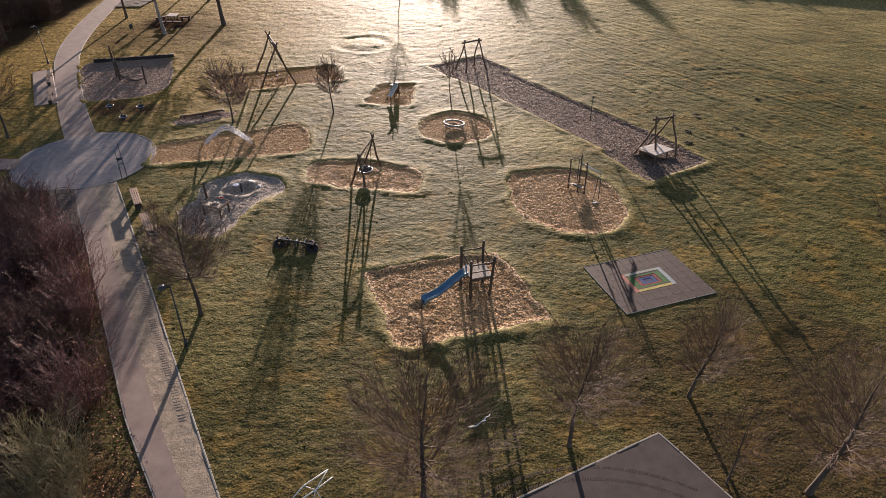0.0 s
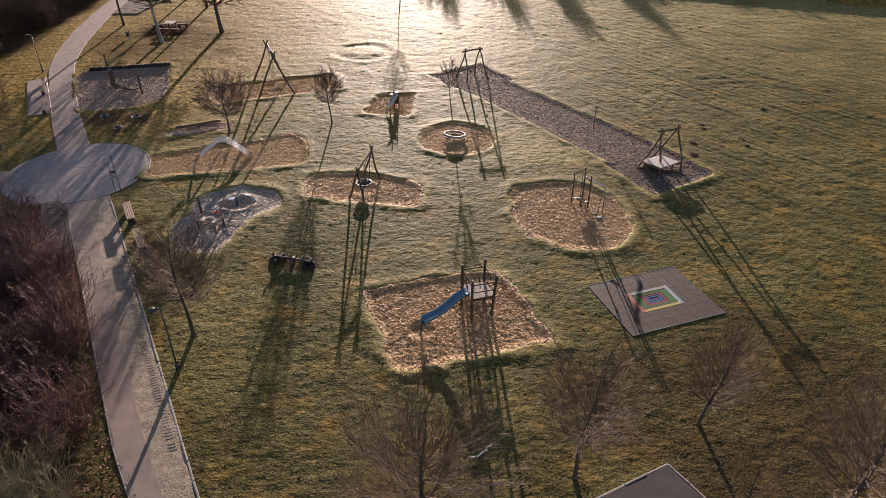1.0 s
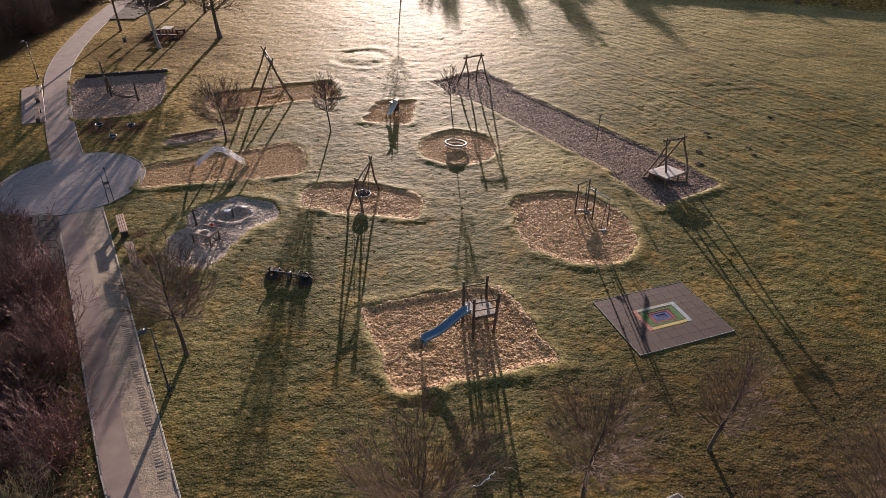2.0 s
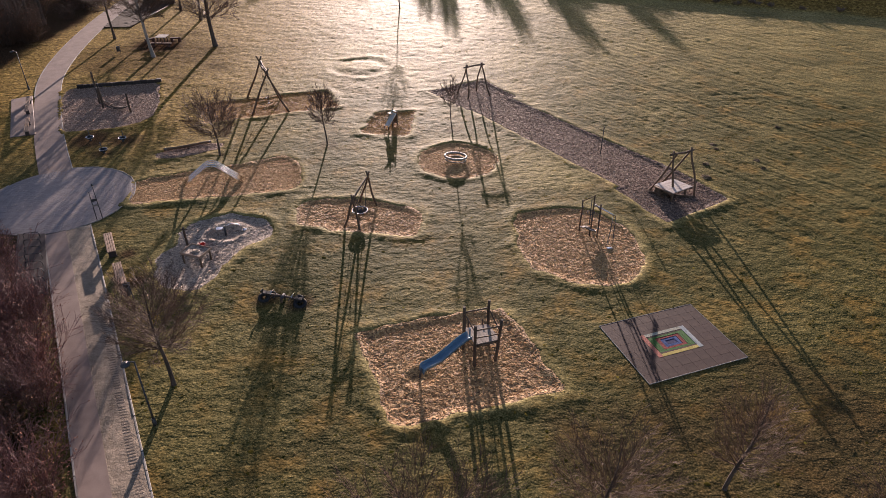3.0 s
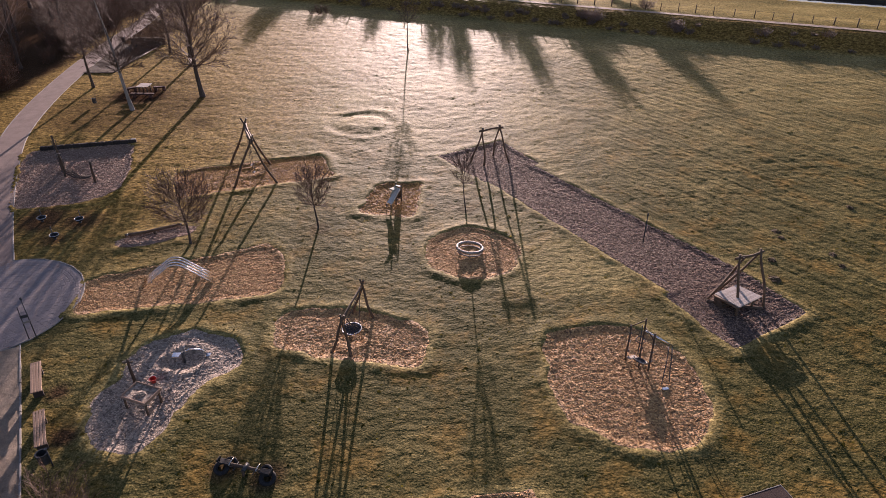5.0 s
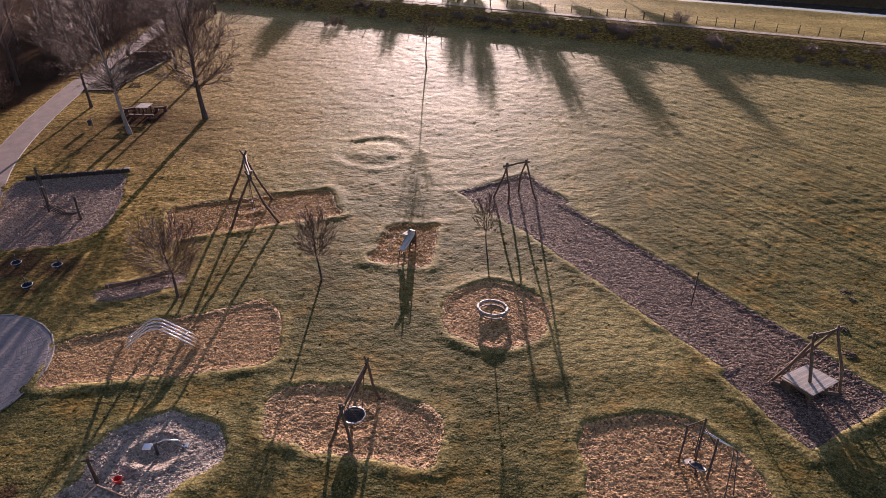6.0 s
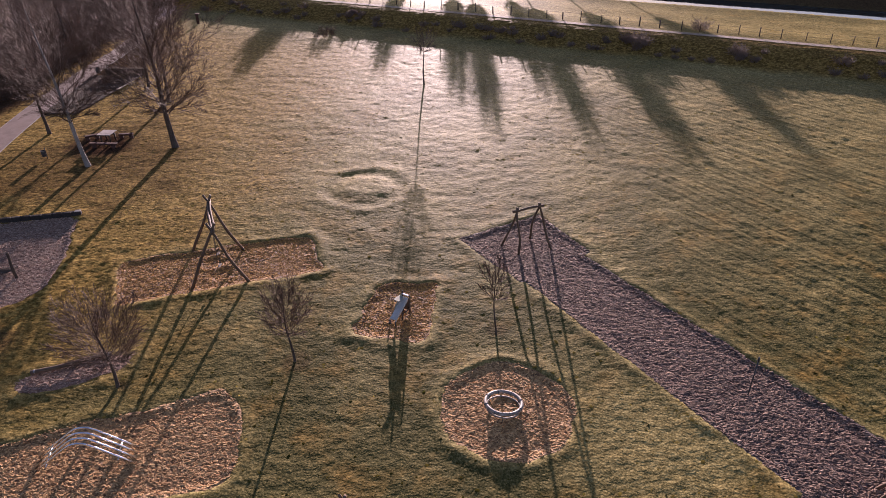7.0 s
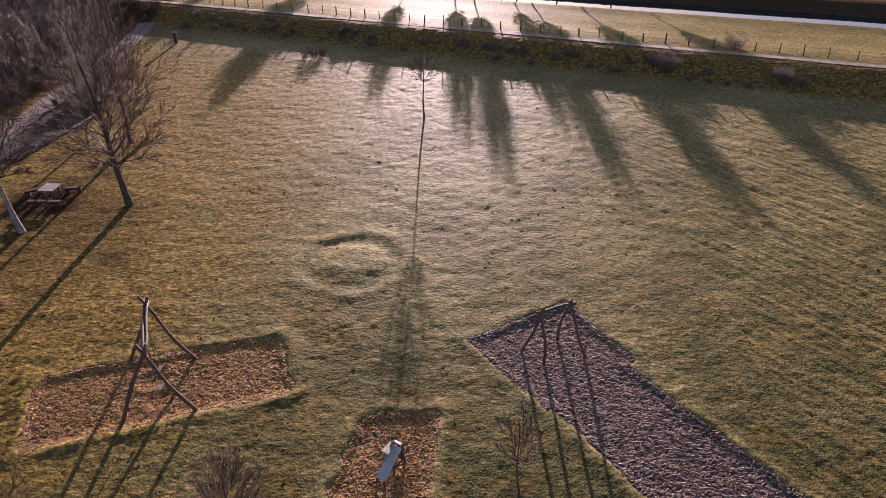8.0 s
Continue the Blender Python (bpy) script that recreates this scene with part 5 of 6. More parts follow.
def toy_bucket():
    t = thing("toy_bucket", -11.5, 34.55, -0.08, 20, "small red plastic toy bucket in the sand", "bucket")
    bm = bmesh.new()
    n = 14
    prof = [(0.10, 0.0), (0.15, 0.22), (0.17, 0.22), (0.165, 0.24), (0.14, 0.235), (0.09, 0.02)]
    rows = [[bm.verts.new((r * math.cos(2 * math.pi * k / n), r * math.sin(2 * math.pi * k / n), z)) for k in range(n)] for r, z in prof]
    for a, b in zip(rows, rows[1:]):
        for k in range(n):
            bm.faces.new((a[k], a[(k + 1) % n], b[(k + 1) % n], b[k]))
    bm.faces.new(rows[-1])
    part("pail", bm, RED, t)
    part("handle", bar([(0.16 * math.cos(a), 0.03, 0.23 + 0.14 * math.sin(a)) for a in np.linspace(0, math.pi, 9)], 0.008, 5), WHITE, t)


toy_bucket()


def digger():
    t = thing("sand_digger", -10.6, 36.0, -0.12, 0, "steel seat digger standing in a dug-out sand hollow", "sand digger")
    part("column", bar([(0, 0, -0.2), (0, 0, 0.55)], 0.06, 10), IRON, t)
    part("arm", bar([(0, 0, 0.5), (0.35, 0.12, 0.62), (0.8, 0.25, 0.45), (1.0, 0.3, 0.12)], 0.035, 8), STEEL, t)
    part("seat", made_box(-0.28, -0.05, 0.42, 0.36, 0.30, 0.05, None, 0.02), STEEL, t)
    part("lever", bar([(0.05, 0.1, 0.5), (0.1, 0.12, 0.8)], 0.02, 6), STEEL, t)
    part("shovel", made_box(1.02, 0.3, 0.08, 0.22, 0.2, 0.16, None, 0.03), STEEL, t)


digger()


# ---------------------------------------------------------------- seesaw on tyres
def seesaw():
    t = thing("seesaw", -6.3, 29.5, 0, -16, "dark timber seesaw with half-buried tyres and steel handles", "seesaw")
    part("beam", crooked((-1.0, 0, 0.30), (1.0, 0, 0.22), 0.075, 0.07, 0.03, 95), WOOD_DARK, t)
    part("bearing", bar([(0, -0.2, 0.26), (0, 0.2, 0.26)], 0.09, 10), IRON, t)
    for y in (-0.19, 0.19):
        part("bearing_post", bar([(0, y, -0.3), (0, y, 0.30)], 0.06, 8), WOOD_DARK, t)
    for s in (-1, 1):
        tilt = 0.04 if s < 0 else -0.04
        part("tyre", ring(bmesh.new(), s * 1.0, -0.12, 0.06, 0.25, 0.10, 26, 10, pose(0, 0, 0, 24, 0, 14 * s)), TYRE, t, "half-buried black tyre")
        part("tyre", ring(bmesh.new(), s * 0.78, 0.20, 0.04, 0.20, 0.08, 26, 10, pose(0, 0, 0, 38, 0, -20 * s)), TYRE, t, "half-buried black tyre")
        part("seat", made_box(s * 0.88, 0, 0.34 + tilt, 0.46, 0.26, 0.06, None, 0.025), TYRE, t, "black rubber seat")
        part("backrest", made_box(s * 1.14, 0, 0.42 + tilt, 0.05, 0.26, 0.16, None, 0.02), TYRE, t)
        part("handle", bar([(s * 0.60, -0.17, 0.26), (s * 0.58, -0.17, 0.52), (s * 0.58, 0.17, 0.52), (s * 0.60, 0.17, 0.26)], 0.018, 8), STEEL, t, "bright steel grab handle")
        part("foot_rest", bar([(s * 0.42, -0.22, 0.22), (s * 0.42, 0.22, 0.22)], 0.02, 8), IRON, t)
    return t


seesaw().scale = (0.95, 0.95, 0.8)


# ---------------------------------------------------------------- balance beam, spinner bowls, wall and rope crossing
t = thing("balance_beam", -15.9, 47.7, -0.1, 23, "grey log balance beam on a low trestle", "balance beam")
part("log", crooked((-1.65, 0, 0.30), (1.6, 0.05, 0.30), 0.10, 0.085, 0.05, 101), WOOD, t)
part("trestle", bar([(0, 0, -0.3), (0, 0, 0.26)], 0.10, 8), WOOD_DARK, t)
for s in (-1, 1):
    part("bracket", ring(bmesh.new(), s * 1.5, 0, 0.3, 0.1, 0.02, 16, 6, pose(0, 0, 0, 0, 90, 0)), STEEL, t)


def spinner_bowl(x, y, rz):
    t = thing("spinner_bowl", x, y, 0, rz, "small spinning bowl seat with a grab pole", "spinner", "spinner bowls")
    bm = bmesh.new()
    n = 24
    prof = [(0.05, 0.14), (0.24, 0.18), (0.31, 0.32), (0.30, 0.33), (0.22, 0.22), (0.04, 0.18)]
    rows = [[bm.verts.new((r * math.cos(2 * math.pi * k / n), r * math.sin(2 * math.pi * k / n), z)) for k in range(n)] for r, z in prof]
    for a, b in zip(rows, rows[1:]):
        for k in range(n):
            bm.faces.new((a[k], a[(k + 1) % n], b[(k + 1) % n], b[k])).smooth = True
    bm.faces.new(rows[-1])
    part("bowl", bm, TYRE, t, "black rubber bowl")
    part("rim", ring(bmesh.new(), 0, 0, 0.33, 0.30, 0.02, 26, 8), STEEL, t, "pale worn rim")
    part("pole", bar([(0.0, 0.2, -0.2), (-0.05, 0.22, 0.85)], 0.028, 8), IRON, t)
    part("hub", bar([(0, 0, -0.2), (0, 0, 0.16)], 0.09, 12), IRON, t)
    return t


b0 = spinner_bowl(-23.4, 49.3, 15)
b1 = copy_thing(b0, pose(-21.0, 49.1, 0, 0, 0, -12))
b2 = copy_thing(b0, pose(-21.6, 47.1, 0, 0, 0, 40))
for b in (b0, b1, b2):
    b.scale = (0.88, 0.88, 0.88)


def low_wall():
    a, b = Vector((-29.0, 60.6)), Vector((-22.2, 62.0))
    d = b - a
    t = thing("low_wall", (a.x + b.x) / 2, (a.y + b.y) / 2, 0, math.degrees(math.atan2(d.y, d.x)), "low dark stone-block seat wall with a pale end", "wall")
    n = 12
    for k in range(n):
        w = d.length / n
        x = -d.length / 2 + (k + 0.5) * w
        part("wall_block", made_box(x, random.uniform(-0.01, 0.01), 0.0 + random.uniform(-0.012, 0.012), w * 0.995, 0.24, 0.64, None, 0.04), WALL_STONE, t)
    part("coping", made_box(d.length / 2 - 0.2, 0.0, 0.335, 0.36, 0.26, 0.035, None, 0.015), KERB, t, "pale end stone")
    return t


low_wall()


def rope_crossing():
    ox, oy = -24.0, 55.8
    t = thing("rope_crossing", ox, oy, -0.1, 0, "rope crossing slung between dark timber posts", "rope crossing")
    L = lambda x, y, z: Vector((x - ox, y - oy, z + 0.1))
    posts = [(-25.7, 57.0, 2.6), (-25.0, 55.95, 1.7), (-22.5, 55.0, 1.5), (-25.3, 56.5, 1.4)]
    for i, (x, y, h) in enumerate(posts):
        part("post", crooked(L(x, y, -0.3), L(x - 0.05, y + 0.05, h), 0.085, 0.07, 0.04, 110 + i), WOOD_DARK, t)
    a, b = L(-25.0, 55.95, 0.55), L(-22.5, 55.0, 0.5)
    n = 16
    d = (b - a).normalized()
    s = Vector((-d.y, d.x, 0))
    for u in (-0.25, 0.25):
        part("rope", bar([a.lerp(b, f) + s * u - Vector((0, 0, 0.35 * 4 * f * (1 - f))) for f in np.linspace(0, 1, 13)], 0.025, 6), ROPE, t)
    for k in range(n):
        f = (k + 0.5) / n
        c = a.lerp(b, f) - Vector((0, 0, 0.35 * 4 * f * (1 - f)))
        part("slat", bar([c + s * 0.3, c - s * 0.3], 0.035, 6), WOOD_DARK, t)
    for u in (-0.15, 0.15):
        part("rope", bar([L(-25.7, 57.0, 2.3) + Vector((u, 0, 0)), L(-25.0, 55.95, 0.6) + Vector((u, 0, 0))], 0.02, 6), ROPE, t)
    part("bell_box", made_box(-25.45 - ox, 56.7 - oy, 1.45, 0.3, 0.22, 0.14), PLANK, t)
    return t


rope_crossing()


# ---------------------------------------------------------------- benches, bins, table, racks, lamps
def bench(x, y, rz, z=0.0):
    t = thing("bench", x, y, z, rz, "backless slatted bench of worn brown timber on concrete feet", "bench", "benches")
    for k in range(4):
        part("slat", made_box(0, -0.165 + 0.11 * k, 0.45, 2.15, 0.099, 0.05, None, 0.012), SLAT, t)
    for s in (-0.75, 0.75):
        part("foot", made_box(s, 0, 0.19, 0.14, 0.38, 0.5, None, 0.02), CONCRETE, t, "concrete foot")
    return t


b0 = bench(-16.42, 34.45, 116.5)
copy_thing(b0, pose(-14.82, 31.47, 0, 0, 0, 117.5))
for x, y, s in ((-30.85, 55.8, 1.7), (-28.8, 51.35, 1.4)):
    c = copy_thing(b0, pose(x, y, 0.07, 0, 0, 112.5))
    c.scale = (s, 0.7, 0.9)
    tagged(c, "long narrow slatted bench in the paved bay")


def bin_thing(x, y, h=0.85):
    t = thing("litter_bin", x, y, 0, 0, "dark iron litter bin on a post", "litter bin", "litter bins")
    n = 16
    bm = bmesh.new()
    prof = [(0.19, 0.2), (0.21, h), (0.225, h), (0.225, h + 0.04), (0.18, h + 0.04), (0.17, 0.25)]
    rows = [[bm.verts.new((r * math.cos(2 * math.pi * k / n), r * math.sin(2 * math.pi * k / n), z)) for k in range(n)] for r, z in prof]
    for a, b in zip(rows, rows[1:]):
        for k in range(n):
            bm.faces.new((a[k], a[(k + 1) % n], b[(k + 1) % n], b[k]))
    bm.faces.new(rows[0][::-1])
    bm.faces.new(rows[-1])
    part("drum", bm, IRON, t)
    part("post", bar([(0.24, 0, -0.3), (0.24, 0, h + 0.25)], 0.03, 8), IRON, t)
    part("ash_plate", made_box(0.24, 0, h + 0.26, 0.12, 0.12, 0.02, None, 0.004), IRON, t)
    return t


b0 = bin_thing(-13.95, 29.95, 0.65)
copy_thing(b0, pose(-34.75, 92.4, 0))
c = copy_thing(b0, pose(-29.2, 71.0, 0))
c.scale = (0.8, 0.8, 0.9)


def picnic():
    t = thing("picnic_table", -25.85, 74.3, 0, -4, "square picnic table with a pale weathered plank top", "picnic table")
    for k in range(7):
        part("top_board", made_box(0, -0.48 + 0.16 * k, 0.72, 1.08, 0.15, 0.05), PLANK_PALE, t)
    for s in (-1, 1):
        part("frame", made_box(s * 0.36, 0, 0.64, 0.09, 1.0, 0.09), WOOD_DARK, t)
        for u in (-1, 1):
            part("leg", bar([(s * 0.36, u * 0.40, -0.2), (s * 0.36, u * 0.34, 0.66)], 0.06, 8), WOOD_DARK, t)
    return t


picnic()
for x, y, rz, ln in ((-27.3, 74.7, 33, 1.05), (-24.72, 74.95, 6, 1.1), (-25.65, 73.0, -3, 2.2)):
    t = thing("log_bench", x, y, 0, rz, "rough dark reddish split-log bench at the picnic table", "bench", "log benches")
    part("seat", made_box(0, 0, 0.33, ln, 0.34, 0.14, None, 0.05), RED_LOG, t)
    for s in (-0.34 * ln, 0.34 * ln):
        part("block", bar([(s, 0, -0.2), (s, 0, 0.27)], 0.16, 10), RED_LOG, t)


def bike_racks():
    p0, p1 = Vector((-21.26, 35.75)), Vector((-18.65, 30.65))
    first = None
    for k in range(8):
        c = p0.lerp(p1, k / 7)
        m = pose(c.x, c.y, 0, 0, 0, 8)
        if first is None:
            first = thing("bicycle_stand", c.x, c.y, 0, 8, "low bent steel bicycle stand on bare ground", "bicycle stand", "bicycle stands")
            part("hoop", bar([(-0.42, 0, -0.25), (-0.42, 0, 0.24), (-0.37, 0, 0.34), (-0.25, 0, 0.38), (0.25, 0, 0.38), (0.37, 0, 0.34), (0.42, 0, 0.24), (0.42, 0, -0.25)], 0.02, 8), IRON, first)
        else:
            copy_thing(first, m)


bike_racks()
slab("rack_strip", [(-22.3, 36.2), (-20.75, 36.2), (-18.0, 30.4), (-19.55, 30.0)], 0.05, CONCRETE, "dark paved strip under the bicycle stands", "pavement")


def street_lamp(x, y, rz, h=3.3):
    t = thing("street_lamp", x, y, 0, rz, "slim dark park lamp with a flat round head", "street lamp", "park lamps")
    part("pole", bar([(0, 0, -0.3), (0, 0, 1.0), (0, 0, h)], [0.042, 0.038, 0.028], 10), IRON, t)
    part("arm", bar([(0, 0, h - 0.05), (-0.10, 0, h + 0.04), (-0.22, 0, h + 0.02)], 0.025, 8), IRON, t)
    n = 18
    bm = bmesh.new()
    prof = [(0.05, 0.06), (0.15, 0.04), (0.18, 0.0), (0.17, -0.03), (0.05, -0.035)]
    rows = [[bm.verts.new((r * math.cos(2 * math.pi * k / n), r * math.sin(2 * math.pi * k / n), z)) for k in range(n)] for r, z in prof]
    for a, b in zip(rows, rows[1:]):
        for k in range(n):
            bm.faces.new((a[k], a[(k + 1) % n], b[(k + 1) % n], b[k])).smooth = True
    bm.faces.new(rows[0]); bm.faces.new(rows[-1][::-1])
    bmesh.ops.transform(bm, matrix=pose(-0.30, 0, h, 0, -8, 0), verts=bm.verts)
    part("head", bm, IRON, t, "grey metal lamp head")
    part("base", bar([(0, 0, -0.1), (0, 0, 0.35)], [0.085, 0.07], 10), IRON, t)
    return t


l0 = street_lamp(-10.0, 21.62, 30)

t = thing("sign_post", -18.25, 37.65, 0, 25, "dark twin-pole signpost with small boards beside the plaza", "signpost")
for s in (-1, 1):
    part("pole", bar([(s * 0.16, 0, -0.3), (s * 0.13, 0, 2.3 if s > 0 else 1.9)], 0.024, 8), IRON, t)
part("board", made_box(0, -0.04, 1.35, 0.34, 0.025, 0.16, pose(0, 0, 0, 0, 0, 0)), IRON, t, "small dark notice board")
part("board", made_box(0, -0.04, 1.02, 0.30, 0.025, 0.12, pose(0, 0, 0, 0, 0, 0)), KERB, t, "small pale notice board")
part("cap", bar([(0.13, 0, 2.25), (0.13, 0, 2.36)], [0.05, 0.04], 8), IRON, t)
copy_thing(l0, pose(-33.07, 60.5, 0, 0, 0, 20))

t = thing("white_hurdle", -3.52, 13.8, 0, 6, "white bent metal frame standing on the turf", "frame")
part("rail", bar([(-0.75, -0.2, 0.05), (-0.3, 0.1, 0.35), (0.55, 0.45, 0.62)], 0.022, 8), WHITE, t)
part("rail", bar([(-0.65, -0.35, 0.03), (0.1, -0.05, 0.25), (0.7, 0.2, 0.5)], 0.022, 8), WHITE, t)
part("brace", bar([(-0.3, 0.1, 0.35), (0.1, -0.05, 0.25), (-0.05, -0.5, 0.0)], 0.018, 8), WHITE, t)
part("brace", bar([(0.55, 0.45, 0.62), (0.1, -0.05, 0.25), (0.35, -0.4, 0.0)], 0.018, 8), WHITE, t)
t = thing("broken_branch", 2.5, 16.65, 0.05, 20, "pale peeled broken branch lying on the turf", "branch")
part("stick", crooked((-0.5, 0, 0.02), (0.25, 0.05, 0.05), 0.03, 0.022, 0.06, 120), WHITE, t)
part("fork", crooked((0.2, 0.05, 0.05), (0.5, 0.2, 0.15), 0.022, 0.012, 0.05, 121), WHITE, t)


# mole hills
for k, (x, y, r) in enumerate(((19.35, 41.85, 0.45), (20.05, 43.75, 0.34), (21.75, 46.9, 0.38), (21.7, 46.2, 0.3), (27.9, 49.9, 0.3), (23.8, 44.2, 0.36), (23.7, 43.0, 0.32))):
    ob = solid("molehill", dome(bmesh.new(), r * 0.8, 0.05, 16, 5, 0.45, 200 + k), MOLE_SOIL, "small flat brown molehill in the turf", "molehill", "molehills")
    ob.matrix_basis = pose(x, y, 0.01)


# ---------------------------------------------------------------- trees and shrubs
MIN_TWIG = 0.0062


def sprout(segs, rng, p, d, length, r, level, last, spread, up, kids):
    """Grow one branch and, along it, its side branches. segs: per level lists of (p0, r0, p1, r1)."""
    n = 4 if level == 0 else (3 if level < last else 2)
    step = length / n
    pts = [(p.copy(), r)]
    for i in range(n):
        wob = 0.08 if level == 0 else 0.15
        d = (d + Vector((rng.gauss(0, wob), rng.gauss(0, wob), rng.gauss(0, wob * 0.6) + up * 0.16))).normalized()
        p2 = p + d * step
        r2 = r * (1 - 0.62 * (i + 1) / n)
        segs[min(level, len(segs) - 1)].append((p.copy(), pts[-1][1], p2.copy(), r2))
        pts.append((p2.copy(), r2))
        p = p2
        if level < last:
            for _ in range(kids[level]):
                if i == 0 and level == 0 and rng.random() < 0.5:
                    continue
                side = Vector((rng.gauss(0, 1), rng.gauss(0, 1), rng.gauss(0, 0.5))).normalized()
                cd = (d * rng.uniform(0.5, 0.95) + side * spread).normalized()
                q = pts[-2][0].lerp(pts[-1][0], rng.random())
                sprout(segs, rng, q, cd, length * rng.uniform(0.42, 0.66), max(MIN_TWIG, r2 * 0.55), level + 1, last, spread, up, kids)


def tube_mesh(name, segs, k, mat):
    n = len(segs)
    p0 = np.array([s[0] for s in segs]); r0 = np.array([s[1] for s in segs])
    p1 = np.array([s[2] for s in segs]); r1 = np.array([s[3] for s in segs])
    d = p1 - p0
    d /= np.linalg.norm(d, axis=1, keepdims=True) + 1e-9
    ref = np.where(np.abs(d[:, 2:3]) > 0.9, np.array([[1.0, 0, 0]]), np.array([[0, 0, 1.0]]))
    s = np.cross(d, ref)
    s /= np.linalg.norm(s, axis=1, keepdims=True) + 1e-9
    o = np.cross(d, s)
    ang = 2 * np.pi * np.arange(k) / k
    c = (s[:, None, :] * np.cos(ang)[None, :, None] + o[:, None, :] * np.sin(ang)[None, :, None])
    v = np.concatenate([p0[:, None, :] + c * r0[:, None, None], p1[:, None, :] + c * r1[:, None, None]], axis=1).reshape(-1, 3)
    base = (np.arange(n) * 2 * k)[:, None]
    j = np.arange(k)[None, :]
    j2 = (j + 1) % k
    f = np.stack([base + j, base + j2, base + k + j2, base + k + j], axis=2).reshape(-1, 4)
    me = bpy.data.meshes.new(name)
    me.vertices.add(len(v))
    me.vertices.foreach_set("co", v.ravel())
    me.loops.add(len(f) * 4)
    me.polygons.add(len(f))
    me.loops.foreach_set("vertex_index", f.ravel().astype(np.int32))
    me.polygons.foreach_set("loop_start", np.arange(len(f)) * 4)
    me.update(calc_edges=True)
    me.shade_smooth()
    me.materials.append(mat)
    return me


def bare_tree(x, y, seed, h, bole, girth, limbs, spread=0.75, up=0.35, lean=(0, 0), kids=(3, 3, 2), twig=TWIG, bark=BARK, label="", z=0.0, name="tree", stems=1, turn=0.0):
    """A leafless tree: trunk and, as one crown, limbs, branches and twigs."""
    rng = random.Random(seed)
    t = thing(name, x, y, z, turn, label or "bare winter tree with a rounded twiggy crown", "tree", "trees")
    trunk, crown = [], [[], [], [], []]
    for s in range(stems):
        a = 2 * math.pi * s / stems + rng.random()
        off = 0.12 if stems > 1 else 0.0
        p = Vector((off * math.cos(a), off * math.sin(a), -0.35))
        d = Vector((lean[0] / h, lean[1] / h, 1)).normalized()
        if stems > 1:
            d = (d + Vector((0.30 * math.cos(a), 0.30 * math.sin(a), 0))).normalized()
        n = 8
        total = (bole + (h - bole) * 0.62) + 0.35
        pts = []
        r = girth
        for i in range(n):
            p2 = p + d * (total / n)
            f = (i + 1) / n
            flare = 1.5 if i == 0 else 1.0
            r2 = girth * (1 - 0.80 * f ** 1.2)
            trunk.append((p.copy(), r * flare, p2.copy(), r2))
            pts.append((p2.copy(), r2, d.copy()))
            p, r = p2, r2
            d = (d + Vector((rng.gauss(0, 0.05), rng.gauss(0, 0.05), 0.02))).normalized()
        for i in range(limbs):
            fan = h < 8
            f = 0.55 * rng.random() ** 1.6 if fan else rng.random() ** 0.8
            zz = bole + (total - 0.35 - bole) * f
            k = min(n - 1, max(0, int((zz + 0.35) / (total / n))))
            q, qr, qd = pts[k]
            q = (trunk[-n + k][0]).lerp(trunk[-n + k][2], rng.random())
            a = 2.399 * i + rng.uniform(-0.4, 0.4)
            tiltv = (0.74 - 0.38 * f) * spread / 0.75
            cd = (qd * 1.0 + Vector((math.cos(a), math.sin(a), 0.1)) * tiltv * 1.25).normalized()
            ln = (h - bole) * (0.80 - 0.38 * f) * rng.uniform(0.8, 1.15)
            if fan:
                out = spread * rng.uniform(0.08, 1.0) ** 0.7
                cd = (qd + Vector((math.cos(a), math.sin(a), 0.05)) * out).normalized()
                ln = (h - bole) * (0.78 - 0.45 * f) * rng.uniform(0.85, 1.1)
            sprout(crown, rng, q, cd, ln, max(0.02, qr * (0.30 if fan else 0.40)), 0, 3 if len(kids) > 2 else 2, 0.5 if fan else spread, up, kids)
        sprout(crown, rng, p, d, (h - bole) * 0.35, r, 0, 3 if len(kids) > 2 else 2, spread, up, kids)
    tr = new("trunk", tube_mesh("trunk", trunk, 9, bark))
    tr.parent = t
    allsegs = [s for lv in crown for s in lv]
    cr = new("crown", tube_mesh("crown", allsegs, 3, twig))
    cr.parent = t
    return t


def twist(rng, d, across, rise):
    """A direction that leaves d sideways by about `across` and lifts by `rise`."""
    side = Vector((rng.gauss(0, 1), rng.gauss(0, 1), rng.gauss(0, 0.6)))
    side = side - d * side.dot(d)
    side.normalize()
    return (d + side * across + Vector((0, 0, rise))).normalized()


def shoot(segs, rng, p, d, length, r, forks, across, rise, tip):
    """A thin branch of nearly straight pieces with ever finer side shoots; forks: side shoots per level."""
    n = 3 if forks else 1
    for i in range(n):
        d = (d + Vector((rng.gauss(0, 0.06), rng.gauss(0, 0.06), rng.gauss(0, 0.05) + rise * 0.2))).normalized()
        q = p + d * (length / n)
        r2 = max(tip, r * (1 - 0.25 * (i + 1)))
        segs.append((p.copy(), r, q.copy(), r2))
        if forks:
            k = forks[0] // n + (1 if rng.random() < (forks[0] % n) / n else 0)
            for _ in range(k):
                f = rng.random()
                shoot(segs, rng, p.lerp(q, f), twist(rng, d, across * rng.uniform(0.6, 1.2), rise * 0.5), length * rng.uniform(0.40, 0.70) * (1 - 0.4 * (i + f) / n), max(tip, r2 * 0.6), forks[1:], across, rise, tip)
        p, r = q, r2


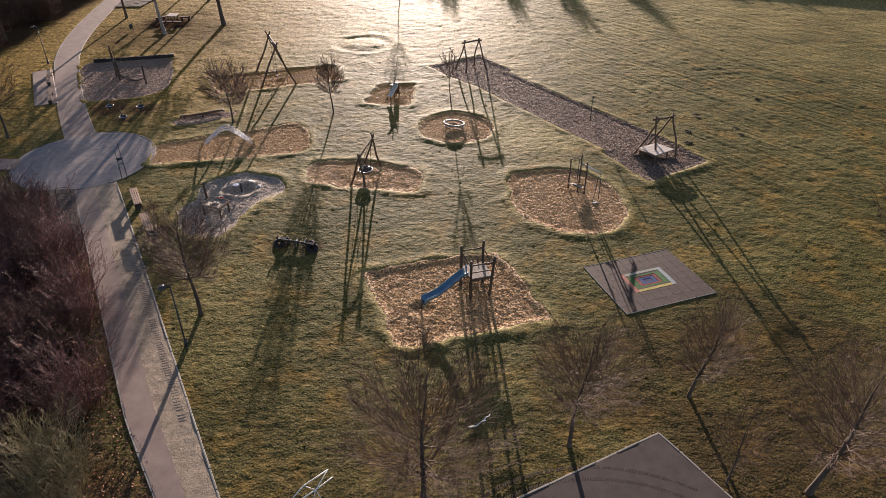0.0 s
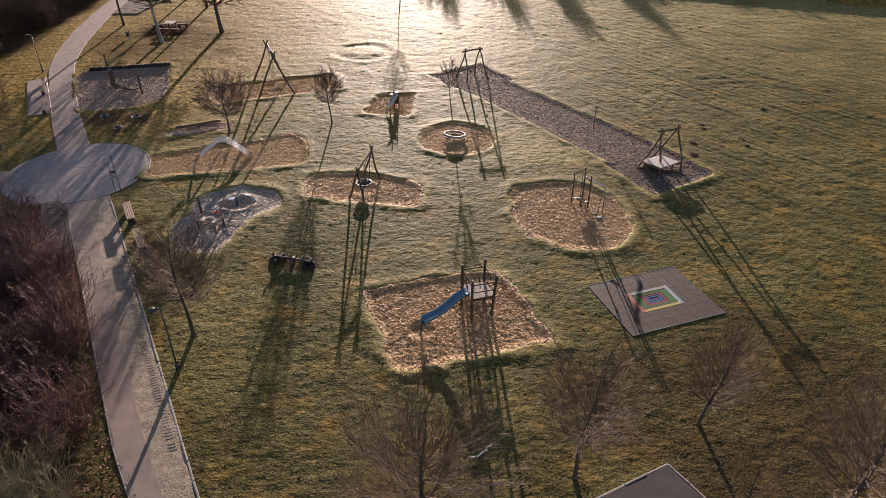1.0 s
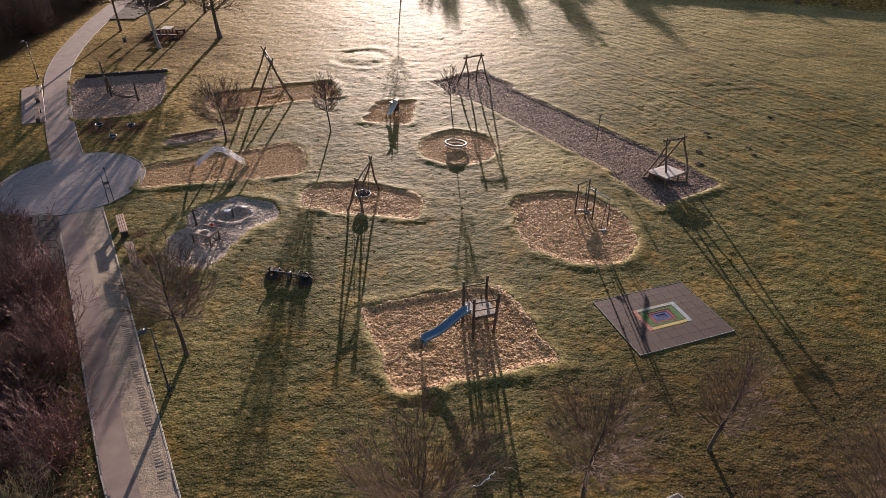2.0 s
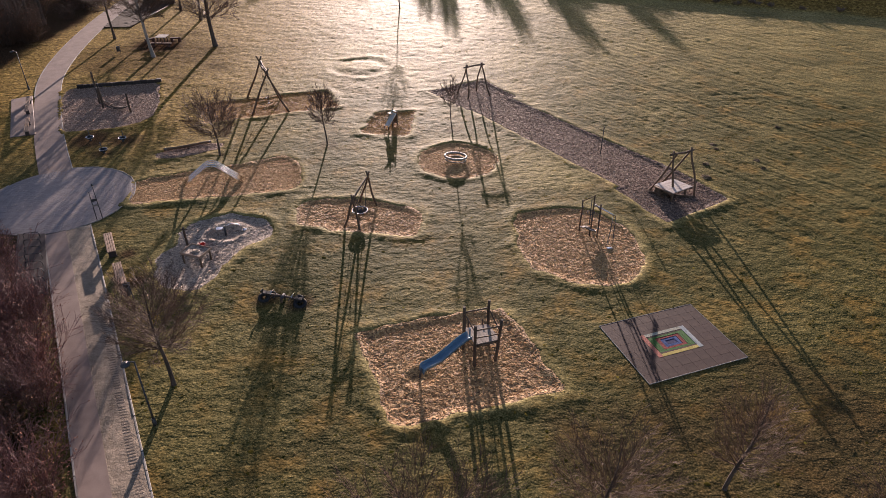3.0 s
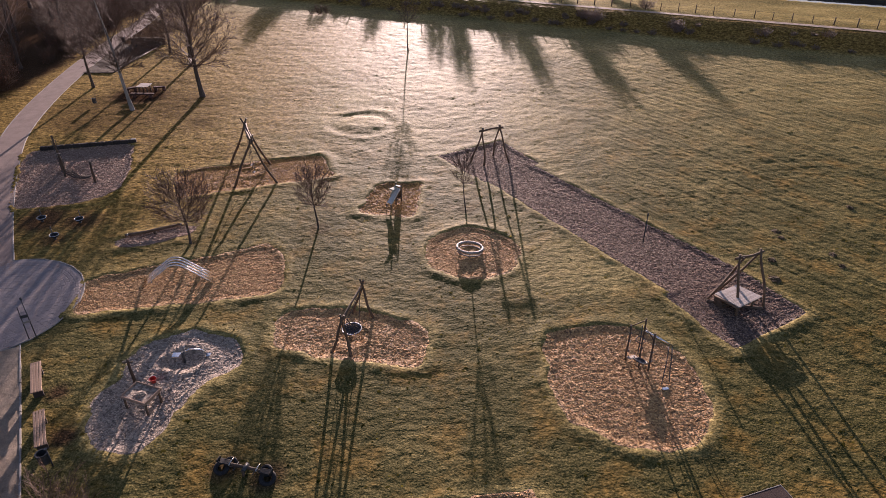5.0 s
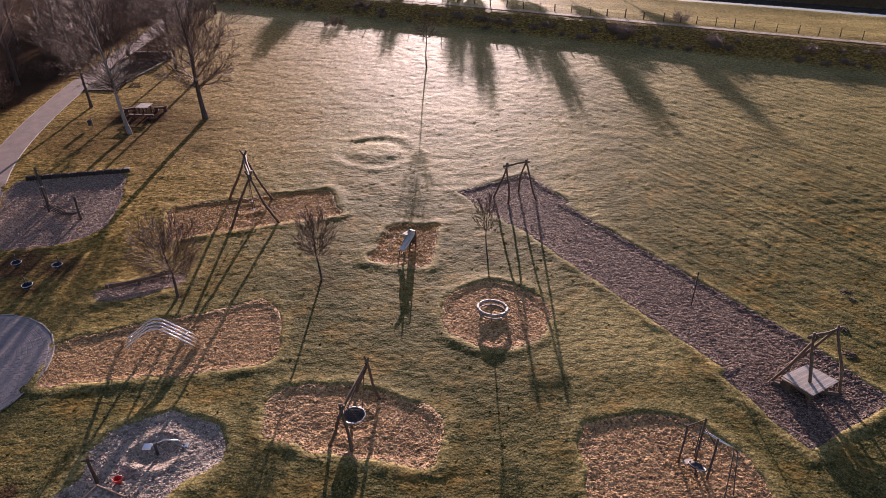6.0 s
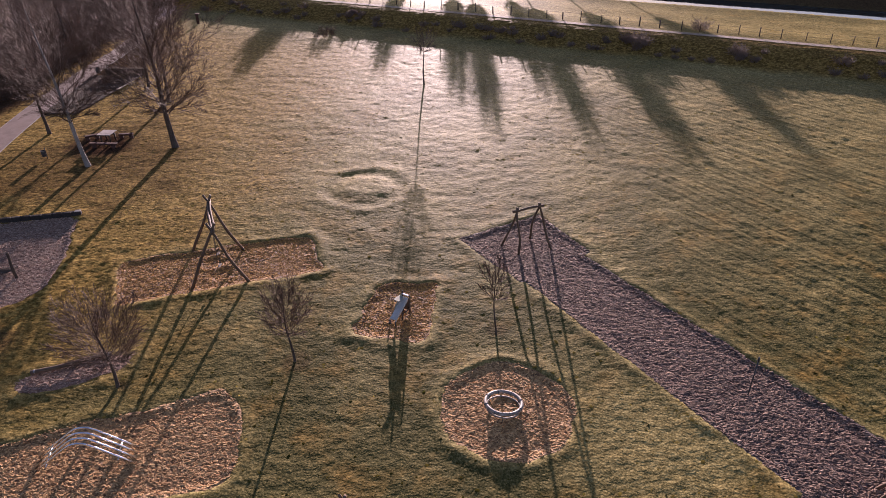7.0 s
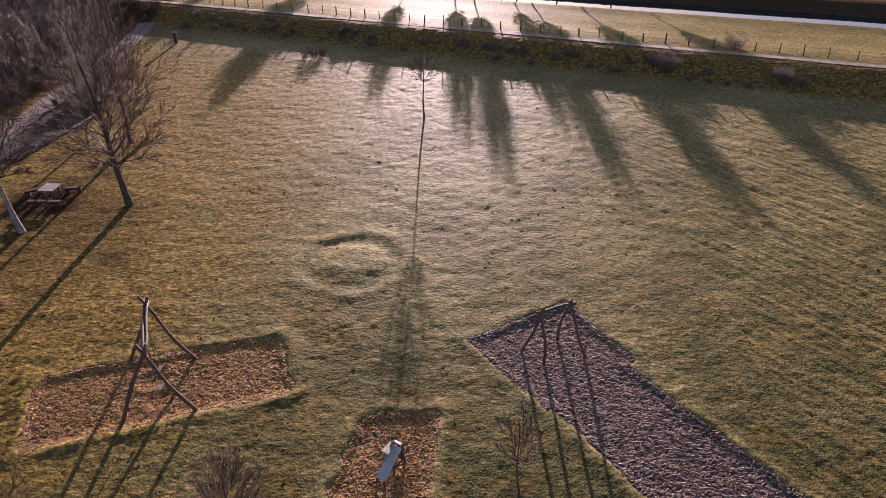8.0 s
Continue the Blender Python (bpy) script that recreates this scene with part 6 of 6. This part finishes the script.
def crowned_tree(x, y, seed, h, bole, girth, width, limbs, forks=(8, 4), low=0.35, across=0.75, rise=0.18, lean=(0.0, 0.0), tip=0.005, twig=TWIG, bark=BARK, label="", z=0.0, droop=0.0):
    """A leafless tree with a leading stem and curved limbs that reach out to a rounded crown.
    low: where the crown is widest."""
    rng = random.Random(seed)
    t = thing("tree", x, y, z, 0, label, "tree", "trees")
    trunk, crown = [], []
    top = h * 0.93
    n = 9
    pts = []
    for i in range(n + 1):
        f = i / n
        zz = -0.35 + (top + 0.35) * f
        bend = (zz / h) ** 0.8 if zz > 0 else 0.0
        w = 0.035 * h * 0.5 * math.sin(math.pi * f)
        pts.append((Vector((lean[0] * bend + w * math.sin(seed + 5 * f), lean[1] * bend + w * math.cos(seed * 1.7 + 4 * f), zz)), max(tip, girth * (1 - 0.92 * f ** 1.1) * (1.45 if i == 0 else 1.0))))
    for a, b in zip(pts, pts[1:]):
        trunk.append((a[0], a[1], b[0], b[1]))

    def stem(zz):
        k = min(n - 1, max(0, int((zz + 0.35) / (top + 0.35) * n)))
        f = (zz + 0.35) / (top + 0.35) * n - k
        return pts[k][0].lerp(pts[k + 1][0], f), pts[k][1] + (pts[k + 1][1] - pts[k][1]) * f

    def reach(u):
        return width * math.sqrt(max(0.02, 1 - ((u - low) / (1 - low)) ** 2)) if u > low else width * (0.50 + 0.50 * u / low)

    axis = Vector((lean[0], lean[1], 0)) / h
    for i in range(limbs):
        u = 0.04 + 0.93 * ((i + rng.random()) / limbs) ** 0.85
        z0 = bole + (h - bole) * max(0.0, u - 0.34) * 0.72 + rng.uniform(0, 0.06) * (h - bole)
        p, r = stem(min(z0, top))
        a = 2.399 * i + rng.uniform(-0.35, 0.35)
        out = reach(u) * rng.uniform(0.72, 1.06)
        ze = bole + (h - bole) * u
        end = Vector((math.cos(a) * out, math.sin(a) * out, ze)) + axis * ze
        mid = p.lerp(end, 0.5) + Vector((math.cos(a), math.sin(a), 0)) * (0.14 * out) + Vector((0, 0, droop * out - 0.04 * (ze - z0)))
        r0 = min(r * 0.5, girth * 0.30 * (1.05 - 0.55 * u))
        prev, pr, length = p, r0, (end - p).length
        m = 6
        for k in range(1, m + 1):
            f = k / m
            q = p * (1 - f) ** 2 + mid * (2 * f * (1 - f)) + end * f * f
            q = q + Vector((rng.gauss(0, 1), rng.gauss(0, 1), rng.gauss(0, 0.6))) * (0.018 * length)
            qr = max(tip, r0 * (1 - 0.9 * f ** 0.7))
            crown.append((prev.copy(), pr, q.copy(), qr))
            d = (q - prev).normalized()
            for _ in range(forks[0] // m + (1 if rng.random() < (forks[0] % m) / m else 0)):
                if k == 1 and rng.random() < 0.7:
                    continue
                shoot(crown, rng, prev.lerp(q, rng.random()), twist(rng, d, across * rng.uniform(0.7, 1.3), rise), length * rng.uniform(0.30, 0.55) * (1.15 - 0.65 * f) + 0.12, max(tip, qr * 0.6), forks[1:], across, rise, tip)
            prev, pr = q, qr
    tr = new("trunk", tube_mesh("trunk", trunk, 9, bark))
    tr.parent = t
    cr = new("crown", tube_mesh("crown", crown, 3, twig))
    cr.parent = t
    return t


# young trees on the lawn
crowned_tree(-9.95, 23.85, 1, 5.5, 1.9, 0.10, 2.15, 48, (13, 7), 0.42, 0.5, 0.10, lean=(-0.2, 0.2), tip=0.0045, label="bare young tree with a dense round crown beside the lamp")
crowned_tree(0.24, 13.5, 2, 6.0, 0.9, 0.11, 2.9, 58, (13, 7), 0.48, 0.45, 0.16, lean=(0.2, 0.2), tip=0.0042, label="broad bare tree with many upright twigs on the turf")
crowned_tree(5.7, 15.5, 3, 5.6, 1.9, 0.09, 1.85, 40, (12, 6), 0.48, 0.45, 0.12, lean=(0.3, 0.0), tip=0.0042, label="slim bare tree with a rounded fan of fine shoots")
crowned_tree(11.02, 17.82, 4, 4.5, 1.0, 0.085, 1.35, 44, (9, 5), 0.42, 0.45, 0.08, lean=(0.75, 0.3), tip=0.0042, label="small leaning bare tree with dense short twigs")
crowned_tree(13.6, 13.2, 5, 6.0, 1.7, 0.12, 2.3, 44, (13, 6), 0.45, 0.5, 0.10, lean=(1.0, 0.3), tip=0.0042, label="leaning bare tree with tangled pale twigs")
crowned_tree(10.9, 13.7, 6, 3.6, 0.8, 0.05, 1.2, 22, (6, 4), 0.40, 0.5, 0.1, lean=(0.1, 0.0), tip=0.0042, label="small bare tree beside the yard kerb")
crowned_tree(-13.4, 46.4, 7, 4.6, 1.35, 0.085, 1.95, 40, (14, 7), 0.42, 0.5, 0.10, lean=(-0.1, 0.0), tip=0.0055, label="round-headed bare tree between the play areas")
crowned_tree(-6.1, 48.0, 8, 4.3, 1.5, 0.065, 1.15, 30, (12, 6), 0.36, 0.5, 0.12, lean=(-0.1, 0.0), tip=0.0055, label="small egg-shaped bare tree on the turf")
crowned_tree(3.05, 49.9, 9, 4.3, 1.9, 0.05, 0.8, 14, (10, 5), 0.40, 0.5, 0.15, lean=(-0.2, 0.0), tip=0.006, label="thin sparse bare sapling beside the chip lane")
crowned_tree(-1.45, 88.3, 10, 5.4, 3.0, 0.085, 1.35, 20, (7, 4), 0.60, 0.45, 0.08, tip=0.008, label="lone slender sapling in the open meadow")
big1 = crowned_tree(-20.1, 73.0, 11, 12.5, 2.4, 0.22, 4.9, 36, (13, 7, 3), 0.42, 0.6, 0.03, lean=(-0.9, 0.3), tip=0.0075, droop=0.10, label="tall bare tree with a wide spreading crown")
big2 = crowned_tree(-25.3, 69.6, 12, 13.0, 3.2, 0.165, 4.2, 32, (12, 7, 3), 0.50, 0.6, 0.04, lean=(-1.4, 0.4), tip=0.0075, droop=0.06, bark=BARK_PALE, label="tall pale-barked bare tree beside the picnic place")
mid1 = crowned_tree(-24.4, 83.6, 13, 10.5, 3.0, 0.15, 3.0, 28, (10, 6, 2), 0.45, 0.55, 0.06, tip=0.008, label="bare tree in a loose row along the path")
for x, y, rz, s, z in ((-28.0, 88.1, 70, 0.95, 0), (-31.4, 76.0, 200, 0.9, 0)):
    c = copy_thing(mid1, pose(x, y, z, 0, 0, rz))
    c.scale = (s, s, s)
side1 = crowned_tree(-28.6, 44.0, 14, 6.4, 2.0, 0.11, 2.2, 30, (9, 5), 0.42, 0.5, 0.1, tip=0.006, label="bare tree beside the plaza")
crowned_tree(25.5, 27.5, 15, 5.0, 0.7, 0.09, 2.2, 34, (9, 5), 0.45, 0.5, 0.1, tip=0.006, label="low bare tree at the meadow's edge")

# woods beyond the path
wood_spots = random.Random(77)
wood1 = bare_tree(-44.0, 80.0, 31, 11.0, 2.5, 0.20, 13, 0.8, 0.30, (0, 0), (2, 2), twig=TWIG_WOOD, label="bare tree in the dense dark wood edge")
wood2 = bare_tree(-45.5, 66.0, 32, 8.5, 1.8, 0.15, 14, 0.9, 0.30, (0.3, 0), (2, 2), twig=TWIG_WOOD, label="bare tree in the dense dark wood edge")
woods = []
for k in range(66):
    y = wood_spots.uniform(50, 142)
    x = -40.0 - wood_spots.random() ** 1.9 * 24 - 0.01 * (y - 50)
    src = (wood1, wood2)[k % 2]
    c = copy_thing(src, pose(x, y, 0, 0, 0, wood_spots.uniform(0, 360)))
    s = wood_spots.uniform(0.75, 1.1)
    c.scale = (s, s, s)
    tagged(c, "bare tree in the dense dark wood edge", group="wood edge trees")


def leaf_sheet(name, at, size, seed):
    """Small curled dead leaves, a folded pair of triangles each, at the points given."""
    rs = np.random.RandomState(seed)
    n = len(at)
    a, b = rs.uniform(0, 6.283, n), rs.normal(0, 0.5, n)
    u = np.column_stack([np.cos(a) * np.cos(b), np.sin(a) * np.cos(b), np.sin(b)])
    w = np.column_stack([-np.sin(a), np.cos(a), rs.normal(0, 0.5, n)])
    ln = (size * rs.uniform(0.6, 1.3, n))[:, None]
    fold = np.array([0, 0, 1.0]) * ln * 0.25
    v = np.stack([at - u * ln, at + w * ln * 0.5 + fold, at + u * ln, at - w * ln * 0.5 + fold], axis=1).reshape(-1, 3)
    i = np.arange(n) * 4
    faces = np.concatenate([np.column_stack([i, i + 2, i + 1]), np.column_stack([i, i + 3, i + 2])])
    return mesh_from(name, [tuple(p) for p in v], [tuple(int(k) for k in f) for f in faces], DEAD_LEAF)


def shrub(seed, h, stems, twig, label, forks=(7, 4), x=0.0, y=0.0, spread=0.7, name="shrub", leaves=0):
    """A thicket of arching stems from one stool, with fine side shoots."""
    rng = random.Random(seed)
    t = thing(name, x, y, 0, 0, label, "shrub", "shrubs")
    segs = []
    for s in range(stems):
        a = rng.uniform(0, 6.283)
        rr = rng.uniform(0, 0.6)
        o = rng.uniform(0.1, 1.0) * spread
        d = Vector((math.cos(a) * o, math.sin(a) * o, 1)).normalized()
        shoot(segs, rng, Vector((rr * math.cos(a), rr * math.sin(a), -0.1)), d, h * rng.uniform(0.6, 1.0), 0.018, forks, 0.75, 0.12, 0.0065)
    ob = new("crown", tube_mesh("crown", segs, 3, twig))
    ob.parent = t
    if leaves:
        at = np.array([segs[rng.randrange(len(segs))][2] for _ in range(leaves)])
        ob = new("leaves", leaf_sheet("leaves", at, 0.05, seed))
        ob.parent = t
        tagged(ob, "curled reddish dead leaves")
    return t


def path_left(y):
    return float(np.interp(y, [p.y for p, a, w in PATH_LINE], [p.x + a.x * w for p, a, w in PATH_LINE]))


rng = random.Random(5)
kinds = [shrub(301, 3.0, 26, TWIG_RED, "dense dark red leafless shrub beside the footpath", leaves=420, x=-18.6, y=26.0),
         shrub(302, 2.6, 24, TWIG_RED, "dense dark red leafless shrub beside the footpath", leaves=420, x=-21.0, y=29.5),
         shrub(303, 2.4, 22, TWIG, "brown leafless shrub in the path-side thicket", leaves=420, x=-16.5, y=19.5)]
for k in range(112):
    y = rng.uniform(9, 33.0)
    x = path_left(y) - (1.3 if y > 17 else 2.6) - rng.random() ** 1.1 * 12
    if y > 28.5:
        x -= 2.2
    if math.hypot(x + 12.3, y - 14.6) < 3.0 or (y < 18 and x > -13.5):
        continue
    c = copy_thing(kinds[k % 3], pose(x, y, 0, 0, 0, rng.uniform(0, 360)))
    s = rng.uniform(0.75, 1.15)
    c.scale = (s, s, s * rng.uniform(0.85, 1.1))
olive = shrub(310, 2.6, 26, TWIG_OLIVE, "olive upright shrub with feathery shoots", x=-12.0, y=14.4, spread=0.45)
for x, y, s in ((-13.3, 15.4, 0.95), (-12.9, 13.4, 0.9), (-11.4, 13.0, 0.7)):
    c = copy_thing(olive, pose(x, y, 0, 0, 0, rng.uniform(0, 360)))
    c.scale = (s, s, s)
# undergrowth in the wood edge, and on and behind the dike
for k in range(88):
    y = rng.uniform(48, 135)
    x = -39.6 - rng.random() ** 1.6 * 15
    c = copy_thing(kinds[2], pose(x, y, 0, 0, 0, rng.uniform(0, 360)))
    s = rng.uniform(0.8, 1.5)
    c.scale = (s, s, s)
    tagged(c, "tangled brown undergrowth shrub at the wood edge", group="undergrowth")
for k in range(7):
    x = path_left(50) - rng.uniform(4, 14)
    y = rng.uniform(44, 56)
    c = copy_thing(kinds[2], pose(x, y, 0, 0, 0, rng.uniform(0, 360)))
lit = np.random.RandomState(77)
ly = lit.uniform(8, 36, 14000)
lx = np.array([path_left(v) for v in ly]) - 0.35 - 13 * lit.uniform(0, 1, 14000) ** 1.2
litter = new("leaf_litter", leaf_sheet("leaf_litter", np.column_stack([lx, ly, land(lx, ly) + 0.02]), 0.055, 78))
tagged(litter, "fallen reddish-brown leaves on bare ground beside the footpath", "leaf litter", kind="stuff")
pale = shrub(320, 1.5, 30, TWIG_WOOD, "low pale bare bush on the dike", x=13.0, y=108.6, spread=1.1)
pale.matrix_basis = pose(21.6, 99.0, float(dike(np.array([21.6]), np.array([99.0]))[0]))
slope = [(21.0, 110.0, 1.0), (22.5, 109.6, 0.8), (29.3, 116.2, 1.1), (31.0, 109.5, 0.9), (2.0, 109.6, 0.7), (-12.0, 109.4, 0.7), (13.0, 109.8, 0.6), (40.0, 109.5, 0.8)]
slope += [(rng.uniform(-34, 52), rng.uniform(107.2, 110.6), rng.uniform(0.35, 0.65)) for _ in range(70)]
for x, off, s in slope:
    c = copy_thing(pale, pose(x, off - 0.46 * x, float(dike(np.array([x]), np.array([off - 0.46 * x]))[0]) - 0.05, 0, 0, rng.uniform(0, 360)))
    c.scale = (s, s, s * 0.8)
for x, y, s in ((-14.0, 107.3, 0.55), (-13.1, 107.9, 0.45), (-14.9, 106.6, 0.35)):
    c = copy_thing(kinds[2], pose(x, y, 0, 0, 0, rng.uniform(0, 360)))
    c.scale = (s, s, s)
    tagged(c, "small dark bare bush at the meadow's far side")


# ---------------------------------------------------------------- dike fence, crest track, river and far bank
def dike_z(x, v):
    return float(dike(np.array([x]), np.array([v - 0.46 * x]))[0])


def fence():
    t = thing("pasture_fence", 20, 105.5, 0, 0, "pasture fence of thin dark posts and wire along the dike", "fence")
    tops = []
    x = -40.0
    while x < 75:
        v = 115.4 + random.uniform(-0.15, 0.15)
        y = v - 0.46 * x
        z = dike_z(x, v)
        h = random.uniform(0.85, 1.15)
        part("fence_post", bar([(x - 20, y - 105.5, z - 0.3), (x - 20 + random.uniform(-0.06, 0.06), y - 105.5, z + h)], random.choice((0.05, 0.06, 0.08)), 6), WOOD_DARK, t)
        tops.append(Vector((x - 20, y - 105.5, z)))
        x += 2.05 + random.uniform(-0.3, 0.3)
    for h in (0.45, 0.85):
        part("wire", bar([p + Vector((0, 0, h)) for p in tops], 0.008, 4), IRON, t)


fence()


def ribbon(name, v0, v1, lift, mat, label, x0=-70, x1=110, n=90, cat="track", fixed=None):
    bm = bmesh.new()
    prev = None
    for k in range(n + 1):
        x = x0 + (x1 - x0) * k / n
        row = []
        for f in (0, 0.5, 1):
            v = v0 + (v1 - v0) * f + (0.15 * float(value_noise(x, f * 9, 3.0, 8)) if fixed is None else 0)
            z = dike_z(x, v) + lift if fixed is None else fixed
            row.append(bm.verts.new((x, v - 0.46 * x, z)))
        row = row + [bm.verts.new((row[2].co.x, row[2].co.y, row[2].co.z - 0.3)), bm.verts.new((row[0].co.x, row[0].co.y, row[0].co.z - 0.3))]
        if prev:
            for j in range(4):
                bm.faces.new((prev[j], row[j], row[j + 1], prev[j + 1]))
        prev = row
    bmesh.ops.recalc_face_normals(bm, faces=bm.faces)
    return solid(name, bm, mat, label, cat, kind="structure")


ribbon("dike_track", 113.15, 114.25, 0.05, GRAVEL, "narrow pale gravel track along the dike crest")
ribbon("water", 139.0, 149.5, 0, WATER, "still river reflecting the bright sky", -200, 200, 40, "water", fixed=-0.35)

# trees on the far bank, whose long shadows cross the meadow
far_rng = random.Random(9)
bank1 = crowned_tree(4.5, 157.0, 16, 10.2, 4.4, 0.16, 1.65, 40, (13, 6), 0.45, 0.5, 0.10, tip=0.018, z=0.9, label="slender bare tree on the far river bank")
for x, y, s in ((12.3, 156.5, 1.03), (9.9, 161.0, 0.93), (19.0, 154.0, 1.06), (27.6, 150.0, 1.0), (1.7, 163.0, 0.98), (-6.3, 163.0, 0.86), (-20.4, 171.0, 1.0), (-21.8, 175.0, 0.98), (-35.0, 178.0, 0.8)):
    c = copy_thing(bank1, pose(x, y, 0.9, 0, 0, far_rng.uniform(0, 360)))
    c.scale = (s, s, s)
    tagged(c, "bare tree on the far river bank", group="river bank trees")


# ---------------------------------------------------------------- log-edged bed at the far path
t = thing("planting_bed", -32.7, 86.0, 0, 0, "bare dark planting bed edged with low logs beside the path", "planting bed")
for a, b in (((-1.6, -5.4), (1.3, -5.4)), ((1.3, -5.4), (2.5, 5.4))):
    part("log", bar([(a[0], a[1], 0.05), (b[0], b[1], 0.05)], 0.065, 8), WOOD_DARK, t)
bed = grid_patch("bed_soil", lambda x, y: convex(x, y, [(-1.6, -5.4), (1.3, -5.4), (2.5, 5.6), (-2.2, 5.6)], 12), (-2.8, -6, 3, 6.2), SOIL, 0.1, lambda x, y, d: 0.09 + 0.05 * fbm(x, y, 0.4, 6, 2), 0.1)
bed.parent = t
t = thing("low_wall", -31.7, 91.85, 0, -2, "low dark timber-block wall beyond the planting bed", "wall")
for k in range(7):
    part("wall_block", made_box(-1.68 + 0.56 * k, 0, 0.25, 0.55, 0.36, 1.1, None, 0.03), WOOD_DARK, t)
t = thing("marker_post", -31.7, 114.8, 0, 20, "stout reddish-brown wooden post beside the far path", "post")
part("post", made_box(0, 0, 0.45, 0.34, 0.3, 1.5, None, 0.05), RED_LOG, t)
part("cap", made_box(0.02, 0, 1.24, 0.52, 0.42, 0.16, None, 0.05), RED_LOG, t)


# ---------------------------------------------------------------- grass clumps
def grass_clumps():
    rs = np.random.RandomState(3)
    xs, ys, hs = [], [], []
    for n, x0, x1, y0, y1, s in ((12000, -17, 26, 12, 46, 0.9), (10000, -32, 36, 44, 75, 1.0), (7000, -34, 48, 70, 108, 1.2)):
        xs.append(rs.uniform(x0, x1, n)); ys.append(rs.uniform(y0, y1, n)); hs.append(np.full(n, s))
    x, y, s = (np.concatenate(a) for a in (xs, ys, hs))
    keep = path_distance(x, y) > 0.10
    for _, fn, _, (x0, y0, x1, y1), _ in PITS:
        near = (x > x0) & (x < x1) & (y > y0) & (y < y1)
        k2 = np.ones(len(x), bool)
        k2[near] = fn(x[near], y[near]) + edge_wobble(x[near], y[near]) > 0.08
        keep &= k2
    keep &= convex(x, y, [(8.45, 26.9), (13.4, 28.6), (15.0, 24.5), (9.9, 22.8)], 20) > 0.0
    keep &= convex(x, y, [(-18.0, 3.3), (9.2, 15.95), (16.1, 3.7), (-11.0, -9.0)], 20) > 0.05
    soil_dim, dry_bright, _ = tint(x, y)
    keep &= rs.uniform(0, 1, len(x)) > soil_dim * 0.85
    keep &= (fbm(x, y, 1.3, 60, 2) + rs.uniform(-0.5, 0.5, len(x))) > -0.45
    x, y, s, dry_bright = x[keep], y[keep], s[keep], dry_bright[keep]
    n = len(x)
    z = land(x, y) - 0.015
    r = rs.uniform(0.05, 0.15, n) * s
    h = 0.015 + r * rs.uniform(0.0, 0.10, n)
    a = rs.uniform(0, 1.26, n)
    sides = 5
    v = np.empty((n, sides + 1, 3))
    for k in range(sides):
        rr = r * rs.uniform(0.6, 1.35, n)
        v[:, k] = np.column_stack([x + rr * np.cos(a + 1.2566 * k), y + rr * np.sin(a + 1.2566 * k), z])
    v[:, sides] = np.column_stack([x + rs.normal(0, 0.35, n) * r, y + rs.normal(0, 0.35, n) * r, z + h])
    base = (np.arange(n) * (sides + 1))[:, None]
    f = np.concatenate([base + np.array([[k, (k + 1) % sides, sides]]) for k in range(sides)])
    me = bpy.data.meshes.new("grass")
    me.vertices.add(n * (sides + 1))
    me.vertices.foreach_set("co", v.ravel())
    me.loops.add(f.size)
    me.polygons.add(len(f))
    me.loops.foreach_set("vertex_index", f.ravel().astype(np.int32))
    me.polygons.foreach_set("loop_start", np.arange(len(f)) * 3)
    me.update(calc_edges=True)
    at = me.attributes.new("dry_bright", "FLOAT", "POINT")
    at.data.foreach_set("value", np.repeat(np.clip(dry_bright * 0.9, 0, 1), sides + 1).astype(np.float32))
    me.materials.append(CLUMPS)
    tagged(new("grass", me), "short tufty winter grass, olive and straw", "grass", kind="stuff")


grass_clumps()
